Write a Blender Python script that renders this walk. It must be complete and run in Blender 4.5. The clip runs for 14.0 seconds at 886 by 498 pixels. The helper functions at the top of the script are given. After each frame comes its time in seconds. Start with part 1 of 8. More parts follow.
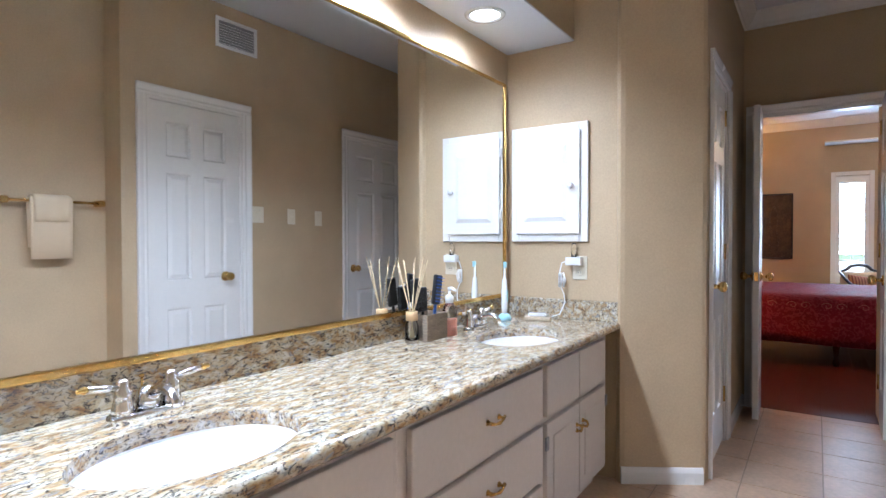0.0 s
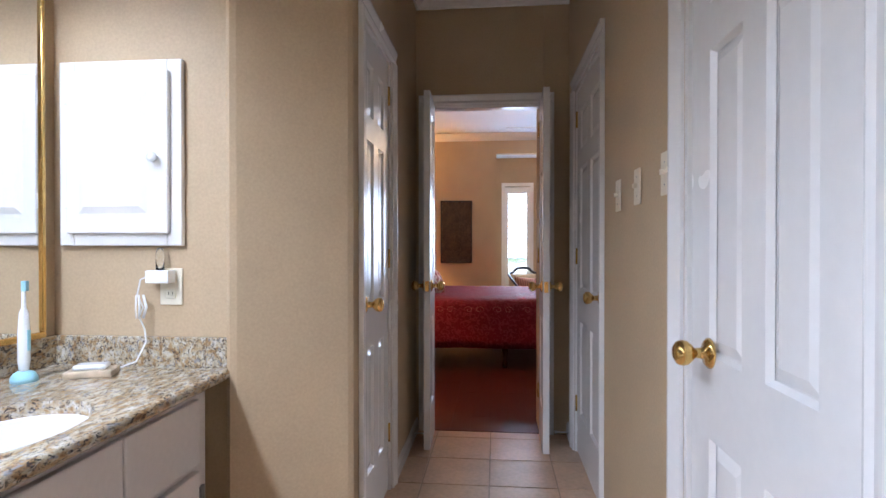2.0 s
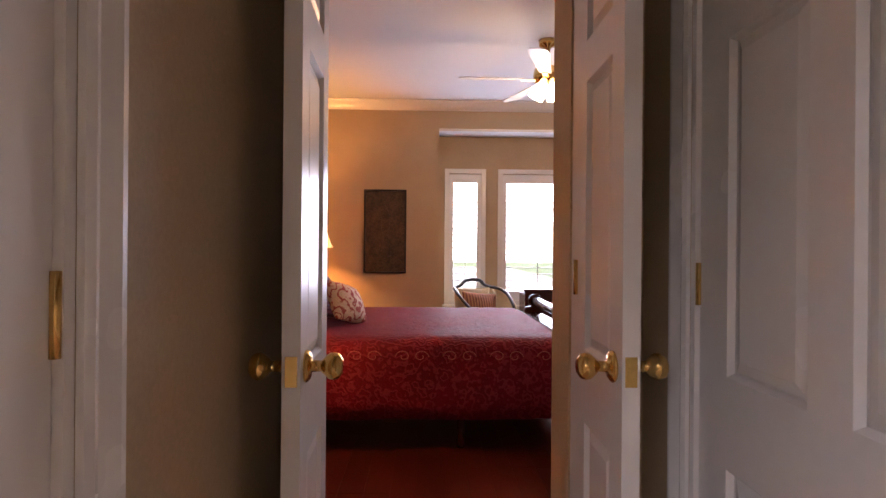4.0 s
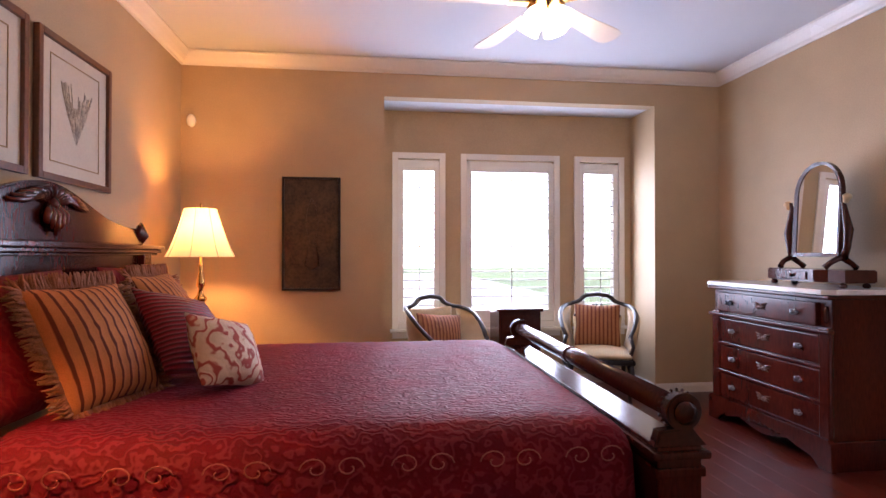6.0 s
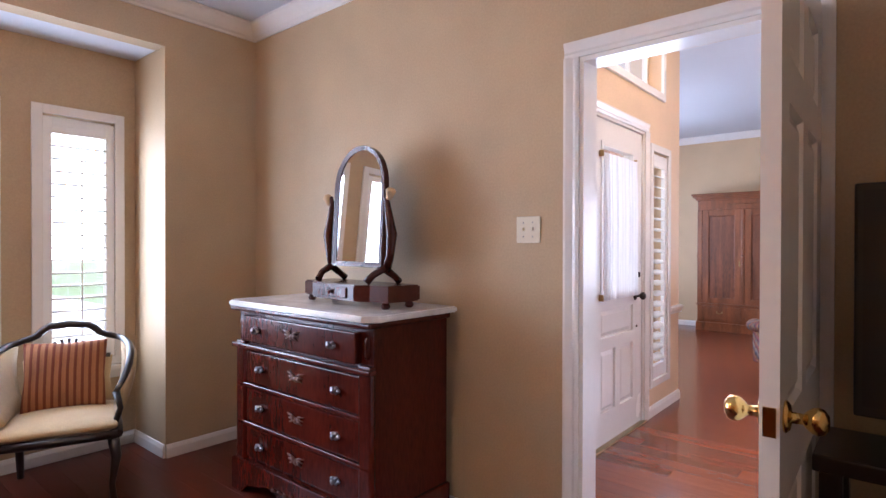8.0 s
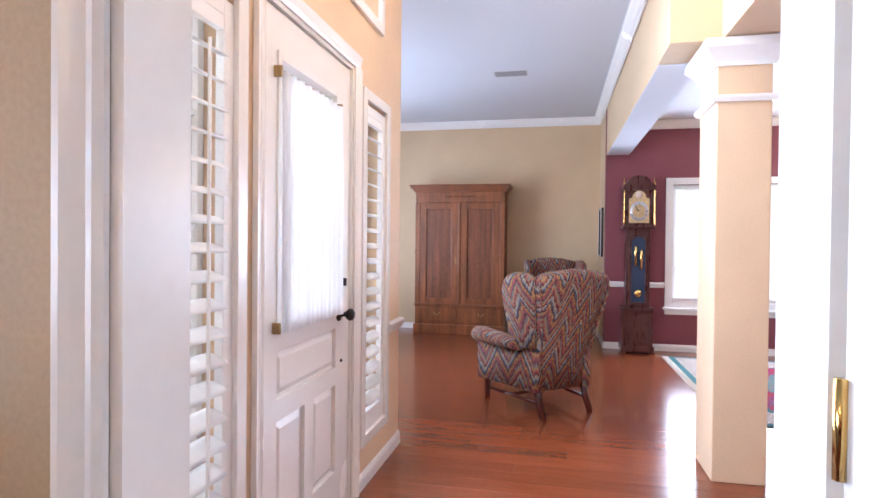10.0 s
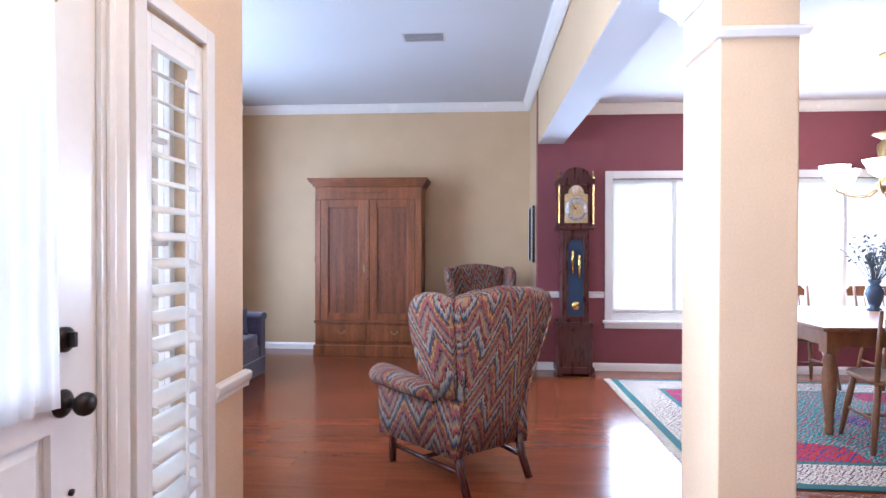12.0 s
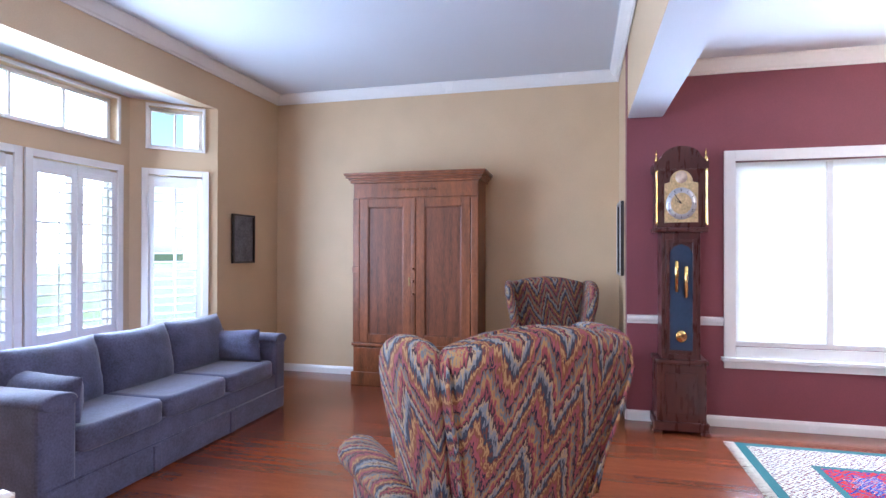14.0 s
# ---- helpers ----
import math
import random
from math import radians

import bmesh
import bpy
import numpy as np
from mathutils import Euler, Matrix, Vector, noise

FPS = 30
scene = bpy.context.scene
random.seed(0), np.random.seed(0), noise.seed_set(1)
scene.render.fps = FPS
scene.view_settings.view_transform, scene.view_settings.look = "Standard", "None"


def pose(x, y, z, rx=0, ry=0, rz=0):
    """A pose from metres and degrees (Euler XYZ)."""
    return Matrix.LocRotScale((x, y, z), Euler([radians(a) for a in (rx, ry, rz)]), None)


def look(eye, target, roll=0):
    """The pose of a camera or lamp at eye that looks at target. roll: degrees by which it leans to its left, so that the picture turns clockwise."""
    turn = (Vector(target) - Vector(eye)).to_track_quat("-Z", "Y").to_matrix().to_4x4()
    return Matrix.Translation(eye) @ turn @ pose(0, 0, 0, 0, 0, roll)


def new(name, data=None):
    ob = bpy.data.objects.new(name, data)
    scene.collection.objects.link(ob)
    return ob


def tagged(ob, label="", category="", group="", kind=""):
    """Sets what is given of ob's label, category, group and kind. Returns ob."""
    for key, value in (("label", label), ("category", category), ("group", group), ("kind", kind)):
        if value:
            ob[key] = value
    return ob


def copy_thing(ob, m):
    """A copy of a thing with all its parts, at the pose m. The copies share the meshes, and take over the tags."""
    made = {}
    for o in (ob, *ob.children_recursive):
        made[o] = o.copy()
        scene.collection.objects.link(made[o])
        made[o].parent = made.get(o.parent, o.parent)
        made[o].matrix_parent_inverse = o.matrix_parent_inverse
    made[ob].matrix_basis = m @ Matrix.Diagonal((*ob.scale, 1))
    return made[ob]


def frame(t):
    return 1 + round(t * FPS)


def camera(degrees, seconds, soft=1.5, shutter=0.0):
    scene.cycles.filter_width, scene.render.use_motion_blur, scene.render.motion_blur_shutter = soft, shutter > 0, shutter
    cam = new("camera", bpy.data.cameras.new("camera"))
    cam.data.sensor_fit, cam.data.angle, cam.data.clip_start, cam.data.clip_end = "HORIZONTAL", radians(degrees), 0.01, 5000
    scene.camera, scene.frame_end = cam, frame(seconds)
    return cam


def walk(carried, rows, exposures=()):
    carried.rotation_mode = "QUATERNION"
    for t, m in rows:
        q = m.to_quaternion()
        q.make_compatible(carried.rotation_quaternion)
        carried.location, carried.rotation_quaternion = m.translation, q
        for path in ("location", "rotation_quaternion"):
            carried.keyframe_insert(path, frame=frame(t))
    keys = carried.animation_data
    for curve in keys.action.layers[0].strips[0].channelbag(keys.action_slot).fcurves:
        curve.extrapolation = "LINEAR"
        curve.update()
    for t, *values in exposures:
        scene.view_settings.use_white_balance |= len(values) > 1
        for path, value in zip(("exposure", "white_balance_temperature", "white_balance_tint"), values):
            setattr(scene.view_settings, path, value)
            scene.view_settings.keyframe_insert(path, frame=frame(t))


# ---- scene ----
cam = camera(78.0, 14.0)
EXPOSURES = [(0, 0.6, 5250, 12), (1.8, 0.6, 5300, 14), (2.5, 0.47, 6150, 22), (3, 0.42, 6700, 28), (5.5, 0.50, 6100, 32), (7.5, 0.70, 5700, 24), (9, 0.82, 5950, 20), (11.5, 1.1, 5400, 13), (12.5, 0.87, 5350, 14), (13, 0.9, 5350, 14), (14, 1.02, 5300, 14)]
PATH = [
    (0, (0.597, 1.095, 1.176), (-0.532, 2.746, 1.144), -0.1),
    (0.5, (0.61, 1.16, 1.153), (-0.443, 2.86, 1.11), 0.2),
    (1, (0.619, 1.318, 1.124), (-0.207, 3.139, 1.082), 0.3),
    (1.5, (0.647, 1.685, 1.117), (0.182, 3.63, 1.096), 0.1),
    (2, (0.659, 2.081, 1.171), (0.468, 4.072, 1.156), 0.0),
    (2.5, (0.629, 2.549, 1.191), (0.578, 4.549, 1.175), 0.0),
    (3, (0.588, 3.088, 1.193), (0.61, 5.088, 1.176), 0.3),
    (5.5, (0.505, 5.247, 1.15), (0.631, 7.243, 1.178), -0.0),
    (6, (0.578, 5.539, 1.197), (0.833, 7.523, 1.216), 0.0),
    (6.5, (0.821, 5.753, 1.244), (1.377, 7.674, 1.237), 0.1),
    (7, (0.956, 6.061, 1.249), (1.915, 7.816, 1.247), 0.2),
    (7.5, (1.182, 6.37, 1.293), (2.502, 7.872, 1.277), 0.1),
    (8, (1.557, 6.599, 1.288), (3.087, 7.887, 1.274), 0.1),
    (8.5, (1.926, 6.787, 1.28), (3.564, 7.935, 1.265), 0.2),
    (9, (2.341, 6.928, 1.267), (4.14, 7.802, 1.242), 0.4),
    (11.5, (3.901, 7.125, 1.284), (5.896, 7.271, 1.271), 0.2),
    (12, (4.212, 7.087, 1.306), (6.207, 7.224, 1.289), 0.1),
    (12.5, (4.564, 7.084, 1.31), (6.56, 7.219, 1.298), -0.0),
    (13, (4.947, 7.055, 1.263), (6.942, 7.194, 1.267), 0.2),
    (13.5, (5.241, 6.958, 1.254), (7.224, 7.221, 1.27), 0.2),
    (14, (5.479, 6.846, 1.306), (7.419, 7.334, 1.316), 0.1),
]
walk(cam, [(t, look(*p)) for t, *p in PATH], EXPOSURES)

# ---- world and light ----
world = bpy.data.worlds.new("sky")
scene.world = world
world.use_nodes = True
wn = world.node_tree
sky = wn.nodes.new("ShaderNodeTexSky")
sky.sky_type = "NISHITA"
sky.sun_disc = False
sky.sun_elevation, sky.sun_rotation = radians(52), radians(200)
wn.links.new(sky.outputs["Color"], wn.nodes["Background"].inputs["Color"])
wn.nodes["Background"].inputs["Strength"].default_value = 0.15


def lamp(name, kind, m, power, color=(1, 1, 1), **more):
    data = bpy.data.lights.new(name, kind)
    data.energy, data.color = power, color
    if "size" in more:
        data.shape, data.size, data.size_y = "RECTANGLE", more["size"][0], more["size"][1]
    if "radius" in more:
        data.shadow_soft_size = more["radius"]
    if "angle" in more:
        data.angle = radians(more["angle"])
    if "spot" in more:
        data.spot_size, data.spot_blend = radians(more["spot"]), 0.6
    ob = new(name, data)
    ob.matrix_world = m
    return ob


DAY = (0.74, 0.86, 1.0)
WARM = (1.0, 0.46, 0.11)
lamp("sun", "SUN", look((0, 0, 20), (0.34 * 20, 0.94 * 20, 20 - 1.25 * 20)), 3.0, (1.0, 0.95, 0.88), angle=0.5)
# sky light in the window openings, each facing into its room
for x, wide, power in ((0.99, 0.34, 10), (1.835, 0.78, 25), (2.685, 0.35, 10)):
    lamp("bedroom_daylight", "AREA", look((x, 10.395, 1.33), (x, 6.0, 1.33)), power, DAY, size=(wide, 1.3))
lamp("entry_daylight", "AREA", look((5.15, 7.94, 1.5), (5.15, 5.0, 1.5)), 40, DAY, size=(1.6, 1.6))
lamp("transom_daylight", "AREA", look((5.15, 7.90, 2.9), (5.15, 5.0, 2.2)), 22, DAY, size=(1.6, 0.6))
lamp("bay_daylight", "AREA", look((8.4, 10.50, 1.5), (8.4, 6.0, 1.2)), 78, DAY, size=(1.6, 1.8))
lamp("dining_daylight", "AREA", look((9.90, 5.09, 1.3), (6.0, 5.09, 1.0)), 45, DAY, size=(1.3, 1.4))
lamp("dining_daylight", "AREA", look((9.90, 3.40, 1.3), (6.0, 3.40, 1.0)), 45, DAY, size=(1.3, 1.4))

# ---- materials ----
def mat(name, color, rough=0.5, metal=0.0, **k):
    """A node material: base colour with blotches at a large and a fine scale, bump, gloss."""
    m = bpy.data.materials.new(name)
    m.use_nodes = True
    nt = m.node_tree
    b = nt.nodes["Principled BSDF"]
    b.inputs["Roughness"].default_value = rough
    b.inputs["Metallic"].default_value = metal
    b.inputs["Base Color"].default_value = (*color, 1)
    if k.get("coat"):
        b.inputs["Coat Weight"].default_value = k["coat"]
        b.inputs["Coat Roughness"].default_value = k.get("coat_rough", 0.08)
    b.inputs["Specular IOR Level"].default_value = k.get("spec", 0.5)
    if k.get("sheen"):
        b.inputs["Sheen Weight"].default_value = k["sheen"]
    var, scale = k.get("var", 0.12), k.get("scale", 3.0)
    fine, bump = k.get("fine", 60.0), k.get("bump", 0.0)
    tc = nt.nodes.new("ShaderNodeTexCoord")
    mp = nt.nodes.new("ShaderNodeMapping")
    mp.inputs["Scale"].default_value = k.get("stretch", (1, 1, 1))
    nt.links.new(tc.outputs["Object"], mp.inputs["Vector"])
    n1 = nt.nodes.new("ShaderNodeTexNoise")
    n1.inputs["Scale"].default_value, n1.inputs["Detail"].default_value = scale, 4
    n2 = nt.nodes.new("ShaderNodeTexNoise")
    n2.inputs["Scale"].default_value, n2.inputs["Detail"].default_value = fine, 3
    nt.links.new(mp.outputs[0], n1.inputs["Vector"])
    nt.links.new(mp.outputs[0], n2.inputs["Vector"])
    add = nt.nodes.new("ShaderNodeMath")
    add.operation = "ADD"
    nt.links.new(n1.outputs["Fac"], add.inputs[0])
    nt.links.new(n2.outputs["Fac"], add.inputs[1])
    half = nt.nodes.new("ShaderNodeMath")
    half.operation = "MULTIPLY"
    half.inputs[1].default_value = 0.5
    nt.links.new(add.outputs[0], half.inputs[0])
    ramp = nt.nodes.new("ShaderNodeValToRGB")
    c2 = k.get("color2")
    lo = tuple(max(0, c * (1 - var)) for c in color)
    hi = c2 or tuple(min(1, c * (1 + var)) for c in color)
    ramp.color_ramp.elements[0].position, ramp.color_ramp.elements[0].color = 0.35, (*lo, 1)
    ramp.color_ramp.elements[1].position, ramp.color_ramp.elements[1].color = 0.65, (*hi, 1)
    nt.links.new(half.outputs[0], ramp.inputs["Fac"])
    col = ramp.outputs["Color"]
    if k.get("rand"):
        info = nt.nodes.new("ShaderNodeObjectInfo")
        hsv = nt.nodes.new("ShaderNodeHueSaturation")
        mr = nt.nodes.new("ShaderNodeMapRange")
        mr.inputs["To Min"].default_value, mr.inputs["To Max"].default_value = 1 - k["rand"], 1 + k["rand"]
        nt.links.new(info.outputs["Random"], mr.inputs["Value"])
        nt.links.new(mr.outputs[0], hsv.inputs["Value"])
        nt.links.new(col, hsv.inputs["Color"])
        col = hsv.outputs["Color"]
    nt.links.new(col, b.inputs["Base Color"])
    rr = nt.nodes.new("ShaderNodeMapRange")
    rr.inputs["To Min"].default_value, rr.inputs["To Max"].default_value = max(0.02, rough * 0.85), min(1, rough * 1.15)
    nt.links.new(n1.outputs["Fac"], rr.inputs["Value"])
    nt.links.new(rr.outputs[0], b.inputs["Roughness"])
    if bump:
        bp = nt.nodes.new("ShaderNodeBump")
        bp.inputs["Strength"].default_value, bp.inputs["Distance"].default_value = bump, k.get("depth", 0.002)
        nt.links.new(n2.outputs["Fac"], bp.inputs["Height"])
        nt.links.new(bp.outputs[0], b.inputs["Normal"])
    return m


def shader(m):
    return m.node_tree, m.node_tree.nodes["Principled BSDF"]


TAN = mat("tan_wall_paint", (0.48, 0.360, 0.220), 0.62, var=0.085, scale=3.2, fine=110, bump=0.2, depth=0.001)
PEACH = mat("peach_wall_paint", (0.66, 0.48, 0.31), 0.62, var=0.06, scale=3.2, fine=110, bump=0.12, depth=0.001)
RED = mat("burgundy_wall_paint", (0.20, 0.050, 0.062), 0.6, var=0.10, scale=3.0, fine=110, bump=0.1, depth=0.001)
CEILING = mat("ceiling_paint", (0.62, 0.64, 0.68), 0.8, var=0.03, scale=1.0, fine=180, bump=0.2)
WHITE = mat("white_gloss_paint", (0.78, 0.76, 0.73), 0.26, var=0.02, scale=2, fine=40)
SHUTTER = mat("white_shutter_paint", (0.80, 0.80, 0.79), 0.35, var=0.02, scale=2, fine=60)
BRASS = mat("polished_brass", (0.70, 0.47, 0.16), 0.18, 1.0, var=0.15, scale=8, fine=80)
OLDBRASS = mat("tarnished_brass", (0.32, 0.22, 0.10), 0.3, 1.0, var=0.25, scale=12, fine=120)
BRONZE = mat("dark_bronze", (0.035, 0.028, 0.024), 0.35, 0.8, var=0.2)
CHROME = mat("chrome", (0.75, 0.75, 0.76), 0.07, 1.0, var=0.02)
PEWTER = mat("pewter_grey_metal", (0.30, 0.31, 0.34), 0.32, 1.0, var=0.25, scale=40)
MAHOG = mat("polished_mahogany", (0.063, 0.0084, 0.0043), 0.22, var=0.42, scale=2.6, fine=42, stretch=(2.2, 2.2, 0.5), coat=0.08, spec=0.3)
DARKWOOD = mat("dark_walnut", (0.050, 0.011, 0.007), 0.24, var=0.35, scale=3, fine=40, stretch=(1.6, 0.6, 1), coat=0.08, spec=0.3)
BLACKWOOD = mat("black_stained_wood", (0.015, 0.010, 0.009), 0.3, var=0.3, coat=0.2)
PINE = mat("waxed_pine", (0.19, 0.060, 0.020), 0.40, var=0.5, scale=3, fine=35, stretch=(5, 5, 0.6), bump=0.05)
OAK = mat("brown_oak", (0.20, 0.085, 0.035), 0.4, var=0.35, scale=4, fine=40, stretch=(5, 5, 1), bump=0.05)
MIRROR = mat("mirror_silver", (0.90, 0.91, 0.90), 0.015, 1.0, var=0.0)
BLACK = mat("matt_black_plastic", (0.012, 0.012, 0.013), 0.4, var=0.1)
PORCELAIN = mat("white_porcelain", (0.82, 0.82, 0.81), 0.08, var=0.01, coat=0.5)
PLATE = mat("ivory_plastic", (0.72, 0.66, 0.52), 0.35, var=0.02)
MARBLE = mat("white_marble", (0.72, 0.70, 0.68), 0.15, var=0.18, scale=7, fine=20, color2=(0.80, 0.79, 0.77))
# One cherry wood; room brightness is put into the colours, bedroom darker, east lighter.
WOODFLOOR_DIM = mat("cherry_floor_board", (0.075, 0.012, 0.006), 0.30, spec=0.3, var=0.28, scale=2.5, fine=30, stretch=(9, 1, 1), bump=0.03, rand=0.18, coat=0.05)
WOODFLOOR_LIT = mat("cherry_floor_board_east", (0.195, 0.048, 0.018), 0.20, var=0.18, scale=2.5, fine=30, stretch=(9, 1, 1), bump=0.03, rand=0.16, coat=0.2)
TILE = mat("beige_floor_tile", (0.54, 0.375, 0.25), 0.32, var=0.14, scale=7, fine=40, bump=0.08, rand=0.06)
GROUT = mat("grout", (0.40, 0.31, 0.23), 0.9, var=0.1)
SUBFLOOR = mat("floor_joint_dark", (0.03, 0.012, 0.008), 0.6, var=0.2)
BRICK = mat("red_brick", (0.46, 0.29, 0.24), 0.85, var=0.3, scale=5, fine=60, bump=0.3, rand=0.25)
MORTAR = mat("mortar", (0.45, 0.42, 0.38), 0.95, var=0.15, bump=0.2)
LAWN = mat("lawn", (0.07, 0.11, 0.03), 0.95, var=0.4, scale=0.6, fine=40, bump=0.5, depth=0.02)
CONCRETE = mat("concrete", (0.42, 0.41, 0.39), 0.9, var=0.15, scale=2, fine=60, bump=0.2)


def glass_material():
    m = bpy.data.materials.new("window_glass")
    m.use_nodes = True
    nt, b = shader(m)
    b.inputs["Base Color"].default_value = (0.97, 0.99, 0.98, 1)
    b.inputs["Roughness"].default_value = 0.01
    b.inputs["Transmission Weight"].default_value = 1.0
    b.inputs["IOR"].default_value = 1.45
    return m


GLASS = glass_material()

# ---- building blocks ----
def box(bm, a, b, mi=0):
    """A box from corner a to corner b."""
    x0, y0, z0 = (min(p, q) for p, q in zip(a, b))
    x1, y1, z1 = (max(p, q) for p, q in zip(a, b))
    v = [bm.verts.new(p) for p in ((x0, y0, z0), (x1, y0, z0), (x1, y1, z0), (x0, y1, z0),
                                   (x0, y0, z1), (x1, y0, z1), (x1, y1, z1), (x0, y1, z1))]
    out = []
    for f in ((0, 3, 2, 1), (4, 5, 6, 7), (0, 1, 5, 4), (1, 2, 6, 5), (2, 3, 7, 6), (3, 0, 4, 7)):
        face = bm.faces.new([v[i] for i in f])
        face.material_index = mi
        out.append(face)
    return v, out


def bbox(bm, a, b, r=0.004, seg=2):
    """A box with rounded edges."""
    t = bmesh.new()
    box(t, a, b)
    bmesh.ops.bevel(t, geom=t.edges[:], offset=r, segments=seg, affect="EDGES", profile=0.6)
    join(bm, t)


def join(bm, other, m=None):
    me = bpy.data.meshes.new("tmp")
    if m is not None:
        other.transform(m)
    other.to_mesh(me)
    other.free()
    bm.from_mesh(me)
    bpy.data.meshes.remove(me)


def lathe(bm, profile, m=None, seg=24):
    """Turns a profile of (radius, height) about z; a radius of 0 closes the end."""
    t = bmesh.new()
    rings = []
    for r, z in profile:
        if r <= 1e-6:
            rings.append([t.verts.new((0, 0, z))])
        else:
            rings.append([t.verts.new((r * math.cos(2 * math.pi * i / seg), r * math.sin(2 * math.pi * i / seg), z)) for i in range(seg)])
    for p, q in zip(rings, rings[1:]):
        for i in range(seg):
            j = (i + 1) % seg
            c = [p[i % len(p)], p[j % len(p)], q[j % len(q)], q[i % len(q)]]
            c = list(dict.fromkeys(c))
            if len(c) > 2:
                t.faces.new(c)
    for f in t.faces:
        f.smooth = True
    join(bm, t, m)


def tube(bm, pts, r, seg=8, closed=False):
    """A round bar along points; r is a radius or a list of them."""
    t = bmesh.new()
    pts = [Vector(p) for p in pts]
    rs = r if isinstance(r, (list, tuple)) else [r] * len(pts)
    rings, up = [], None
    for i, p in enumerate(pts):
        a, b = pts[max(0, i - 1)], pts[min(len(pts) - 1, i + 1)]
        if closed:
            a, b = pts[i - 1], pts[(i + 1) % len(pts)]
        d = (b - a).normalized()
        if up is None:
            up = d.orthogonal().normalized()
        up = (up - d * up.dot(d)).normalized()
        s = d.cross(up)
        rings.append([t.verts.new(p + rs[i] * (up * math.cos(2 * math.pi * k / seg) + s * math.sin(2 * math.pi * k / seg))) for k in range(seg)])
    pairs = list(zip(rings, rings[1:])) + ([(rings[-1], rings[0])] if closed else [])
    for p, q in pairs:
        for k in range(seg):
            t.faces.new((p[k], p[(k + 1) % seg], q[(k + 1) % seg], q[k])).smooth = True
    if not closed:
        t.faces.new(rings[0][::-1])
        t.faces.new(rings[-1])
    join(bm, t)


def extrude(bm, outline, depth, m=None, r=0.0):
    """A flat outline in x, z, given thickness along y from 0 to depth, edges eased by r."""
    t = bmesh.new()
    f = t.faces.new([t.verts.new((x, 0, z)) for x, z in outline])
    e = bmesh.ops.extrude_face_region(t, geom=[f])
    bmesh.ops.translate(t, verts=[v for v in e["geom"] if isinstance(v, bmesh.types.BMVert)], vec=(0, depth, 0))
    bmesh.ops.recalc_face_normals(t, faces=t.faces[:])
    if r:
        rim = [ed for ed in t.edges if abs(ed.verts[0].co.y - ed.verts[1].co.y) < 1e-6]
        bmesh.ops.bevel(t, geom=rim, offset=r, segments=2, affect="EDGES")
    join(bm, t, m)


def sweep(bm, a, b, profile, up=(0, 0, 1), flip=False):
    """A moulding from a to b: profile points (out, up), out to the left of the way from a to b."""
    a, b, up = Vector(a), Vector(b), Vector(up)
    d = (b - a).normalized()
    out = up.cross(d) * (-1 if flip else 1)
    rows = [[bm.verts.new(p + out * u + up * w) for u, w in profile] for p in (a, b)]
    n = len(profile)
    for i in range(n):
        bm.faces.new((rows[0][i], rows[0][(i + 1) % n], rows[1][(i + 1) % n], rows[1][i]))
    bm.faces.new(rows[0][::-1])
    bm.faces.new(rows[1])
    bmesh.ops.recalc_face_normals(bm, faces=bm.faces[:])


def part(name, bm, material, parent=None, label="", m=None):
    """Links a bmesh as one mesh object, under a thing where a parent is given."""
    me = bpy.data.meshes.new(name)
    bm.to_mesh(me)
    bm.free()
    for one in material if isinstance(material, (list, tuple)) else (material,):
        me.materials.append(one)
    ob = new(name, me)
    if parent is not None:
        ob.parent = parent
    if m is not None:
        ob.matrix_local = m
    if label:
        ob["label"] = label
    return ob


def twin(ob, parent, m):
    """The same mesh once more, as an object of its own."""
    o = new(ob.name.split(".")[0], ob.data)
    o.parent = parent
    o.matrix_local = m
    return o


def thing(name, label, category, m=None, group="", kind=""):
    ob = new(name)
    ob.empty_display_size = 0.1
    if m is not None:
        ob.matrix_world = m
    return tagged(ob, label, category, group, kind)


def solid(name, label, category, bm, material, kind="structure", m=None):
    ob = part(name, bm, material)
    if m is not None:
        ob.matrix_world = m
    return tagged(ob, label, category, kind=kind)


def wall(name, label, material, axis, at, thick, lo, hi, z0, z1, holes=()):
    """A wall of thickness from at to at + thick across the axis, from lo to hi along it; holes are (a, b, bottom, top)."""
    bm = bmesh.new()
    cuts = sorted({lo, hi, *(h[0] for h in holes), *(h[1] for h in holes)})
    for a, b in zip(cuts, cuts[1:]):
        spans, here = [(z0, z1)], [h for h in holes if h[0] <= a + 1e-6 and h[1] >= b - 1e-6]
        for h in here:
            nxt = []
            for s, e in spans:
                if h[2] > s:
                    nxt.append((s, min(e, h[2])))
                if h[3] < e:
                    nxt.append((max(s, h[3]), e))
            spans = nxt
        for s, e in spans:
            if axis == "x":
                box(bm, (at, a, s), (at + thick, b, e))
            else:
                box(bm, (a, at, s), (b, at + thick, e))
    bmesh.ops.remove_doubles(bm, verts=bm.verts[:], dist=1e-5)
    return solid(name, label, "wall", bm, material)


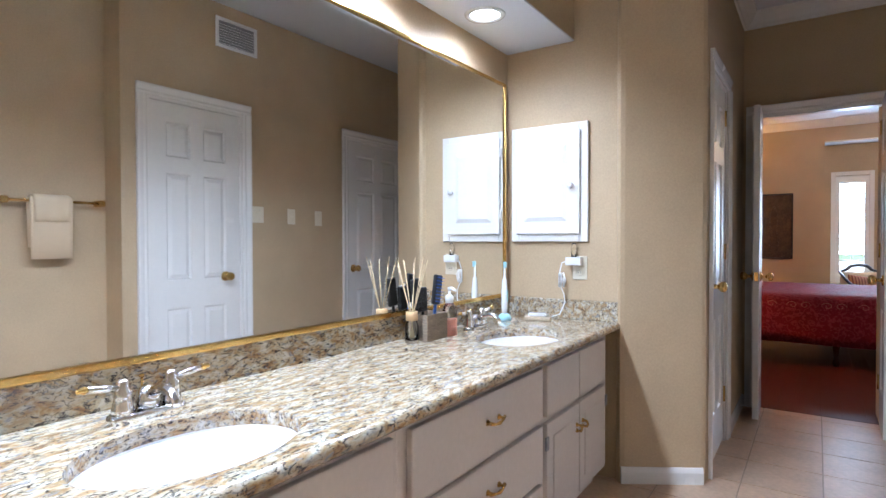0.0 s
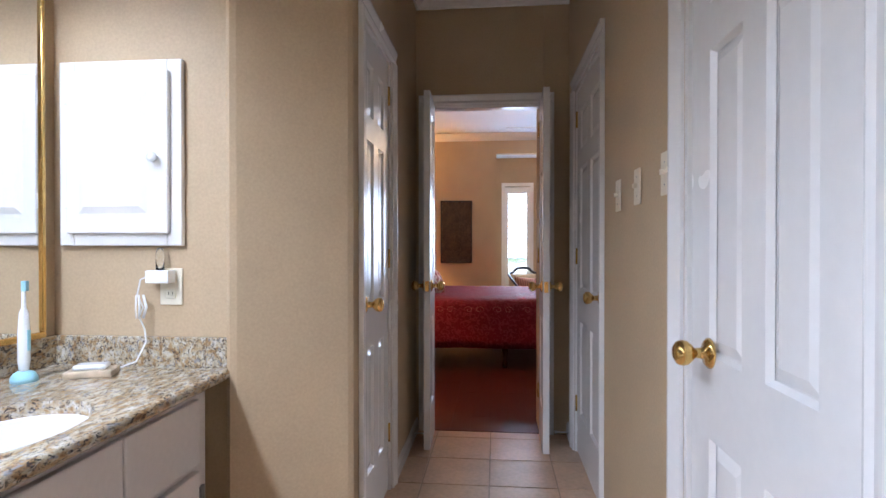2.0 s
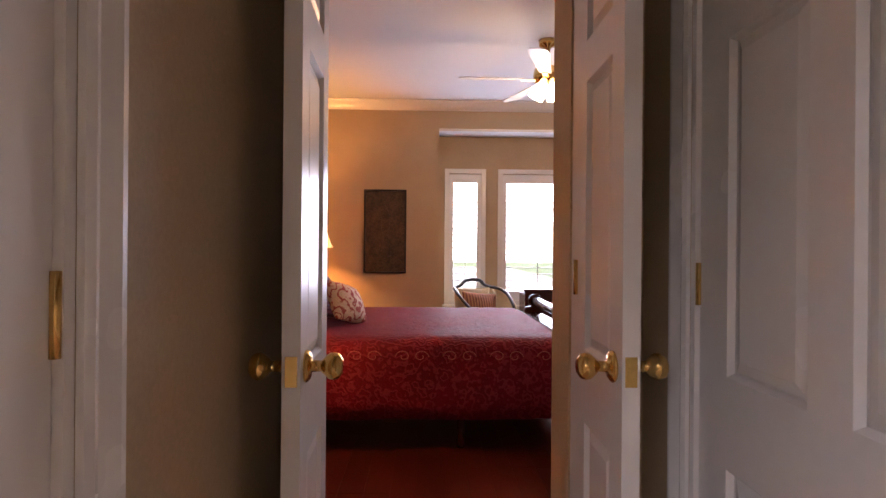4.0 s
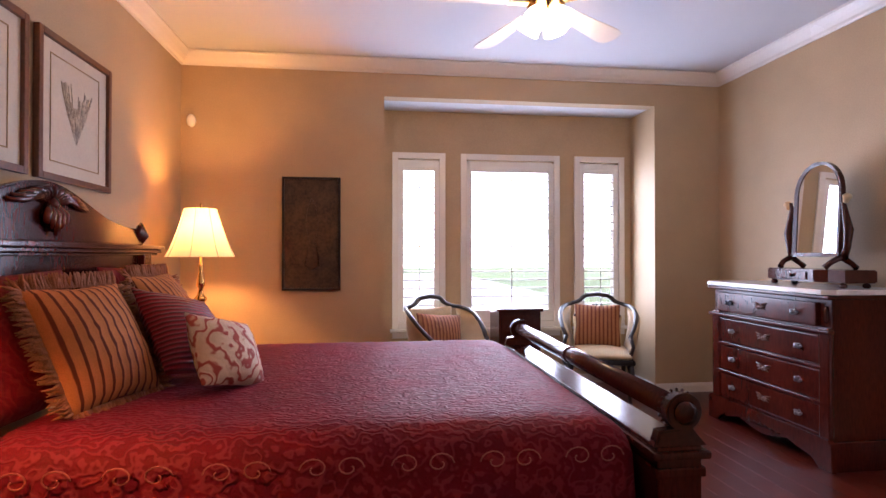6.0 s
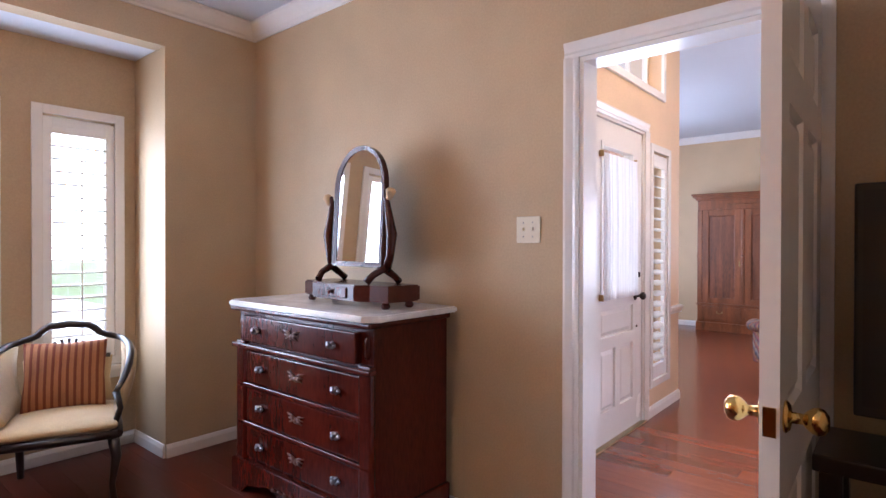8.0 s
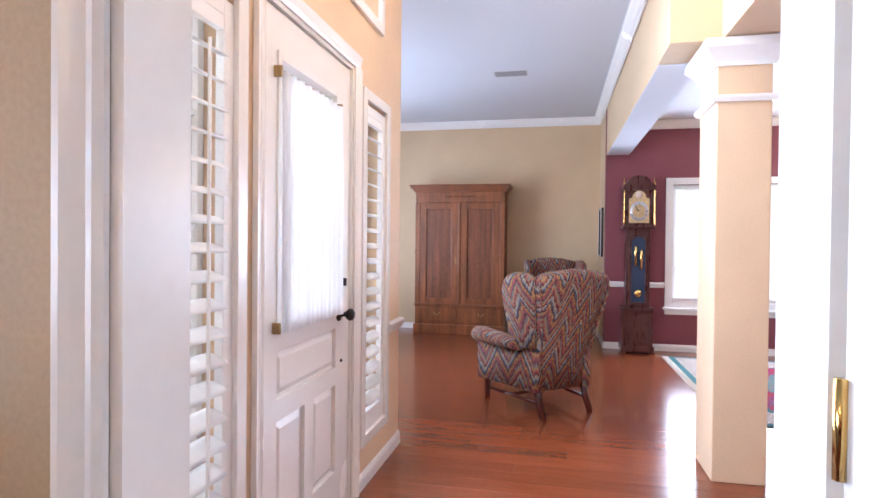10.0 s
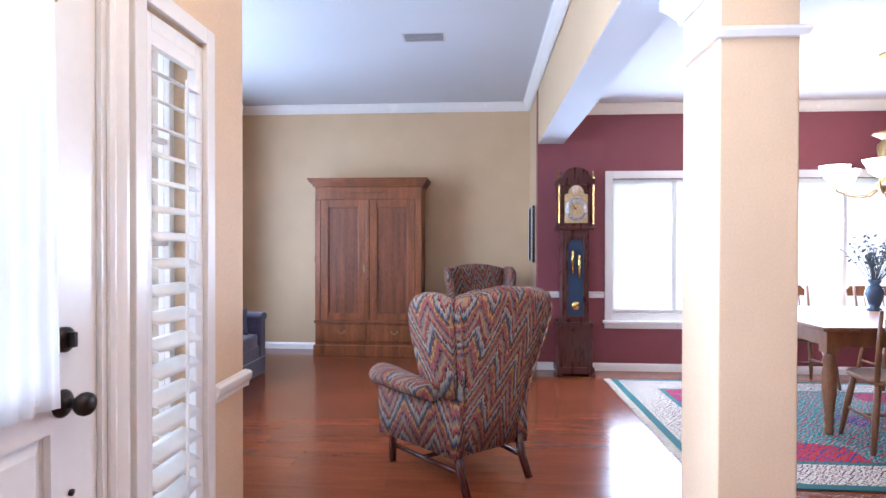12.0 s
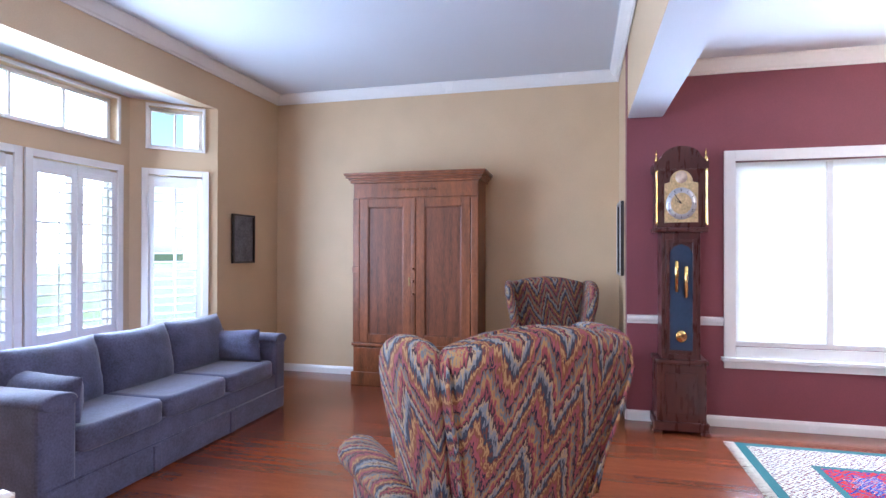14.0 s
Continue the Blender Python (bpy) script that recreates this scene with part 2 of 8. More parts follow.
# ---- structure: walls ----
BATH_H, BED_H, LIV_H, DIN_H, FOY_H = 2.75, 2.77, 3.02, 2.75, 3.75
wall("wall_vanity", "tan painted bathroom wall behind the vanity mirror", TAN, "x", -0.95, 0.14, -1.2, 3.78, 0, BATH_H)
wall("wall_vanity_end", "tan painted wall at the end of the vanity", TAN, "y", 3.78, 0.10, -0.95, -0.20, 0, BATH_H)
wall("wall_bath_south", "tan painted bathroom wall behind the camera", TAN, "y", -1.3, 0.10, -0.95, 1.45, 0, BATH_H)
wall("wall_towel", "tan painted bathroom wall with a towel bar", TAN, "x", 1.30, 0.15, -1.2, 2.64, 0, BATH_H)
wall("wall_towel_return", "tan painted return between towel wall and passage", TAN, "y", 2.64, 0.055, 1.11, 1.45, 0, BATH_H)
wall("wall_hall_right", "tan painted passage wall with two panel doors and switch plates", TAN, "x", 1.11, 0.11, 2.695, 5.51, 0, BATH_H,
     [(2.785, 3.44, 0, 2.04), (4.46, 5.25, 0, 2.04)])
wall("wall_hall_left", "tan painted passage wall with a panel door", TAN, "x", 0.05, 0.11, 3.97, 5.51, 0, BATH_H, [(4.10, 4.67, 0, 2.04)])
bm = bmesh.new()
quad = [(-0.212, 3.785), (-0.20, 3.762), (-0.185, 3.752), (-0.165, 3.76), (0.145, 3.955), (0.16, 3.97), (0.05, 4.02), (-0.25, 3.88)]
ring = [[bm.verts.new((x, y, z)) for x, y in quad] for z in (0, BATH_H)]
for i in range(len(quad)):
    j = (i + 1) % len(quad)
    bm.faces.new((ring[0][i], ring[0][j], ring[1][j], ring[1][i]))
bm.faces.new(ring[0][::-1])
bm.faces.new(ring[1])
solid("wall_diagonal", "tan painted angled wall between vanity and passage, rounded corner", "wall", bm, TAN)
wall("wall_bedroom_south", "tan painted bedroom wall with the double door opening", TAN, "y", 5.51, 0.07, -1.0, 0.955, 0, BED_H, [(0.24, 0.955, 0, 2.06)])
wall("wall_bedroom_southeast", "tan painted bedroom wall beside the double door", TAN, "y", 5.51, 0.28, 0.957, 3.60, 0, BED_H)
wall("wall_door_return", "tan painted return beside the double door", TAN, "y", 5.585, 0.203, 0.932, 0.956, 0, BED_H)
wall("wall_bedroom_west", "tan painted bedroom wall behind the bed", TAN, "x", -1.0, 0.10, 5.61, 10.0, 0, BED_H)
wall("wall_bedroom_north", "tan painted bedroom wall with the window alcove opening", TAN, "y", 10.0, 0.12, -1.0, 3.72, 0, BED_H, [(0.67, 3.0, 0, 2.48)])
wall("wall_alcove_west", "tan painted side of the window alcove", TAN, "x", 0.55, 0.12, 10.12, 10.57, 0, 2.6)
wall("wall_alcove_east", "tan painted side of the window alcove", TAN, "x", 3.0, 0.12, 10.12, 10.57, 0, 2.6)
wall("wall_alcove_back", "tan painted alcove wall with three shuttered windows", TAN, "y", 10.45, 0.12, 0.67, 3.0, 0, 2.6,
     [(0.80, 1.18, 0.58, 2.06), (1.42, 2.25, 0.58, 2.06), (2.49, 2.88, 0.58, 2.06)])
wall("wall_bedroom_east", "tan painted bedroom wall with the door to the entry", TAN, "x", 3.60, 0.06, 5.79, 10.0, 0, BED_H, [(6.82, 7.60, 0, 2.04)])
wall("wall_foyer_west", "peach painted entry wall", PEACH, "x", 3.66, 0.06, 5.79, 8.05, 0, FOY_H, [(6.82, 7.60, 0, 2.04)])
wall("wall_foyer_north", "peach painted entry wall with the front door, sidelights and transom", PEACH, "y", 8.05, 0.15, 3.66, 6.37, 0, FOY_H,
     [(4.72, 5.56, 0, 2.13), (5.70, 6.05, 0.27, 2.00), (4.20, 4.55, 0.27, 2.00), (4.40, 5.92, 2.46, 3.40)])
wall("wall_living_west", "peach painted living room wall beside the entry", PEACH, "x", 6.22, 0.15, 8.20, 10.10, 0, LIV_H + 0.1)
wall("header_foyer", "peach painted header between entry and living room", PEACH, "x", 6.25, 0.12, 6.49, 8.05, 2.93, FOY_H)
YEL = mat("straw_wall_paint", (0.56, 0.41, 0.25), 0.62, var=0.06, scale=3.2, fine=110, bump=0.12, depth=0.001)
wall("wall_living_north", "straw painted living room wall with the bay opening", YEL, "y", 10.10, 0.12, 6.22, 10.95, 0, LIV_H, [(7.0, 9.87, 0, 2.62)])
wall("wall_living_east", "straw painted living room wall behind the wardrobe", YEL, "x", 10.90, 0.12, 6.48, 10.22, 0, LIV_H)
wall("wall_living_return", "straw painted return wall with a framed picture", YEL, "y", 6.38, 0.115, 10.12, 10.90, 0, LIV_H)
wall("wall_bay_back", "straw painted bay wall with shuttered windows and transoms", YEL, "y", 10.60, 0.12, 7.50, 9.37, 0, 2.72,
     [(7.58, 8.38, 0.60, 1.98), (8.50, 9.24, 0.60, 1.98), (7.58, 9.24, 2.22, 2.58)])
wall("wall_dining_east", "burgundy painted dining room wall with two windows", RED, "x", 9.98, 0.14, 1.9, 6.495, 0, LIV_H,
     [(4.45, 5.73, 0.60, 1.99), (2.75, 4.05, 0.60, 1.99)])
wall("wall_dining_south", "burgundy painted dining room wall", RED, "y", 1.80, 0.10, 3.6, 10.1, 0, LIV_H)
wall("wall_dining_west", "burgundy painted dining room wall", RED, "x", 3.60, 0.10, 1.9, 5.51, 0, LIV_H)
wall("beam_dining", "peach painted dropped beam between living and dining room", YEL, "y", 6.23, 0.26, 6.20, 9.98, 2.36, LIV_H)
wall("header_dining", "peach painted header between entry and dining room", PEACH, "y", 5.98, 0.25, 3.72, 6.20, 2.36, FOY_H)


def angled_wall(name, label, material, a, b, thick, z0, z1, holes):
    """A wall along the line from a to b, thickness to its left."""
    length = math.hypot(b[0] - a[0], b[1] - a[1])
    ob = wall(name, label, material, "y", 0.0, thick, 0.0, length, z0, z1, holes)
    ob.matrix_world = pose(a[0], a[1], 0, 0, 0, math.degrees(math.atan2(b[1] - a[1], b[0] - a[0])))
    return ob


angled_wall("wall_bay_right", "straw painted angled bay wall with a narrow window", YEL, (9.37, 10.60), (9.87, 10.10), 0.12, 0, 2.72,
            [(0.14, 0.58, 0.60, 1.98), (0.14, 0.58, 2.22, 2.58)])
angled_wall("wall_bay_left", "straw painted angled bay wall with a narrow window", YEL, (7.0, 10.10), (7.50, 10.60), 0.12, 0, 2.72,
            [(0.12, 0.56, 0.60, 1.98), (0.12, 0.56, 2.22, 2.58)])


def slab(name, label, category, material, a, b):
    bm = bmesh.new()
    box(bm, a, b)
    return solid(name, label, category, bm, material)


slab("ceiling_bath", "white painted bathroom and passage ceiling", "ceiling", CEILING, (-0.95, -1.3, BATH_H), (1.45, 5.51, BATH_H + 0.1))
slab("ceiling_bedroom", "white painted bedroom ceiling", "ceiling", CEILING, (-1.0, 5.51, BED_H), (3.66, 10.12, BED_H + 0.1))
slab("ceiling_alcove", "white painted alcove soffit", "ceiling", CEILING, (0.67, 10.121, 2.484), (3.0, 10.44, 2.58))
slab("ceiling_foyer", "white painted high entry ceiling", "ceiling", CEILING, (3.66, 5.98, FOY_H), (6.37, 8.2, FOY_H + 0.1))
slab("ceiling_living", "white painted living room ceiling", "ceiling", CEILING, (6.22, 6.30, LIV_H), (11.02, 10.22, LIV_H + 0.1))
slab("ceiling_bay", "white painted bay soffit", "ceiling", CEILING, (6.9, 10.16, 2.624), (9.97, 10.72, 2.71))
slab("ceiling_dining", "white painted dining room ceiling", "ceiling", CEILING, (3.6, 1.8, DIN_H), (9.98, 6.23, DIN_H + 0.1))
slab("beam_soffit", "white painted underside of the dropped beam", "trim", CEILING, (6.56, 6.232, 2.352), (9.978, 6.488, 2.358))
slab("soffit_vanity", "tan soffit above the vanity with a white underside", "ceiling", TAN, (-0.81, -1.2, 2.195), (-0.43, 3.78, 2.75))
slab("soffit_underside", "white painted underside of the vanity soffit", "ceiling", CEILING, (-0.809, -1.2, 2.187), (-0.431, 3.779, 2.194))
# floors
slab("floor_bath", "grout bed under the beige floor tiles", "floor", GROUT, (-0.95, -1.3, -0.1), (1.45, 5.512, -0.004))
slab("floor_bedroom", "dark joint bed under the cherry floor boards", "floor", SUBFLOOR, (-1.0, 5.513, -0.1), (3.66, 10.6, -0.003))
slab("floor_living", "dark joint bed under the cherry floor boards", "floor", SUBFLOOR, (3.661, 1.8, -0.1), (11.02, 10.75, -0.003))

# ---- mouldings ----
CROWN = [(0, 0), (0.012, 0), (0.018, 0.012), (0.035, 0.022), (0.055, 0.045), (0.075, 0.075), (0.085, 0.085), (0.085, 0.10), (0, 0.10)]
BASE = [(0, 0), (0.014, 0), (0.014, 0.055), (0.010, 0.068), (0.006, 0.078), (0, 0.08)]
RAIL = [(0, 0), (0.012, 0), (0.016, 0.015), (0.026, 0.03), (0.03, 0.045), (0.03, 0.055), (0.018, 0.062), (0, 0.065)]
CASING = [(0, 0), (0.009, 0), (0.014, 0.012), (0.010, 0.024), (0.016, 0.040), (0.020, 0.052), (0.020, 0.062), (0, 0.062)]


def crown(name, label, z, runs):
    bm = bmesh.new()
    for a, b in runs:
        sweep(bm, (*a, z - 0.10), (*b, z - 0.10), CROWN)
    return solid(name, label, "trim", bm, WHITE)


def base(name, label, runs, profile=BASE, z=0.0):
    bm = bmesh.new()
    for a, b in runs:
        sweep(bm, (*a, z), (*b, z), profile)
    return solid(name, label, "trim", bm, WHITE)


crown("crown_passage", "white crown moulding round the passage", BATH_H - 0.002, [((1.108, 5.508), (0.162, 5.508)), ((0.162, 5.508), (0.162, 3.98))])
crown("crown_bedroom", "white crown moulding round the bedroom", BED_H - 0.002,
      [((3.598, 5.80), (3.598, 9.998)), ((3.598, 9.998), (-0.898, 9.998)), ((-0.898, 9.998), (-0.898, 5.62)), ((-0.898, 5.612), (0.955, 5.612)), ((0.957, 5.792), (3.598, 5.792))])
crown("crown_living", "white crown moulding round the living room", LIV_H - 0.002,
      [((10.898, 6.50), (10.898, 10.098)), ((10.898, 10.098), (6.372, 10.098)), ((6.39, 6.497), (10.898, 6.497))])
crown("crown_dining", "white crown moulding round the dining room", DIN_H - 0.002, [((9.978, 1.91), (9.978, 6.225)), ((9.978, 6.228), (6.6, 6.228))])
base("baseboard_bedroom", "white painted baseboard round the bedroom", [((3.598, 7.67), (3.598, 9.998)), ((3.598, 9.998), (3.0, 9.998)), ((2.998, 10.0), (2.998, 10.448)), ((2.998, 10.448), (0.672, 10.448)), ((0.672, 10.448), (0.672, 10.0)), ((0.67, 9.998), (-0.898, 9.998)), ((-0.898, 9.998), (-0.898, 5.62)), ((3.598, 5.80), (3.598, 6.79))])
base("baseboard_passage", "white painted baseboard in the passage", [((1.108, 3.55), (1.108, 4.39)), ((1.108, 5.32), (1.108, 5.508)), ((0.162, 5.508), (0.162, 4.74)), ((0.150, 3.962), (-0.18, 3.752))])
base("baseboard_foyer", "white painted baseboard in the entry", [((6.37, 8.048), (5.63, 8.048)), ((4.65, 8.048), (3.722, 8.048)), ((3.722, 8.05), (3.722, 7.68))])
base("baseboard_living", "white painted baseboard round the living room", [((10.898, 6.60), (10.898, 10.098)), ((10.898, 10.098), (9.87, 10.098)), ((9.98, 6.497), (10.898, 6.497)), ((6.372, 10.1), (6.372, 8.05))])
base("baseboard_dining", "white painted baseboard in the dining room", [((9.978, 1.91), (9.978, 6.495))])
base("chair_rail_dining", "white chair rail on the burgundy wall", [((9.978, 5.81), (9.978, 6.495)), ((9.978, 4.13), (9.978, 4.36))], RAIL, 0.755)
base("chair_rail_foyer", "white chair rail on the entry wall", [((6.39, 8.048), (6.11, 8.048)), ((6.372, 8.5), (6.372, 8.03))], RAIL, 0.73)


def casing(name, label, axis, at, a, b, top, face, bottom=0.0, sill=False):
    """Moulded door or window trim round an opening; face +1 or -1 says to which side of the wall it stands proud."""
    bm = bmesh.new()
    w = 0.062

    def p(u, z):
        return (at, u, z) if axis == "x" else (u, at, z)

    def piece(c, d, inner):
        c, d, inner = Vector(c), Vector(d), Vector(inner).normalized()
        out = Vector((face, 0, 0)) if axis == "x" else Vector((0, face, 0))
        rows = [[bm.verts.new(q + out * h - inner * u) for h, u in CASING] for q in (c, d)]
        n = len(CASING)
        for i in range(n):
            bm.faces.new((rows[0][i], rows[0][(i + 1) % n], rows[1][(i + 1) % n], rows[1][i]))
        bm.faces.new(rows[0][::-1])
        bm.faces.new(rows[1])

    inward = Vector(p(1, 0)) - Vector(p(0, 0))
    piece(p(a, bottom), p(a, top), inward)
    piece(p(b, bottom), p(b, top), -inward)
    piece(p(a - w, top), p(b + w, top), (0, 0, -1))
    if sill == "frame":
        piece(p(a - w, bottom), p(b + w, bottom), (0, 0, 1))
    elif sill:
        for c, d, e, f in ((-0.03, 0.05, -0.03, 0.0), (0.0, 0.02, -0.09, -0.03)):
            if axis == "x":
                bbox(bm, (at, a - w - 0.02, bottom + e), (at + face * d, b + w + 0.02, bottom + f), 0.004)
            else:
                bbox(bm, (a - w - 0.02, at, bottom + e), (b + w + 0.02, at + face * d, bottom + f), 0.004)
    bmesh.ops.recalc_face_normals(bm, faces=bm.faces[:])
    return solid(name, label, "trim", bm, WHITE)


def jamb(name, label, axis, lo, hi, a, b, top):
    """The white lining of a door opening."""
    bm = bmesh.new()
    t = 0.018
    for c, d, e, f in ((a, a + t, 0, top), (b - t, b, 0, top), (a + t, b - t, top - t, top)):
        if axis == "x":
            box(bm, (lo - 0.001, c, e), (hi + 0.001, d, f))
        else:
            box(bm, (c, lo - 0.001, e), (d, hi + 0.001, f))
    return solid(name, label, "trim", bm, WHITE)


for name, axis, at, a, b, face in (("trim_linen_door", "x", 1.108, 2.785, 3.44, -1), ("trim_closet_door", "x", 1.108, 4.46, 5.25, -1),
                                   ("trim_passage_door", "x", 0.162, 4.10, 4.67, 1), ("trim_double_door", "y", 5.508, 0.24, 0.955, -1),
                                   ("trim_bedroom_door", "x", 3.598, 6.82, 7.60, -1), ("trim_bedroom_door_entry_side", "x", 3.722, 6.82, 7.60, 1),
                                   ("trim_front_door", "y", 8.048, 4.72, 5.56, -1)):
    casing(name, "white moulded door casing", axis, at, a, b, 2.115 if "front" in name else 2.045, face)
for name, axis, lo, hi, a, b in (("jamb_linen_door", "x", 1.11, 1.22, 2.785, 3.44), ("jamb_closet_door", "x", 1.11, 1.22, 4.46, 5.25),
                                 ("jamb_passage_door", "x", 0.05, 0.16, 4.10, 4.67), ("jamb_double_door", "y", 5.51, 5.58, 0.24, 0.955),
                                 ("jamb_bedroom_door", "x", 3.60, 3.72, 6.82, 7.60), ("jamb_front_door", "y", 8.05, 8.2, 4.72, 5.56)):
    jamb(name, "white painted door jamb", axis, lo, hi, a, b, 2.115 if "front" in name else 2.045)


# ---- doors ----
def panel_mesh(w, h, t):
    """A raised door panel, both faces, centred at the origin in x, z."""
    bm = bmesh.new()
    for s in (-1, 1):
        rows = []
        for inset, y in ((0, 0.004), (0.012, 0.004), (0.035, t * 0.36), (0.05, t * 0.36)):
            rows.append([bm.verts.new((sx * (w / 2 - inset), s * y, sz * (h / 2 - inset))) for sx, sz in ((-1, -1), (1, -1), (1, 1), (-1, 1))])
        for p, q in zip(rows, rows[1:]):
            for i in range(4):
                bm.faces.new((p[i], p[(i + 1) % 4], q[(i + 1) % 4], q[i]))
        bm.faces.new(rows[-1])
    bmesh.ops.recalc_face_normals(bm, faces=bm.faces[:])
    return bm


def knob(parent, x, z, t, material, sides=(-1, 1)):
    for s in sides:
        bm = bmesh.new()
        lathe(bm, [(0, 0), (0.033, 0), (0.033, 0.004), (0.026, 0.010), (0.012, 0.013), (0.011, 0.032), (0.018, 0.038),
                   (0.026, 0.048), (0.028, 0.058), (0.025, 0.068), (0.015, 0.075), (0, 0.077)])
        part("knob", bm, material, parent, "round metal door knob", pose(x, s * t / 2, z, 90 if s < 0 else -90))


def six_panel_door(name, label, w, h, m, knob_x, material=WHITE, columns=2, group="", hinge=None, metal=BRASS):
    """A panelled door leaf: local x from the hinge 0 to w, y across the thickness, z up."""
    t = 0.036
    door = thing(name, label, "door", m, group, "structure")
    st, mid = (0.105, 0.09) if columns == 2 else (0.075, 0)
    rails = [(0.0, 0.23), (0.74, 0.92), (1.58, 1.68), (h - 0.115, h)]
    cols = [(st, w / 2 - mid / 2), (w / 2 + mid / 2, w - st)] if columns == 2 else [(st, w - st)]
    bm = bmesh.new()
    for a, b in ((0, st), (w - st, w)) + (((w / 2 - mid / 2, w / 2 + mid / 2),) if columns == 2 else ()):
        box(bm, (a, -t / 2, 0), (b, t / 2, h))
    for z0, z1 in rails:
        for a, b in cols:
            box(bm, (a, -t / 2, z0), (b, t / 2, z1))
    for (z0, z1) in zip([r[1] for r in rails], [r[0] for r in rails[1:]]):
        for a, b in cols:
            for s in (-1, 1):
                o, i = [(a, z0), (b, z0), (b, z1), (a, z1)], [(a + .009, z0 + .009), (b - .009, z0 + .009), (b - .009, z1 - .009), (a + .009, z1 - .009)]
                vo = [bm.verts.new((x, s * t / 2, z)) for x, z in o]
                vi = [bm.verts.new((x, s * 0.006, z)) for x, z in i]
                for k in range(4):
                    bm.faces.new((vo[k], vo[(k + 1) % 4], vi[(k + 1) % 4], vi[k]))
    bmesh.ops.recalc_face_normals(bm, faces=bm.faces[:])
    part("frame", bm, material, door)
    for z0, z1 in zip([r[1] for r in rails], [r[0] for r in rails[1:]]):
        first = None
        for a, b in cols:
            c = pose((a + b) / 2, 0, (z0 + z1) / 2)
            if first is None:
                first = part("panel", panel_mesh(b - a, z1 - z0, t), material, door, m=c)
            else:
                twin(first, door, c)
    if knob_x is not None:
        knob(door, knob_x, 0.925, t, metal)
        bm = bmesh.new()
        ex = w if knob_x > w / 2 else 0
        bbox(bm, (ex - 0.002, -0.012, 0.895), (ex + 0.002, 0.012, 0.955), 0.001)
        part("latch_plate", bm, metal, door)
    for z in (0.22, 1.05, 1.82):
        bm = bmesh.new()
        hx = 0.0 if (knob_x or w) > w / 2 else w
        s = hinge or -1
        lathe(bm, [(0, 0), (0.006, 0), (0.006, 0.09), (0, 0.09)], seg=8)
        part("hinge", bm, metal, door, "metal hinge", pose(hx, s * (t / 2 + 0.004), z))
    return door


six_panel_door("door_linen", "closed white six-panel door with a brass knob", 0.615, 2.01, pose(1.138, 2.805, 0.012, 0, 0, 90), 0.505)
six_panel_door("door_closet", "closed white six-panel door with a brass knob beside the double doors", 0.75, 2.01, pose(1.138, 4.48, 0.012, 0, 0, 90), 0.06, hinge=1)
six_panel_door("door_passage", "closed glossy white panel door with a brass knob", 0.53, 2.01, pose(0.132, 4.12, 0.012, 0, 0, 90), 0.06)
six_panel_door("double_door_leaf", "open narrow white door leaf of a double door", 0.345, 2.03, pose(0.262, 5.488, 0.012, 0, 0, -88), 0.29, columns=1, group="double door")
six_panel_door("double_door_leaf", "open narrow white door leaf of a double door", 0.345, 2.03, pose(0.945, 5.488, 0.012, 0, 0, -91), 0.29, columns=1, group="double door")
six_panel_door("bedroom_door", "open white six-panel door with brass knobs", 0.78, 2.01, pose(3.585, 6.812, 0.012, 0, 0, 180.8), 0.715)


# ---- windows ----
def slat_mesh(w, deep=0.080):
    bm = bmesh.new()
    sec = [(-deep / 2, 0), (-deep / 4, 0.005), (0, 0.0065), (deep / 4, 0.005), (deep / 2, 0), (deep / 4, -0.004), (0, -0.005), (-deep / 4, -0.004)]
    rows = [[bm.verts.new((x, u, v)) for u, v in sec] for x in (0, w)]
    for i in range(8):
        bm.faces.new((rows[0][i], rows[0][(i + 1) % 8], rows[1][(i + 1) % 8], rows[1][i])).smooth = True
    bm.faces.new(rows[0][::-1])
    bm.faces.new(rows[1])
    bmesh.ops.recalc_face_normals(bm, faces=bm.faces[:])
    return bm


def rect_frame(bm, x0, x1, z0, z1, w, y0, y1, r=0.004, wb=None):
    wb = w if wb is None else wb
    bbox(bm, (x0, y0, z0), (x0 + w, y1, z1), r)
    bbox(bm, (x1 - w, y0, z0), (x1, y1, z1), r)
    bbox(bm, (x0 + w, y0, z1 - w), (x1 - w, y1, z1), r)
    bbox(bm, (x0 + w, y0, z0), (x1 - w, y1, z0 + wb), r)


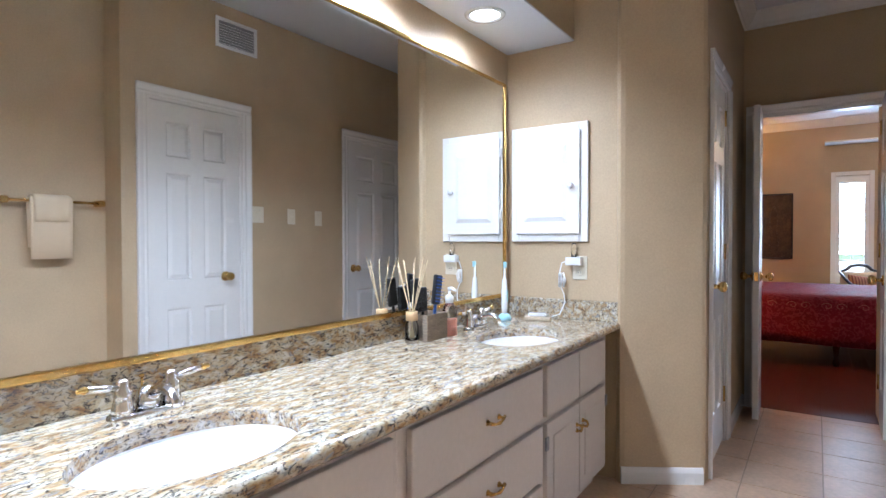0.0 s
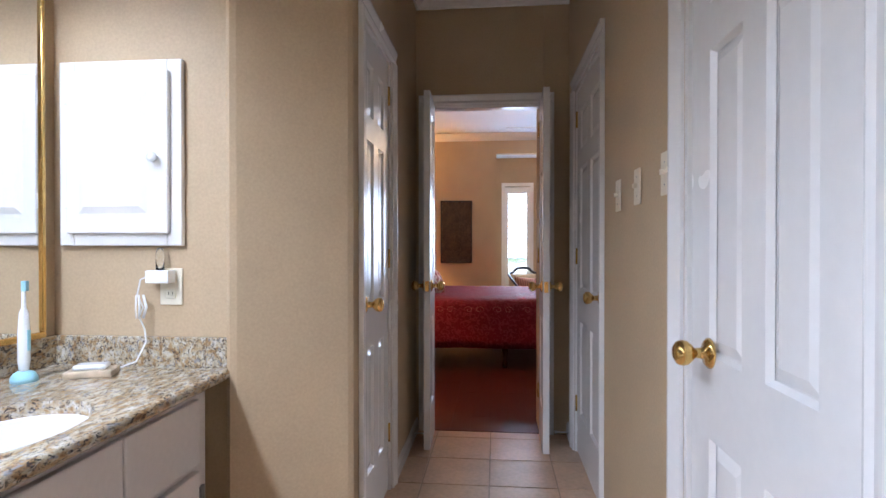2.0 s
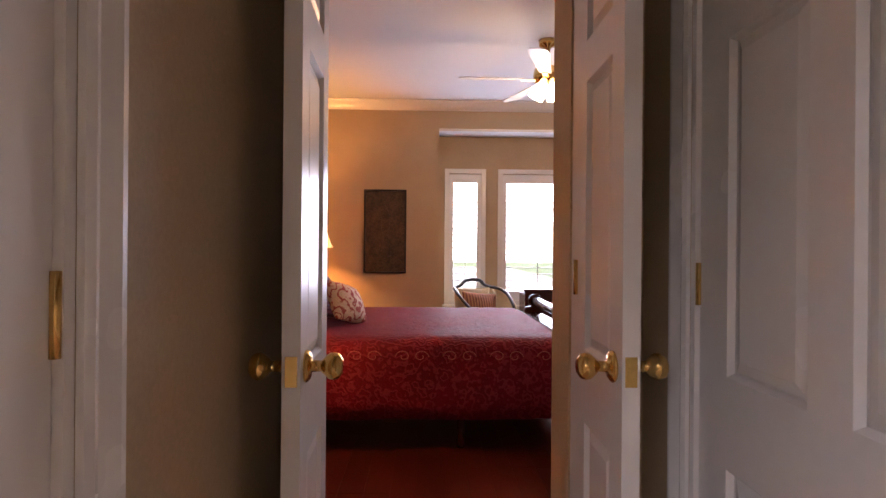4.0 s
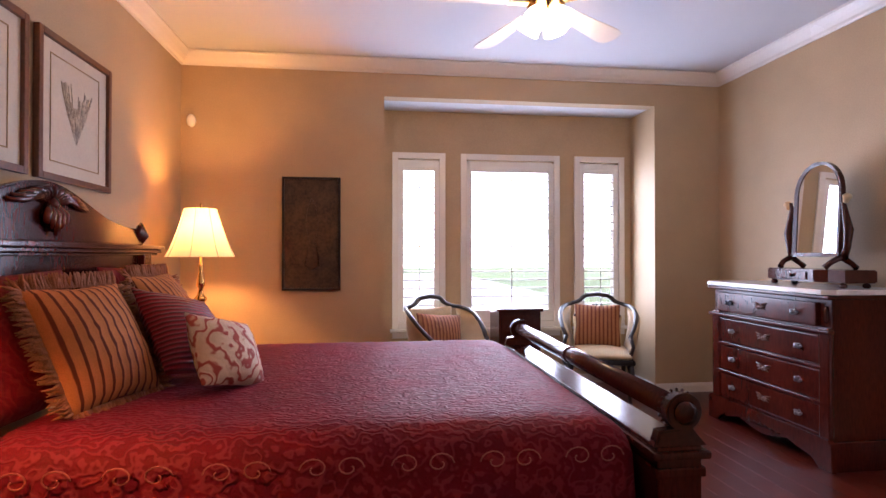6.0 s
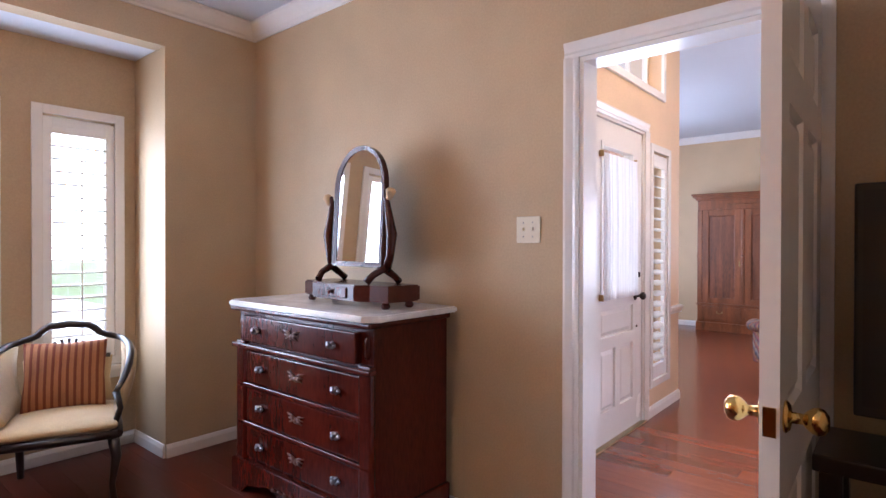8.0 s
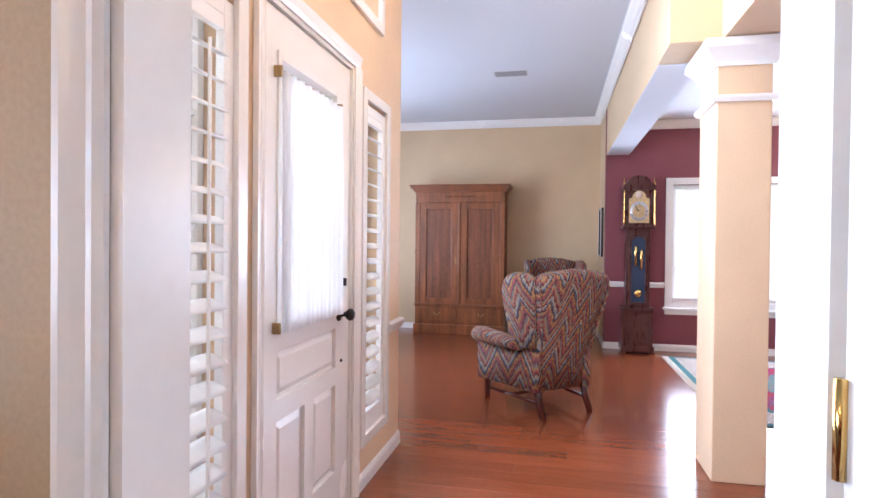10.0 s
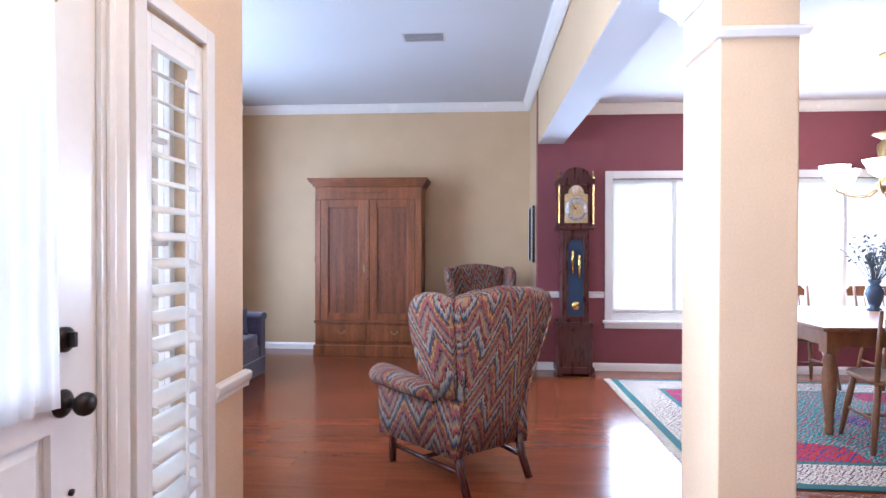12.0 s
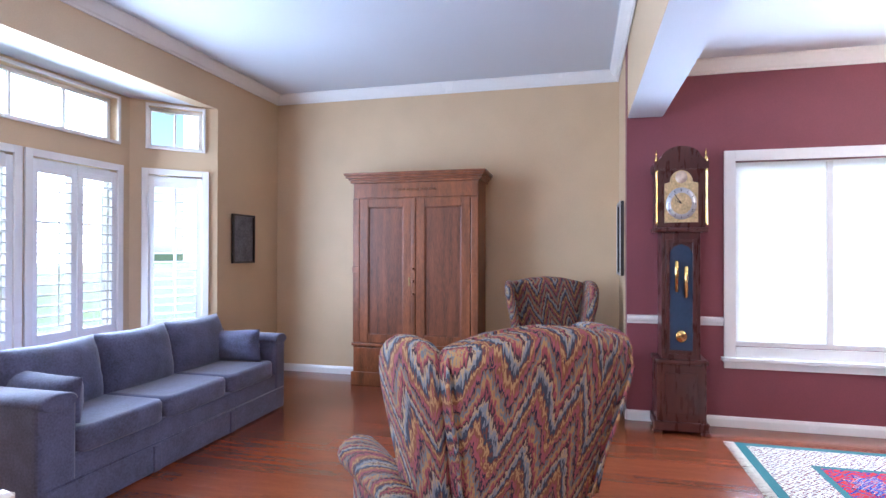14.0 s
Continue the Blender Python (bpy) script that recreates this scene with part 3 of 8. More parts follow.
def window(name, label, m, w, h, deep=0.12, trim=0.05, shutters=1, sill=True, bars=(0, 0), tilt=4, pitch=0.076, slats=True, top_rail=0.09):
    """A window in an opening of width w and height h; local x along it, y outward, the inner wall face at y = 0."""
    win = thing(name, label, "window", m, "", "structure")
    bm = bmesh.new()
    rect_frame(bm, -trim, w + trim, -trim, h + trim, trim + 0.004, -0.022, 0.0)
    part("window_frame", bm, WHITE, win)
    bm = bmesh.new()
    rect_frame(bm, 0, w, 0, h, 0.03, deep - 0.05, deep - 0.005)
    for i in range(bars[0]):
        x = w * (i + 1) / (bars[0] + 1)
        bbox(bm, (x - 0.009, deep - 0.045, 0.03), (x + 0.009, deep - 0.012, h - 0.03), 0.002)
    for i in range(bars[1]):
        z = h * (i + 1) / (bars[1] + 1)
        bbox(bm, (0.03, deep - 0.042, z - 0.009), (w - 0.03, deep - 0.015, z + 0.009), 0.002)
    part("sash", bm, WHITE, win)
    bm = bmesh.new()
    box(bm, (0.03, deep - 0.03, 0.03), (w - 0.03, deep - 0.026, h - 0.03))
    pane = part("pane", bm, GLASS, win)
    pane.visible_shadow = False
    if sill:
        bm = bmesh.new()
        bbox(bm, (-trim - 0.02, -0.06, -trim - 0.03), (w + trim + 0.02, 0.0, -trim), 0.006)
        bbox(bm, (-trim, -0.02, -trim - 0.085), (w + trim, -0.001, -trim - 0.03), 0.004)
        part("window_sill", bm, WHITE, win)
    if not slats:
        return win
    each = w / shutters
    for k in range(shutters):
        x0 = k * each
        bm = bmesh.new()
        rect_frame(bm, x0 + 0.004, x0 + each - 0.004, 0.004, h - 0.02, 0.048, -0.004, 0.026, 0.003, 0.10)
        bbox(bm, (x0 + 0.052, -0.002, h - 0.02 - top_rail), (x0 + each - 0.052, 0.024, h - 0.066), 0.002)
        part("shutter_frame", bm, SHUTTER, win)
        sw = each - 0.104
        first, n = None, int((h - 0.12 - 0.02 - top_rail) / pitch)
        for i in range(n):
            c = pose(x0 + 0.052, 0.011, 0.14 + (i + 0.2) * pitch, tilt)
            if first is None:
                first = part("slat", slat_mesh(sw), SHUTTER, win, m=c)
            else:
                twin(first, win, c)
        bm = bmesh.new()
        bbox(bm, (x0 + each / 2 - 0.004, -0.046, 0.16), (x0 + each / 2 + 0.004, -0.037, h - 0.18), 0.002)
        part("tilt_rod", bm, SHUTTER, win)
        for z in (0.22, h - 0.3):
            bm = bmesh.new()
            bbox(bm, (x0 - 0.002, -0.010, z), (x0 + 0.012, -0.003, z + 0.06), 0.001)
            part("hinge", bm, SHUTTER, win)
    return win


window("window_1", "white plantation shuttered narrow window in the alcove", pose(0.80, 10.45, 0.58), 0.38, 1.48)
window("window_2", "white plantation shuttered wide window in the alcove", pose(1.42, 10.45, 0.58), 0.83, 1.48)
window("window_3", "white plantation shuttered narrow window in the alcove", pose(2.49, 10.45, 0.58), 0.39, 1.48)
window("window_4", "white shuttered sidelight beside the front door", pose(5.70, 8.05, 0.27), 0.35, 1.73, 0.15, sill=False, tilt=22, pitch=0.082, bars=(0, 4))
window("window_5", "white shuttered sidelight beside the front door", pose(4.20, 8.05, 0.27), 0.35, 1.73, 0.15, sill=False, tilt=22, pitch=0.082, bars=(0, 4))
window("window_6", "white transom window above the front door", pose(4.40, 8.05, 2.46), 1.52, 0.94, 0.15, slats=False, sill=False, bars=(3, 1))
window("window_7", "white shuttered bay window with paired panels", pose(7.58, 10.60, 0.60), 0.80, 1.38, shutters=2, bars=(1, 2))
window("window_8", "white shuttered bay window with paired panels", pose(8.50, 10.60, 0.60), 0.74, 1.38, shutters=2, bars=(1, 2))
window("window_9", "white transom window above the bay shutters", pose(7.58, 10.60, 2.22), 1.66, 0.36, slats=False, sill=False, bars=(3, 0), trim=0.02)
window("window_10", "white shuttered narrow angled bay window", pose(9.37, 10.60, 0, 0, 0, -45) @ pose(0.14, 0, 0.60), 0.44, 1.38, bars=(1, 2))
window("window_11", "white transom window above the angled bay shutter", pose(9.37, 10.60, 0, 0, 0, -45) @ pose(0.14, 0, 2.22), 0.44, 0.36, slats=False, sill=False, bars=(1, 0), trim=0.02)
window("window_12", "white shuttered narrow angled bay window", pose(7.0, 10.10, 0, 0, 0, 45) @ pose(0.12, 0, 0.60), 0.44, 1.38, bars=(1, 2))
window("window_13", "white transom window above the angled bay shutter", pose(7.0, 10.10, 0, 0, 0, 45) @ pose(0.12, 0, 2.22), 0.44, 0.36, slats=False, sill=False, bars=(1, 0), trim=0.02)


def sheer(name, color, through_part):
    """Thin cloth that lets light through."""
    m = bpy.data.materials.new(name)
    m.use_nodes = True
    nt = m.node_tree
    b = nt.nodes["Principled BSDF"]
    b.inputs["Base Color"].default_value = (*color, 1)
    b.inputs["Roughness"].default_value = 0.9
    tr = nt.nodes.new("ShaderNodeBsdfTranslucent")
    tr.inputs["Color"].default_value = (*color, 1)
    mix = nt.nodes.new("ShaderNodeMixShader")
    wv = nt.nodes.new("ShaderNodeTexNoise")
    wv.inputs["Scale"].default_value = 40
    mr = nt.nodes.new("ShaderNodeMapRange")
    mr.inputs["To Min"].default_value, mr.inputs["To Max"].default_value = through_part - 0.1, through_part + 0.1
    nt.links.new(wv.outputs["Fac"], mr.inputs["Value"])
    nt.links.new(mr.outputs[0], mix.inputs[0])
    nt.links.new(b.outputs[0], mix.inputs[1])
    nt.links.new(tr.outputs[0], mix.inputs[2])
    nt.links.new(mix.outputs[0], nt.nodes["Material Output"].inputs["Surface"])
    return m


SHEER = sheer("sheer_curtain_cloth", (0.74, 0.75, 0.78), 0.42)
SHADECLOTH = sheer("roller_shade_cloth", (0.88, 0.88, 0.88), 0.65)
for k, (y0, name) in enumerate(((4.45, "window_14"), (2.75, "window_15"))):
    win = window(name, "white dining room window behind a pale roller shade", pose(9.98, y0 + (1.28, 1.30)[k], 0.60, 0, 0, -90), (1.28, 1.30)[k], 1.39, 0.14, slats=False, trim=0.075)
    bm = bmesh.new()
    box(bm, (0.02, 0.05, 0.015), ((1.28, 1.30)[k] - 0.02, 0.051, 1.38))
    part("shade_cloth", bm, SHADECLOTH, win, "translucent white roller shade").visible_shadow = False
    bm = bmesh.new()
    bbox(bm, (0.62, 0.03, 0.03), (0.66, 0.07, 1.37), 0.004)
    bbox(bm, (0.01, 0.04, 0.0), (1.26, 0.06, 0.035), 0.004)
    part("mullion", bm, WHITE, win)

# front door
fd = thing("front_door", "white front door with sheer curtained glass and dark knob", "door", pose(4.74, 8.085, 0.012), kind="structure")
W, HT, T = 0.80, 2.08, 0.044
bm = bmesh.new()
for a, b in ((0, 0.11), (W - 0.15, W)):
    box(bm, (a, -T / 2, 0), (b, T / 2, HT))
for z0, z1 in ((0, 0.20), (0.60, 0.68), (0.86, 0.96), (HT - 0.15, HT)):
    box(bm, (0.11, -T / 2, z0), (W - 0.15, T / 2, z1))
box(bm, (W / 2 - 0.06, -T / 2, 0.20), (W / 2 + 0.02, T / 2, 0.60))
part("frame", bm, WHITE, fd)
lower = part("panel", panel_mesh(W / 2 - 0.17, 0.40, T), WHITE, fd, m=pose(0.11 + (W / 2 - 0.17) / 2, 0, 0.40))
twin(lower, fd, pose(W - 0.15 - (W / 2 - 0.17) / 2, 0, 0.40))
part("panel", panel_mesh(W - 0.26, 0.18, T), WHITE, fd, m=pose(W / 2 - 0.02, 0, 0.77))
bm = bmesh.new()
rect_frame(bm, 0.10, W - 0.14, 0.95, HT - 0.14, 0.03, -T / 2 - 0.008, T / 2 + 0.008)
part("glass_bead", bm, WHITE, fd)
bm = bmesh.new()
box(bm, (0.11, -0.003, 0.96), (W - 0.15, 0.003, HT - 0.15))
part("pane", bm, GLASS, fd).visible_shadow = False
bm = bmesh.new()
nx, prev = 120, None
for i in range(nx + 1):
    u = i / nx
    y = -T / 2 - 0.036 + 0.009 * math.sin(u * 62 + 1.5 * math.sin(u * 9)) + 0.004 * math.sin(u * 131)
    col = [bm.verts.new((0.09 + u * (W - 0.265), y * (1 if z < 1.8 else 0.9) - (0.004 * math.sin(u * 40) if z < 1.2 else 0), z)) for z in (0.93, 1.2, 1.5, 1.80, 1.86)]
    if prev:
        for p in range(4):
            bm.faces.new((prev[p], col[p], col[p + 1], prev[p + 1])).smooth = True
    prev = col
part("curtain", bm, SHEER, fd, "gathered white sheer curtain").visible_shadow = False
for z in (0.945, 1.855):
    bm = bmesh.new()
    tube(bm, [(0.08, -T / 2 - 0.022, z), (W - 0.165, -T / 2 - 0.022, z)], 0.004)
    part("curtain_rod", bm, WHITE, fd)
    for x in (0.08, W - 0.165):
        bm = bmesh.new()
        bbox(bm, (x - 0.006, -T / 2 - 0.03, z - 0.02), (x + 0.006, -T / 2, z + 0.02), 0.002)
        part("bracket", bm, OLDBRASS, fd)
knob(fd, W - 0.115, 0.92, T, BRONZE, (-1,))
bm = bmesh.new()
lathe(bm, [(0, 0), (0.03, 0), (0.03, 0.012), (0.022, 0.018), (0, 0.018)])
bbox(bm, (-0.006, -0.018, 0.018), (0.006, 0.018, 0.036), 0.003)
part("deadbolt", bm, BRONZE, fd, "dark bronze deadbolt thumb turn", pose(W - 0.115, -T / 2, 1.07, 90))
bm = bmesh.new()
lathe(bm, [(0, 0), (0.008, 0), (0.008, 0.006), (0, 0.008)], seg=12)
part("screw_plug", bm, BRONZE, fd, m=pose(W - 0.09, -T / 2, 0.70, 90))
for z in (0.2, 1.0, 1.75):
    bm = bmesh.new()
    bbox(bm, (-0.014, -T / 2 - 0.006, z), (0.008, -T / 2 + 0.002, z + 0.1), 0.001)
    part("hinge", bm, PEWTER, fd)
slab("threshold_front_door", "worn brass threshold under the front door", "trim", OLDBRASS, (4.70, 8.03, 0.0), (5.58, 8.19, 0.012))

# ---- column between entry and dining room ----
bm = bmesh.new()
bbox(bm, (6.20, 5.98, 0), (6.55, 6.25, 2.36), 0.006)
solid("column", "peach painted square column with white moulded rings", "column", bm, PEACH)
bm = bmesh.new()
for z, prof in ((2.03, [(0, 0), (0.018, 0), (0.03, 0.02), (0.03, 0.03), (0.02, 0.036), (0, 0.036)]), (2.22, [(0, 0), (0.014, 0), (0.02, 0.02), (0.05, 0.06), (0.075, 0.085), (0.075, 0.13), (0, 0.138)])):
    x0, x1, y0, y1 = 6.20, 6.55, 5.98, 6.25
    rows = [[bm.verts.new((x, y, z + v)) for x, y in ((x0 - u, y0 - u), (x1 + u, y0 - u), (x1 + u, y1 + u), (x0 - u, y1 + u))] for u, v in prof]
    for p, q in zip(rows, rows[1:]):
        for i in range(4):
            bm.faces.new((p[i], p[(i + 1) % 4], q[(i + 1) % 4], q[i]))
solid("column_moulding", "white moulded rings and capital on the column", "trim", bm, WHITE)

# ---- outside ----
bm = bmesh.new()
box(bm, (-400, -400, -0.45), (400, 400, -0.15))
solid("ground", "mown lawn round the house", "ground", bm, LAWN)
slab("pavement_entry", "pale concrete porch floor", "pavement", CONCRETE, (3.0, 8.21, -0.148), (6.08, 10.79, -0.055))
slab("pavement_porch", "pale concrete porch and drive", "pavement", CONCRETE, (-4.0, 10.8, -0.148), (6.0, 40.0, -0.06))
bm = bmesh.new()
box(bm, (6.10, 8.21, -0.1), (6.215, 10.2, 3.3))
solid("wall_porch", "red brick porch wall outside the sidelight", "wall", bm, MORTAR)


def crown_of_leaves(bm, centre, radius, n, rng):
    for _ in range(n):
        d = Vector((rng.gauss(0, 1), rng.gauss(0, 1), rng.gauss(0, 0.8))).normalized() * radius * (0.45 + 0.6 * rng.random())
        c, s = Vector(centre) + d, 0.10 + 0.10 * rng.random()
        a = Vector((rng.gauss(0, 1), rng.gauss(0, 1), rng.gauss(0, 1))).normalized() * s
        b = a.orthogonal().normalized() * s * 0.6
        bm.faces.new([bm.verts.new(c + q) for q in (a, b, -a, -b)])


LEAF = mat("foliage", (0.12, 0.18, 0.06), 0.6, var=0.5, scale=2, fine=12)
BARK = mat("bark", (0.12, 0.09, 0.065), 0.9, var=0.3, fine=30, bump=0.4)


def tree(x, y, h, seed):
    rng = random.Random(seed)
    t = thing("tree", "leafy green garden tree beyond the windows", "tree", pose(x, y, -0.15), "garden trees")
    bm = bmesh.new()
    tube(bm, [(0, 0, 0), (0.05, 0.02, h * 0.3), (-0.03, 0.05, h * 0.6), (0.05, 0, h * 0.85)], [0.16, 0.12, 0.08, 0.03], 10)
    for k in range(6):
        a = k * 1.05 + rng.random()
        tube(bm, [(0, 0, h * (0.35 + 0.07 * k)), (0.5 * math.cos(a), 0.5 * math.sin(a), h * (0.45 + 0.07 * k)), (1.0 * math.cos(a), 1.0 * math.sin(a), h * (0.52 + 0.07 * k))], [0.05, 0.035, 0.015], 6)
    part("trunk", bm, BARK, t)
    bm = bmesh.new()
    for k in range(9):
        a = k * 0.9 + rng.random()
        r = 0.95 * rng.random() + 0.2
        crown_of_leaves(bm, (r * math.cos(a), r * math.sin(a), h * (0.5 + 0.5 * rng.random())), 0.75, 330, rng)
    part("crown", bm, LEAF, t)


tree(13.5, 27.0, 4.6, 4)
tree(17.5, 29.0, 5.0, 5)
# Glowing sheets added far outside so the windows burn out to white.
BACKDROP_GLOW = bpy.data.materials.new("bright_hazy_sky")
BACKDROP_GLOW.use_nodes = True
shader(BACKDROP_GLOW)[1].inputs["Emission Color"].default_value = (0.93, 0.97, 1.0, 1)
shader(BACKDROP_GLOW)[1].inputs["Emission Strength"].default_value = 4.5
for name, a, b in (("backdrop_north", (-40, 60, -2), (60, 60.1, 80)), ("backdrop_east", (70, -40, -2), (70.1, 60, 80))):
    slab(name, "glowing white sheet added beyond the garden", "backdrop", BACKDROP_GLOW, a, b)


# ---- cloth and pattern materials ----
def pattern_cloth(name, c1, c2, scale, rough=0.8, amount=0.5, sheen=0.0, bump=0.4, kind="scroll", thin=0.55):
    """Woven cloth with a figured pattern of a second colour."""
    m = mat(name, c1, rough, var=0.25, scale=5, fine=350, bump=0.0, sheen=sheen, spec=0.2)
    nt, b = shader(m)
    tc = nt.nodes.new("ShaderNodeTexCoord")
    base = b.inputs["Base Color"].links[0].from_socket
    if kind == "scroll":
        w = nt.nodes.new("ShaderNodeTexWave")
        w.wave_type, w.rings_direction = "RINGS", "SPHERICAL"
        w.inputs["Scale"].default_value, w.inputs["Distortion"].default_value = scale, 14
        w.inputs["Detail"].default_value, w.inputs["Detail Scale"].default_value = 2.0, 1.6
        fac, lo, hi = w.outputs["Fac"], 0.55, 0.9
    else:
        w = nt.nodes.new("ShaderNodeTexWave")
        w.bands_direction = kind
        w.inputs["Scale"].default_value, w.inputs["Distortion"].default_value = scale, 0.4
        fac, lo, hi = w.outputs["Fac"], thin, thin + 0.18
    nt.links.new(tc.outputs["Object"], w.inputs["Vector"])
    mr = nt.nodes.new("ShaderNodeMapRange")
    for k, v in (("From Min", lo), ("From Max", hi), ("To Max", amount)):
        mr.inputs[k].default_value = v
    nt.links.new(fac, mr.inputs["Value"])
    mix = nt.nodes.new("ShaderNodeMix")
    mix.data_type = "RGBA"
    mix.inputs["B"].default_value = (*c2, 1)
    nt.links.new(mr.outputs[0], mix.inputs["Factor"])
    nt.links.new(base, mix.inputs["A"])
    nt.links.new(mix.outputs["Result"], b.inputs["Base Color"])
    bp = nt.nodes.new("ShaderNodeBump")
    bp.inputs["Strength"].default_value, bp.inputs["Distance"].default_value = bump, 0.004
    nt.links.new(fac, bp.inputs["Height"])
    nt.links.new(bp.outputs[0], b.inputs["Normal"])
    return m


COVER = pattern_cloth("red_quilted_matelasse", (0.150, 0.0035, 0.016), (0.27, 0.034, 0.052), 11, 0.66, 0.6, 0.0, 0.8)
REDCLOTH = pattern_cloth("crimson_brocade", (0.16, 0.006, 0.010), (0.25, 0.03, 0.02), 9, 0.65, 0.4)
STRIPE = pattern_cloth("gold_and_brown_stripe", (0.44, 0.165, 0.050), (0.085, 0.014, 0.008), 8.0, 0.7, 0.95, kind="X", thin=0.72)
STRIPE_X = pattern_cloth("rose_stripe", (0.36, 0.155, 0.070), (0.13, 0.026, 0.018), 9.5, 0.7, 0.8, kind="X")
# The dark bands paint the shade between the pleats into the satin.
PLEAT = pattern_cloth("pleated_crimson_satin", (0.20, 0.010, 0.018), (0.05, 0.003, 0.005), 16, 0.4, 0.8, kind="Z", bump=1.0)
SCROLL = pattern_cloth("cream_and_red_scroll", (0.58, 0.45, 0.35), (0.30, 0.03, 0.03), 6.5, 0.7, 0.9)
FRINGE = mat("brown_fringe", (0.27, 0.105, 0.045), 0.9, var=0.4, fine=200, bump=0.6)
CREAM = mat("cream_upholstery", (0.52, 0.38, 0.20), 0.85, var=0.15, scale=8, fine=220, bump=0.15, sheen=0.3)
SHEET = mat("cream_blanket", (0.60, 0.42, 0.24), 0.9, var=0.1, fine=200, bump=0.2)
FRAMEWOOD = mat("brown_frame_wood", (0.13, 0.045, 0.02), 0.35, var=0.3, scale=10)
PAPER = mat("print_paper", (0.62, 0.56, 0.46), 0.7, var=0.05)
INK = mat("faint_print_ink", (0.54, 0.48, 0.39), 0.7, var=0.4, scale=14)
DARKART = mat("dark_engraved_panel", (0.060, 0.036, 0.024), 0.5, 0.3, var=0.5, scale=9, fine=50, bump=0.4, color2=(0.10, 0.060, 0.036))


def shade_material(name, color, strength):
    m = sheer(name, color, 0.15)
    b = m.node_tree.nodes["Principled BSDF"]
    b.inputs["Emission Color"].default_value = (*color, 1)
    b.inputs["Emission Strength"].default_value = strength
    return m


SHADE_GOLD = shade_material("gold_lamp_shade", (0.80, 0.46, 0.14), 0.05)
SHADE_CREAM = shade_material("cream_lamp_shade", (0.95, 0.74, 0.44), 0.16)
BULB = bpy.data.materials.new("lit_frosted_glass")
BULB.use_nodes = True
shader(BULB)[1].inputs["Emission Color"].default_value = (1.0, 0.86, 0.62, 1)
shader(BULB)[1].inputs["Emission Strength"].default_value = 9.0
CANLIGHT = bpy.data.materials.new("lit_can_lens")
CANLIGHT.use_nodes = True
shader(CANLIGHT)[1].inputs["Emission Color"].default_value = (0.95, 0.98, 1.0, 1)
shader(CANLIGHT)[1].inputs["Emission Strength"].default_value = 6.0


def cushion_mesh(w, h, t, n=16, power=0.55):
    """A stuffed square cushion in x, z with thickness along y."""
    bm = bmesh.new()
    rng = random.Random(int(w * 1000 + h * 77))
    grids = []
    for s in (-1, 1):
        g = []
        for j in range(n + 1):
            row = []
            for i in range(n + 1):
                u, v = 2 * i / n - 1, 2 * j / n - 1
                fall = max(0.0, (1 - u * u) * (1 - v * v)) ** power
                pull = 1 - 0.06 * (1 - abs(u)) * abs(v) ** 3
                pull2 = 1 - 0.06 * (1 - abs(v)) * abs(u) ** 3
                row.append(bm.verts.new((u * w / 2 * pull2, s * (t / 2 * fall + 0.004) + 0.004 * rng.uniform(-1, 1) * fall, v * h / 2 * pull)))
            g.append(row)
        grids.append(g)
        for j in range(n):
            for i in range(n):
                bm.faces.new((g[j][i], g[j][i + 1], g[j + 1][i + 1], g[j + 1][i])).smooth = True
    a, b = grids
    rim = lambda g: g[0][:-1] + [r[-1] for r in g[:-1]] + g[-1][:0:-1] + [r[0] for r in g[:0:-1]]
    ra, rb = rim(a), rim(b)
    for i in range(len(ra)):
        j = (i + 1) % len(ra)
        bm.faces.new((ra[i], ra[j], rb[j], rb[i])).smooth = True
    bmesh.ops.recalc_face_normals(bm, faces=bm.faces[:])
    return bm


def cushion(name, label, m, w, h, t, material, fringe=None):
    c = thing(name, label, "pillow", m)
    part("cover", cushion_mesh(w, h, t), material, c)
    if fringe:
        bm = bmesh.new()
        rng = random.Random(5)
        for k in range(420):
            u = k / 420 * 4
            side, f = int(u), (u % 1) * 2 - 1
            x, z = ((f, -1), (1, f), (-f, 1), (-1, -f))[side]
            p = Vector((x * w / 2, 0, z * h / 2))
            d = Vector((x if side in (1, 3) else rng.uniform(-.4, .4), rng.uniform(-.6, .6), z if side in (0, 2) else rng.uniform(-.4, .4))).normalized() * 0.055
            tube(bm, [p * 0.97, p + d * 0.5, p + d], [0.006, 0.007, 0.002], 4)
        part("fringe", bm, fringe, c)
    return c


# ---- bed ----
bed = thing("bed", "carved mahogany sleigh bed with roller footboard and arched headboard", "bed", pose(0, 0, 0))
bm = bmesh.new()
Y0, Y1, HX = 7.12, 9.12, -0.86
bbox(bm, (HX, Y0 + 0.10, 0.12), (HX + 0.05, Y1 - 0.10, 1.20), 0.004)
part("headboard", bm, MAHOG, bed)
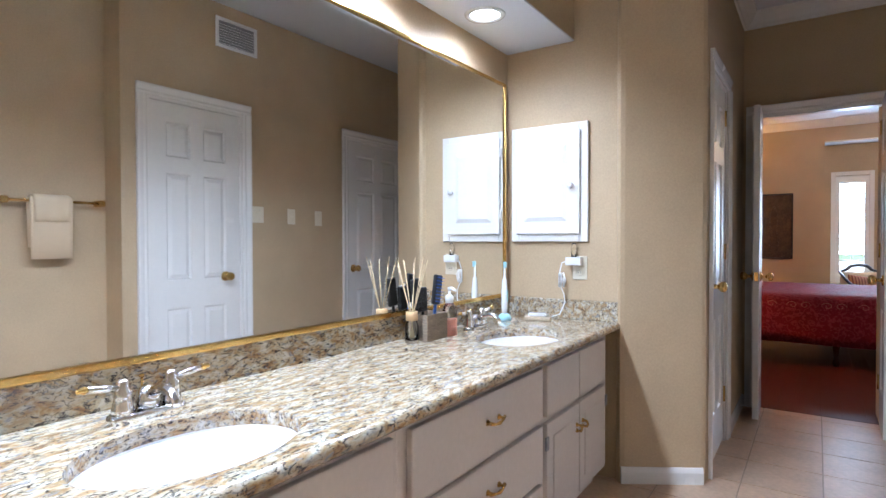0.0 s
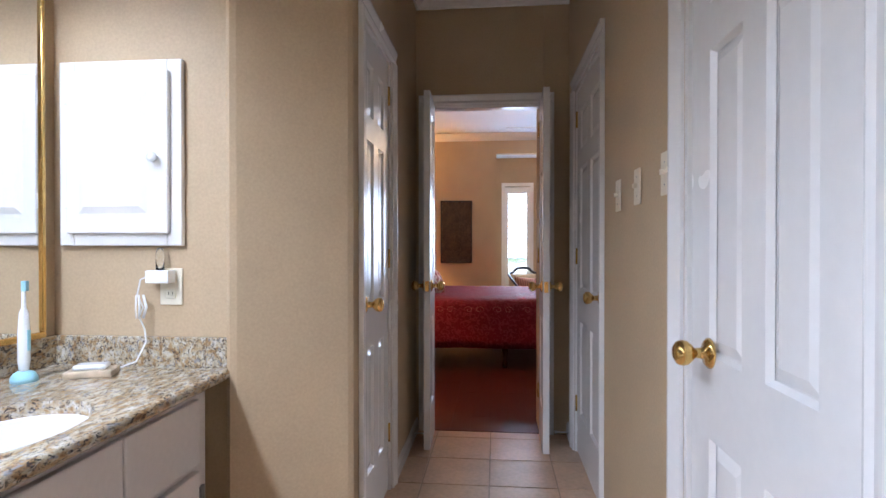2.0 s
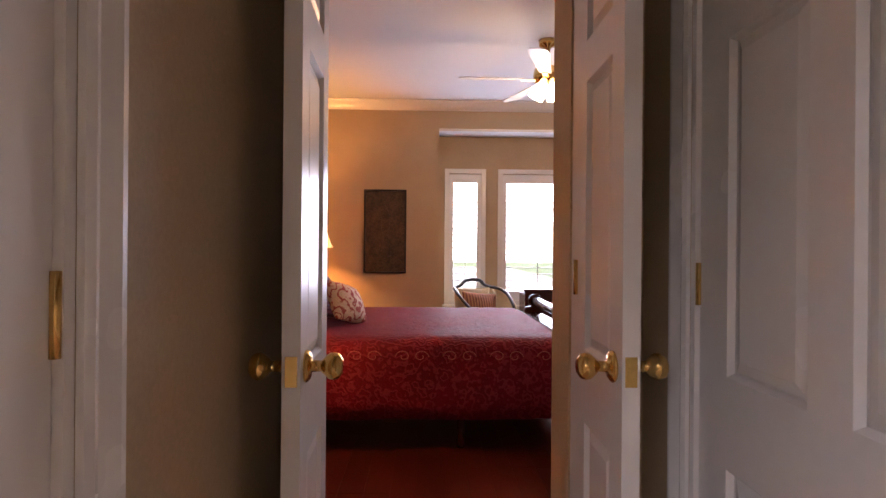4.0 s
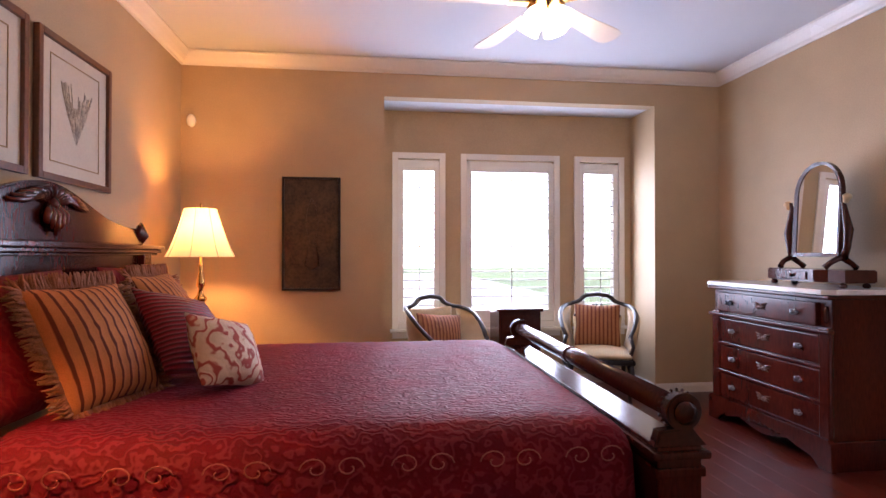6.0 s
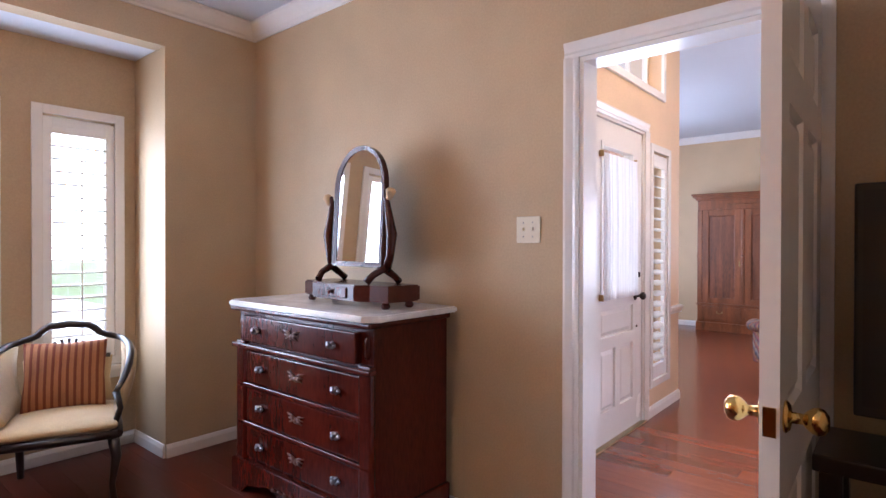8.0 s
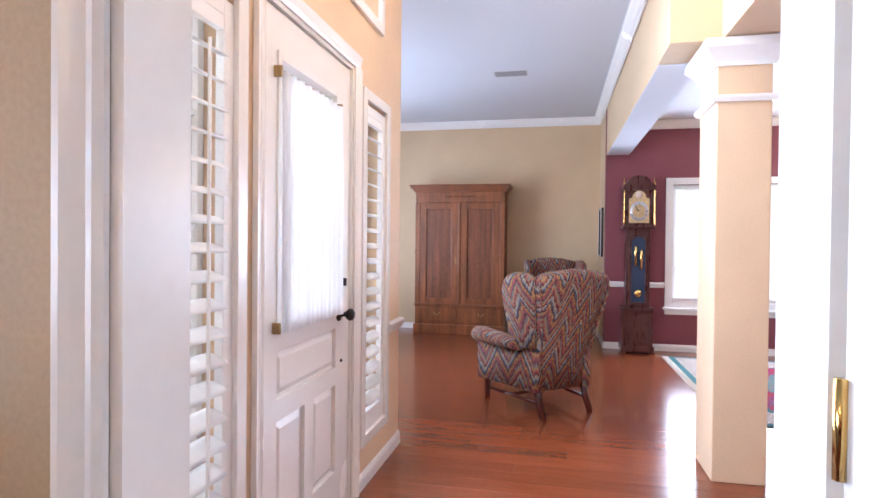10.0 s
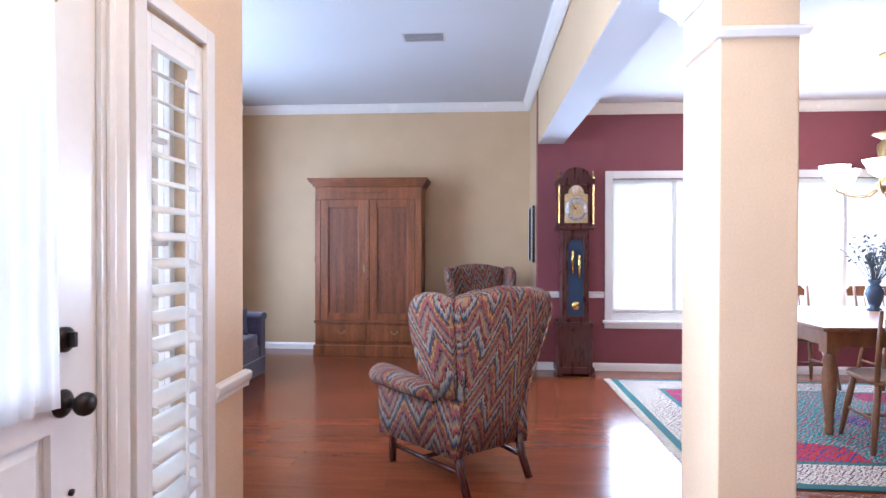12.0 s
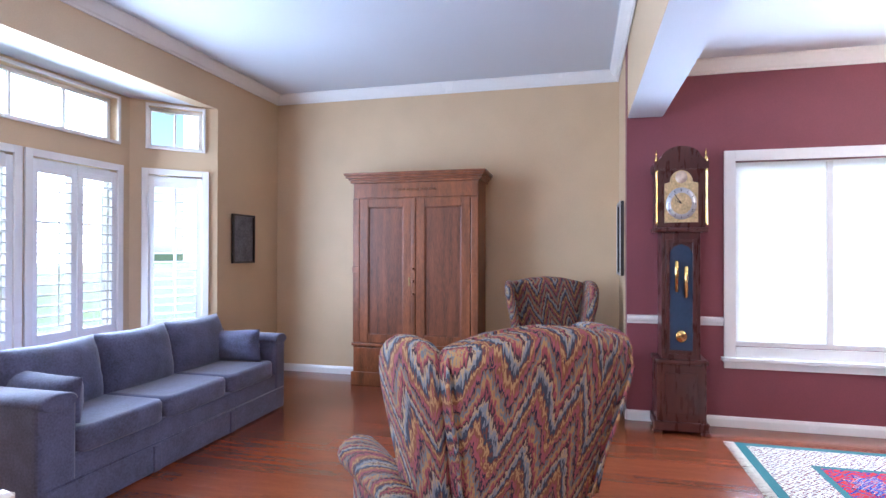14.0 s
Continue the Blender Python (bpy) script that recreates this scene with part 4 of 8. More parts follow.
for y in (Y0 + 0.55, Y1 - 0.55):
    bm = bmesh.new()
    box(bm, (HX + 0.05, y - 0.42, 0.66), (HX + 0.058, y + 0.42, 1.10))
    panel = part("headboard_panel", bm, MAHOG, bed)
    bm = bmesh.new()
    rings = [[bm.verts.new((HX + out, y + sy * (0.42 - inset), (0.88 + sz * (0.22 - inset)))) for sy, sz in ((-1, -1), (1, -1), (1, 1), (-1, 1))]
             for out, inset in ((0.05, 0.0), (0.070, 0.004), (0.074, 0.012), (0.064, 0.020), (0.068, 0.026), (0.058, 0.032))]
    for p, q in zip(rings, rings[1:]):
        for i in range(4):
            bm.faces.new((p[i], p[(i + 1) % 4], q[(i + 1) % 4], q[i]))
    part("panel_moulding", bm, MAHOG, panel)
for y in (Y0, Y1 - 0.11):
    bm = bmesh.new()
    bbox(bm, (HX - 0.01, y, 0.0), (HX + 0.085, y + 0.11, 1.205), 0.006)
    bbox(bm, (HX - 0.01, y - 0.01, 0.0), (HX + 0.10, y + 0.12, 0.14), 0.008)
    for k in range(22):
        lathe(bm, [(0, -0.012), (0.008, -0.008), (0.010, 0), (0.008, 0.008), (0, 0.012)], pose(HX + 0.088, y + 0.055, 0.62 + 0.022 * k), 8)
    part("post", bm, MAHOG, bed)
bm = bmesh.new()
for d, z0, z1 in ((0.03, 1.19, 1.205), (0.05, 1.205, 1.225), (0.065, 1.225, 1.25)):
    bbox(bm, (HX - 0.01, Y0 - d * 0.7, z0), (HX + 0.08 + d, Y1 + d * 0.7, z1), 0.005)
part("ledge", bm, MAHOG, bed)
bm = bmesh.new()
half = (Y1 - Y0) / 2 - 0.04
arch = [(-half, 1.25)]
for i in range(41):
    u = -1 + 2 * i / 40
    arch.append((u * half, 1.33 + 0.185 * math.exp(-(u / 0.56) ** 2 * 1.2) + 0.02 * abs(u) ** 6))
arch.append((half, 1.25))
extrude(bm, arch, 0.045, pose(HX + 0.045, (Y0 + Y1) / 2, 0, 0, 0, 90), 0.008)
part("pediment", bm, MAHOG, bed)
for s, y in ((-1, Y0 + 0.03), (1, Y1 - 0.03)):
    bm = bmesh.new()
    for k in range(5):
        tube(bm, [(HX + 0.02, y - s * 0.012 * k, 1.25), (HX + 0.06, y - s * 0.02 * k, 1.31 + 0.012 * k), (HX + 0.05, y - s * 0.01 * k, 1.35 + 0.008 * k)], [0.016, 0.02, 0.008], 7)
    part("scroll_ornament", bm, MAHOG, bed)
YM = (Y0 + Y1) / 2
bm = bmesh.new()
lathe(bm, [(0, 0), (0.035, 0.004), (0.030, 0.022), (0.012, 0.034), (0, 0.036)], pose(HX + 0.046, YM, 1.415, 0, 90), 14)
crest = part("carved_crest", bm, MAHOG, bed, "carved acanthus leaf crest")
for k in range(-5, 6):
    a = k * 0.27
    up, side = math.cos(a), math.sin(a)
    bm = bmesh.new()
    tube(bm, [(HX + 0.046, YM + 0.02 * side, 1.415), (HX + 0.062, YM + 0.12 * side, 1.43 + 0.04 * up), (HX + 0.064, YM + 0.22 * side, 1.435 + 0.055 * up - 0.03 * abs(side)),
              (HX + 0.054, YM + 0.29 * side, 1.425 + 0.06 * up - 0.03 * abs(side)), (HX + 0.050, YM + 0.31 * side, 1.405 + 0.06 * up)], [0.007, 0.014, 0.017, 0.012, 0.004], 7)
    part("leaf", bm, MAHOG, crest)
for k in range(-2, 3):
    bm = bmesh.new()
    tube(bm, [(HX + 0.052, YM + 0.015 * k, 1.42), (HX + 0.072, YM + 0.035 * k, 1.37), (HX + 0.070, YM + 0.038 * k, 1.32 + 0.012 * abs(k)), (HX + 0.064, YM + 0.02 * k, 1.275 + 0.02 * abs(k))], [0.010, 0.019, 0.016, 0.004], 7)
    part("leaf", bm, MAHOG, crest)
FX, F0, F1 = 1.50, 7.10, 9.02
bm = bmesh.new()
bbox(bm, (FX - 0.035, F0 + 0.13, 0.16), (FX + 0.035, F1 - 0.13, 0.58), 0.005)
part("footboard", bm, MAHOG, bed)
bm = bmesh.new()
bbox(bm, (FX - 0.085, F0 - 0.015, 0.575), (FX + 0.10, F1 + 0.015, 0.600), 0.008)
bbox(bm, (FX - 0.065, F0, 0.600), (FX + 0.075, F1, 0.612), 0.004)
part("footboard_ledge", bm, MAHOG, bed)
for y in (F0, F1 - 0.13):
    bm = bmesh.new()
    bbox(bm, (FX - 0.065, y, 0.0), (FX + 0.075, y + 0.13, 0.575), 0.006)
    bbox(bm, (FX - 0.08, y - 0.012, 0.0), (FX + 0.09, y + 0.142, 0.10), 0.008)
    bbox(bm, (FX - 0.075, y - 0.008, 0.52), (FX + 0.085, y + 0.138, 0.55), 0.006)
    part("foot_post", bm, MAHOG, bed)
bm = bmesh.new()
tube(bm, [(FX + 0.02, F0 + 0.05, 0.715), (FX + 0.02, F1 - 0.05, 0.715)], 0.038, 20)
part("roller_bar", bm, MAHOG, bed)
bm = bmesh.new()
tube(bm, [(FX + 0.02, (F0 + F1) / 2 - 0.012, 0.715), (FX + 0.02, (F0 + F1) / 2 + 0.012, 0.715)], 0.043, 20)
part("roller_ring", bm, DARKWOOD, bed)
for s, y in ((1, F0), (-1, F1)):
    bm = bmesh.new()
    outline = []
    for i in range(25):
        a = math.radians(-60 + 300 * i / 24)
        outline.append((0.02 + 0.058 * math.cos(a), 0.715 + 0.058 * math.sin(a)))
    outline += [(-0.06, 0.66), (-0.075, 0.612), (0.095, 0.612), (0.06, 0.65)]
    extrude(bm, outline, 0.045, pose(FX, y if s > 0 else y - 0.045, 0), 0.005)
    lathe(bm, [(0, 0), (0.036, 0), (0.036, 0.01), (0.02, 0.018), (0, 0.022)], pose(FX + 0.02, y, 0.715, 90 * s), 18)
    for k in range(20):
        a = 2 * math.pi * k / 20
        lathe(bm, [(0, -0.006), (0.007, 0), (0, 0.006)], pose(FX + 0.02 + 0.06 * math.cos(a), y + s * 0.045, 0.715 + 0.06 * math.sin(a)), 6)
    part("roller_scroll", bm, DARKWOOD, bed, "carved scroll end of the footboard roller")
for y in (7.27, 8.97):
    bm = bmesh.new()
    bbox(bm, (HX + 0.05, y - 0.02, 0.20), (FX - 0.03, y + 0.02, 0.36), 0.005)
    part("side_rail", bm, MAHOG, bed)
for x in (-0.1, 0.75):
    bm = bmesh.new()
    lathe(bm, [(0, 0), (0.02, 0), (0.028, 0.03), (0.018, 0.08), (0.03, 0.2), (0, 0.2)], pose(x, 7.32, 0), 12)
    part("centre_leg", bm, DARKWOOD, bed)

mattress = thing("mattress", "mattress with a cream blanket showing at the head of the bed", "mattress", pose(0.30, 8.12, 0.36))
bm = bmesh.new()
bbox(bm, (-1.07, -0.86, 0), (1.08, 0.86, 0.25), 0.05, 4)
part("blanket", bm, SHEET, mattress)
# bedspread: a top with soft edges and hanging sides
spread = thing("bedspread", "crimson quilted bedspread with a scroll pattern hanging over the bed sides", "bedspread", pose(0, 0, 0))
bm = bmesh.new()
rng = random.Random(2)
cols = []
xs = [-0.52 + 1.93 * i / 60 for i in range(61)]
prof = [(-0.925, 0.205), (-0.93, 0.30), (-0.925, 0.42), (-0.915, 0.52), (-0.90, 0.57), (-0.87, 0.605), (-0.82, 0.622)] + [(-0.75 + 1.5 * i / 14, 0.628) for i in range(15)] + [(0.82, 0.622), (0.87, 0.605), (0.90, 0.57), (0.915, 0.52), (0.925, 0.42), (0.93, 0.30), (0.925, 0.205)]
for i, x in enumerate(xs):
    row = []
    for y, z in prof:
        hang = max(0.0, (0.56 - z) / 0.36)
        wob = 0.014 * hang * math.sin(x * 9 + 1.1 * math.sin(3 * x)) * (1 if y > 0 else -1)
        foot = max(0.0, (x - 1.28) / 0.13) ** 2
        head = max(0.0, (-0.46 - x) / 0.06)
        zz = z + 0.035 * min(1.0, max(0.0, (z - 0.30) / 0.25)) - 0.05 * foot - (0.010 * head if z > 0.55 else 0)
        row.append(bm.verts.new((x, 8.12 + y * (1 - 0.02 * foot * hang) + wob + rng.uniform(-.0015, .0015), zz + rng.uniform(-.0025, .0025))))
    cols.append(row)
for p, q in zip(cols, cols[1:]):
    for k in range(len(prof) - 1):
        bm.faces.new((p[k], q[k], q[k + 1], p[k + 1])).smooth = True
end = cols[-1]
low = [bm.verts.new((1.425, v.co.y, max(0.30, v.co.z - 0.25))) for v in end]
for k in range(len(prof) - 1):
    bm.faces.new((end[k], low[k], low[k + 1], end[k + 1])).smooth = True
spread_ob = part("spread", bm, COVER, spread)
mod = spread_ob.modifiers.new("thick", "SOLIDIFY")
mod.thickness, mod.offset = 0.008, -1
# scroll embroidery along the edge
EMB = mat("rose_embroidery", (0.36, 0.09, 0.08), 0.6, var=0.2)
for k in range(7):
    x0 = -0.35 + 0.27 * k
    bm = bmesh.new()
    for s in (-1, 1):
        pts = []
        for i in range(16):
            a = i / 15 * 2.2 * math.pi
            r = 0.045 * (1 - i / 19)
            pts.append((x0 + s * (0.05 + r * math.cos(a)), 7.190 - 0.004, 0.565 + r * math.sin(a) * 0.8))
        tube(bm, pts, 0.0025, 5)
    part("embroidered_scroll", bm, EMB, spread, "rose scroll embroidery")

cushion("pillow_sham", "large crimson brocade pillow leaning on the headboard", pose(-0.62, 7.62, 0.895, -24, 0, 78) , 0.56, 0.52, 0.16, REDCLOTH)
cushion("pillow_sham", "large crimson brocade pillow leaning on the headboard", pose(-0.62, 8.62, 0.895, -24, 0, 90), 0.56, 0.52, 0.16, REDCLOTH)
cushion("striped_pillow", "gold and red striped pillow with a brown fringe", pose(-0.42, 7.68, 0.875, -28, 0, 72), 0.42, 0.46, 0.17, STRIPE, FRINGE)
cushion("striped_pillow", "gold and red striped pillow with a brown fringe", pose(-0.42, 8.42, 0.90, -28, 0, 88), 0.44, 0.44, 0.17, STRIPE, FRINGE)
cushion("pleated_pillow", "small pleated crimson satin pillow", pose(-0.22, 8.04, 0.85, -34, 12, 70), 0.46, 0.40, 0.17, PLEAT)
cushion("scroll_pillow", "small cream pillow with red scrolls", pose(-0.01, 7.86, 0.80, -30, 14, 62), 0.36, 0.30, 0.15, SCROLL)


# ---- nightstands and lamps ----
def pull(parent, m, material=OLDBRASS):
    bm = bmesh.new()
    tube(bm, [(-0.035, 0, 0.012), (-0.03, -0.014, 0), (-0.012, -0.022, -0.010), (0.012, -0.022, -0.010), (0.03, -0.014, 0), (0.035, 0, 0.012)], 0.004, 6)
    for x in (-0.035, 0.035):
        lathe(bm, [(0, 0), (0.010, 0), (0.008, 0.006), (0, 0.008)], pose(x, 0, 0.012, 90), 10)
    part("pull", bm, material, parent, m=m)


def nightstand(m):
    n = thing("nightstand", "mahogany nightstand with two drawers beside the bed", "nightstand", m, "bedside nightstands")
    bm = bmesh.new()
    bbox(bm, (-0.27, -0.22, 0.08), (0.27, 0.22, 0.64), 0.004)
    bbox(bm, (-0.28, -0.23, 0.0), (0.28, 0.23, 0.09), 0.008)
    part("body", bm, MAHOG, n)
    bm = bmesh.new()
    bbox(bm, (-0.285, -0.245, 0.64), (0.285, 0.235, 0.652), 0.004)
    bbox(bm, (-0.295, -0.255, 0.652), (0.295, 0.24, 0.68), 0.008)
    part("top", bm, MAHOG, n)
    for z in (0.13, 0.39):
        bm = bmesh.new()
        bbox(bm, (-0.235, -0.236, z), (0.235, -0.22, z + 0.225), 0.006)
        d = part("drawer", bm, MAHOG, n)
        pull(d, pose(0, -0.236, z + 0.12))
    return n


n1 = nightstand(pose(-0.63, 6.77, 0, 0, 0, 90))
copy_thing(n1, pose(-0.63, 9.50, 0, 0, 0, 90))


def lamp_shade(bm, r0, r1, z0, z1, seg=28, panels=0):
    prev = None
    for i in range(9):
        f = i / 8
        r = r0 + (r1 - r0) * (f if not panels else f ** 0.8)
        ring = [bm.verts.new((r * math.cos(2 * math.pi * k / seg), r * math.sin(2 * math.pi * k / seg), z0 + (z1 - z0) * f)) for k in range(seg)]
        if prev:
            for k in range(seg):
                bm.faces.new((prev[k], prev[(k + 1) % seg], ring[(k + 1) % seg], ring[k])).smooth = True
        prev = ring


LOG = mat("dark_bark", (0.05, 0.022, 0.012), 0.7, var=0.7, scale=14, fine=60, bump=0.9, depth=0.01, stretch=(1, 1, 0.4))
l1 = thing("table_lamp", "log based table lamp with a lit gold shade on the nightstand", "lamp", pose(-0.53, 6.66, 0.68))
bm = bmesh.new()
lathe(bm, [(0, 0), (0.062, 0), (0.064, 0.03), (0.058, 0.10), (0.060, 0.22), (0.056, 0.34), (0.058, 0.45), (0.05, 0.47), (0, 0.475)], seg=20)
part("base", bm, LOG, l1, "rough bark covered log base")
bm = bmesh.new()
lathe(bm, [(0, 0.47), (0.012, 0.47), (0.012, 0.60), (0, 0.60)], seg=12)
part("stem", bm, OLDBRASS, l1)
bm = bmesh.new()
lamp_shade(bm, 0.215, 0.125, 0.55, 0.88)
part("shade", bm, SHADE_GOLD, l1, "gold cloth drum shade")
lamp("gold_lamp_bulb", "POINT", pose(-0.53, 6.66, 1.40), 30, WARM, radius=0.05)
l2 = thing("table_lamp", "turned brass table lamp with a lit cream panelled shade", "lamp", pose(-0.60, 9.50, 0.68))
bm = bmesh.new()
lathe(bm, [(0, 0), (0.075, 0), (0.075, 0.012), (0.055, 0.03), (0.03, 0.045), (0.022, 0.07), (0.045, 0.10), (0.05, 0.12), (0.03, 0.145), (0.018, 0.17), (0.04, 0.20), (0.042, 0.215),
           (0.02, 0.24), (0.016, 0.28), (0.03, 0.30), (0.026, 0.33), (0.014, 0.40), (0.018, 0.44), (0.010, 0.46), (0.008, 0.56), (0, 0.56)], seg=20)
part("base", bm, BRASS, l2, "turned polished brass base")
bm = bmesh.new()
lamp_shade(bm, 0.225, 0.105, 0.50, 0.83, 32, 1)
part("shade", bm, SHADE_CREAM, l2, "cream bell shade")
bm = bmesh.new()
for k in range(8):
    a = 2 * math.pi * k / 8
    tube(bm, [((0.226 - 0.12 * (i / 8) ** 0.8) * math.cos(a), (0.226 - 0.12 * (i / 8) ** 0.8) * math.sin(a), 0.50 + 0.33 * i / 8) for i in range(9)], 0.002, 4)
lathe(bm, [(0, 0.83), (0.006, 0.84), (0.010, 0.855), (0.004, 0.87), (0, 0.875)], seg=10)
part("ribs", bm, OLDBRASS, l2)
lamp("cream_lamp_bulb", "POINT", pose(-0.60, 9.50, 1.38), 44, WARM, radius=0.05)


# ---- pictures and wall plates ----
def framed(name, label, m, w, h, frame_w, fmat, mount, art, deep=0.03):
    """A framed picture in x, z at y = 0, standing out to -y."""
    p = thing(name, label, "picture", m)
    bm = bmesh.new()
    rect_frame(bm, -w / 2, w / 2, -h / 2, h / 2, frame_w, -deep, -0.002, 0.004)
    part("frame", bm, fmat, p)
    bm = bmesh.new()
    box(bm, (-w / 2 + frame_w, -0.012, -h / 2 + frame_w), (w / 2 - frame_w, -0.004, h / 2 - frame_w))
    part("mount", bm, mount, p)
    return p


BOTANIC = []
for k, y in enumerate((7.725, 8.465)):
    p = framed("framed_print", "framed botanical print with a cream mount above the bed", pose(-0.898, y, 1.875, 0, 0, 90), 0.67, 0.68, 0.032, FRAMEWOOD, PAPER, INK)
    bm = bmesh.new()
    rect_frame(bm, -0.225, 0.225, -0.25, 0.25, 0.006, -0.0145, -0.0125, 0.0005)
    part("mount_line", bm, OLDBRASS, p)
    bm = bmesh.new()
    rng = random.Random(20 + k)
    for i in range(60):
        a = rng.uniform(-1.3, 1.3)
        l = rng.uniform(0.05, 0.17)
        tube(bm, [(0, -0.0135, -0.14), (l * math.sin(a) * 0.6, -0.0135, -0.14 + l * 0.9), (l * math.sin(a), -0.0135, -0.10 + l * 1.5)], [0.0006, 0.001, 0.005 * rng.random() + 0.001], 4)
    part("drawing", bm, INK, p, "faint sprig drawing")
p = framed("panel_picture", "dark engraved panel in a thin frame on the bedroom wall", pose(0.095, 9.998, 1.36), 0.455, 0.90, 0.018, BLACKWOOD, DARKART, DARKART)
bm = bmesh.new()
for pts in ([(0, 0.28), (0.03, 0.22), (0.05, 0.10), (0.03, -0.05), (0.06, -0.25)], [(0, 0.28), (-0.03, 0.22), (-0.05, 0.08), (-0.02, -0.08), (-0.05, -0.25)], [(-0.05, -0.26), (0.0, -0.29), (0.06, -0.26)]):
    tube(bm, [(x, -0.012, z) for x, z in pts], 0.005, 5)
part("relief", bm, DARKART, p)


def switch_plate(m, gangs, label):
    s = thing("switch_plate", label, "light switch", m)
    w = 0.07 + 0.046 * (gangs - 1)
    bm = bmesh.new()
    bbox(bm, (-w / 2, -0.006, -0.057), (w / 2, 0, 0.057), 0.003)
    part("plate", bm, PLATE, s)
    for g in range(gangs):
        x = (g - (gangs - 1) / 2) * 0.046
        bm = bmesh.new()
        bbox(bm, (x - 0.005, -0.018, -0.004), (x + 0.005, -0.006, 0.010), 0.001)
        part("toggle", bm, PLATE, s)
        for z in (-0.03, 0.03):
            bm = bmesh.new()
            lathe(bm, [(0, 0), (0.003, 0), (0, 0.0015)], pose(x, -0.006, z, 90), 8)
            part("screw", bm, PEWTER, s)
    return s


switch_plate(pose(3.598, 7.835, 1.355, 0, 0, -90), 2, "ivory double light switch on the bedroom wall")
switch_plate(pose(1.108, 4.13, 1.35, 0, 0, -90), 1, "ivory light switch in the passage")
switch_plate(pose(1.108, 3.86, 1.355, 0, 0, -90), 1, "ivory light switch in the passage")
switch_plate(pose(1.108, 3.55, 1.36, 0, 0, -90), 2, "ivory double light switch beside the door")
sensor = thing("motion_detector", "small white alarm sensor on the bedroom wall", "sensor", pose(-0.82, 9.998, 2.235))
bm = bmesh.new()
lathe(bm, [(0, 0), (0.035, 0), (0.033, 0.02), (0.02, 0.035), (0, 0.04)], pose(0, 0, 0, 90) @ Matrix.Diagonal((1, 1.5, 1, 1)), 18)
part("case", bm, PORCELAIN, sensor)

# ---- ceiling fan ----
fan = thing("ceiling_fan", "white five-blade ceiling fan with lit glass shades", "ceiling fan", pose(1.45, 8.22, BED_H))
bm = bmesh.new()
lathe(bm, [(0, 0), (0.07, 0), (0.065, -0.04), (0.02, -0.06), (0.014, -0.19), (0.05, -0.20), (0.10, -0.22), (0.11, -0.27), (0.09, -0.32), (0.05, -0.34), (0.04, -0.38), (0, -0.38)])
part("motor", bm, BRASS, fan)
first = None
for k in range(5):
    a = 180 - 72 * k
    bm = bmesh.new()
    extrude(bm, [(0.17, -0.045), (0.60, -0.075), (0.66, -0.06), (0.68, 0), (0.66, 0.06), (0.60, 0.075), (0.17, 0.045)], 0.006, pose(0, 0, 0, 90 - 10), 0.002)
    if first is None:
        first = part("blade", bm, WHITE, fan, m=pose(0, 0, -0.30, 0, 0, a))
        bm = bmesh.new()
        bbox(bm, (0.08, -0.02, -0.308), (0.20, 0.02, -0.300), 0.003)
        arm = part("blade_arm", bm, BRASS, fan, m=pose(0, 0, 0, 0, 0, a))
    else:
        bm.free()
        twin(first, fan, pose(0, 0, -0.30, 0, 0, a))
        twin(arm, fan, pose(0, 0, 0, 0, 0, a))
for k in range(4):
    bm = bmesh.new()
    lathe(bm, [(0.02, 0), (0.035, -0.02), (0.055, -0.07), (0.062, -0.10), (0.05, -0.11), (0, -0.112)], pose(0, 0, -0.335, 0, 0, 45 + 90 * k) @ pose(0.05, 0, 0, 0, -35), 18)
    part("glass_shade", bm, BULB, fan, "lit frosted glass tulip shade")
lamp("fan_light", "POINT", pose(1.45, 8.22, BED_H - 0.57), 15, (1.0, 0.62, 0.28), radius=0.12)

# ---- chest of drawers with its mirror ----
dr = thing("chest_of_drawers", "mahogany four-drawer chest with a white marble top", "dresser", pose(3.56, 8.78, 0, 0, 0, -90))
W2, D = 0.52, 0.47
bm = bmesh.new()
bbox(bm, (-W2, -D, 0.16), (W2, 0, 0.965), 0.004)
part("body", bm, MAHOG, dr)
for x in (-W2 + 0.035, W2 - 0.035):
    bm = bmesh.new()
    bbox(bm, (x - 0.04, -D - 0.022, 0.16), (x + 0.04, -D + 0.01, 0.79), 0.012)
    part("corner_post", bm, MAHOG, dr)
    bm = bmesh.new()
    lathe(bm, [(0, -0.05), (0.010, -0.045), (0.015, -0.02), (0.011, 0.0), (0.016, 0.02), (0.011, 0.045), (0, 0.05)], pose(x, -D - 0.002, 0.86), 12)
    part("corner_drop", bm, DARKWOOD, dr, "carved corner drop")
bm = bmesh.new()
o = [(-W2 - 0.03, 0.0), (-W2 - 0.03, 0.16), (-W2 + 0.0, 0.175), (W2, 0.175), (W2 + 0.03, 0.16), (W2 + 0.03, 0.0), (W2 - 0.06, 0.0), (W2 - 0.12, 0.05), (W2 - 0.22, 0.065), (W2 - 0.30, 0.09), (0.10, 0.06), (0, 0.045), (-0.10, 0.06), (-W2 + 0.30, 0.09), (-W2 + 0.22, 0.065), (-W2 + 0.12, 0.05), (-W2 + 0.06, 0.0)]
extrude(bm, o, 0.03, pose(0, -D - 0.035, 0), 0.004)
for s in (-1, 1):
    bbox(bm, (s * (W2 + 0.004) - 0.016, -D - 0.02, 0.0), (s * (W2 + 0.004) + 0.016, 0, 0.165), 0.006)
part("plinth", bm, MAHOG, dr, "scalloped mahogany plinth")
bm = bmesh.new()
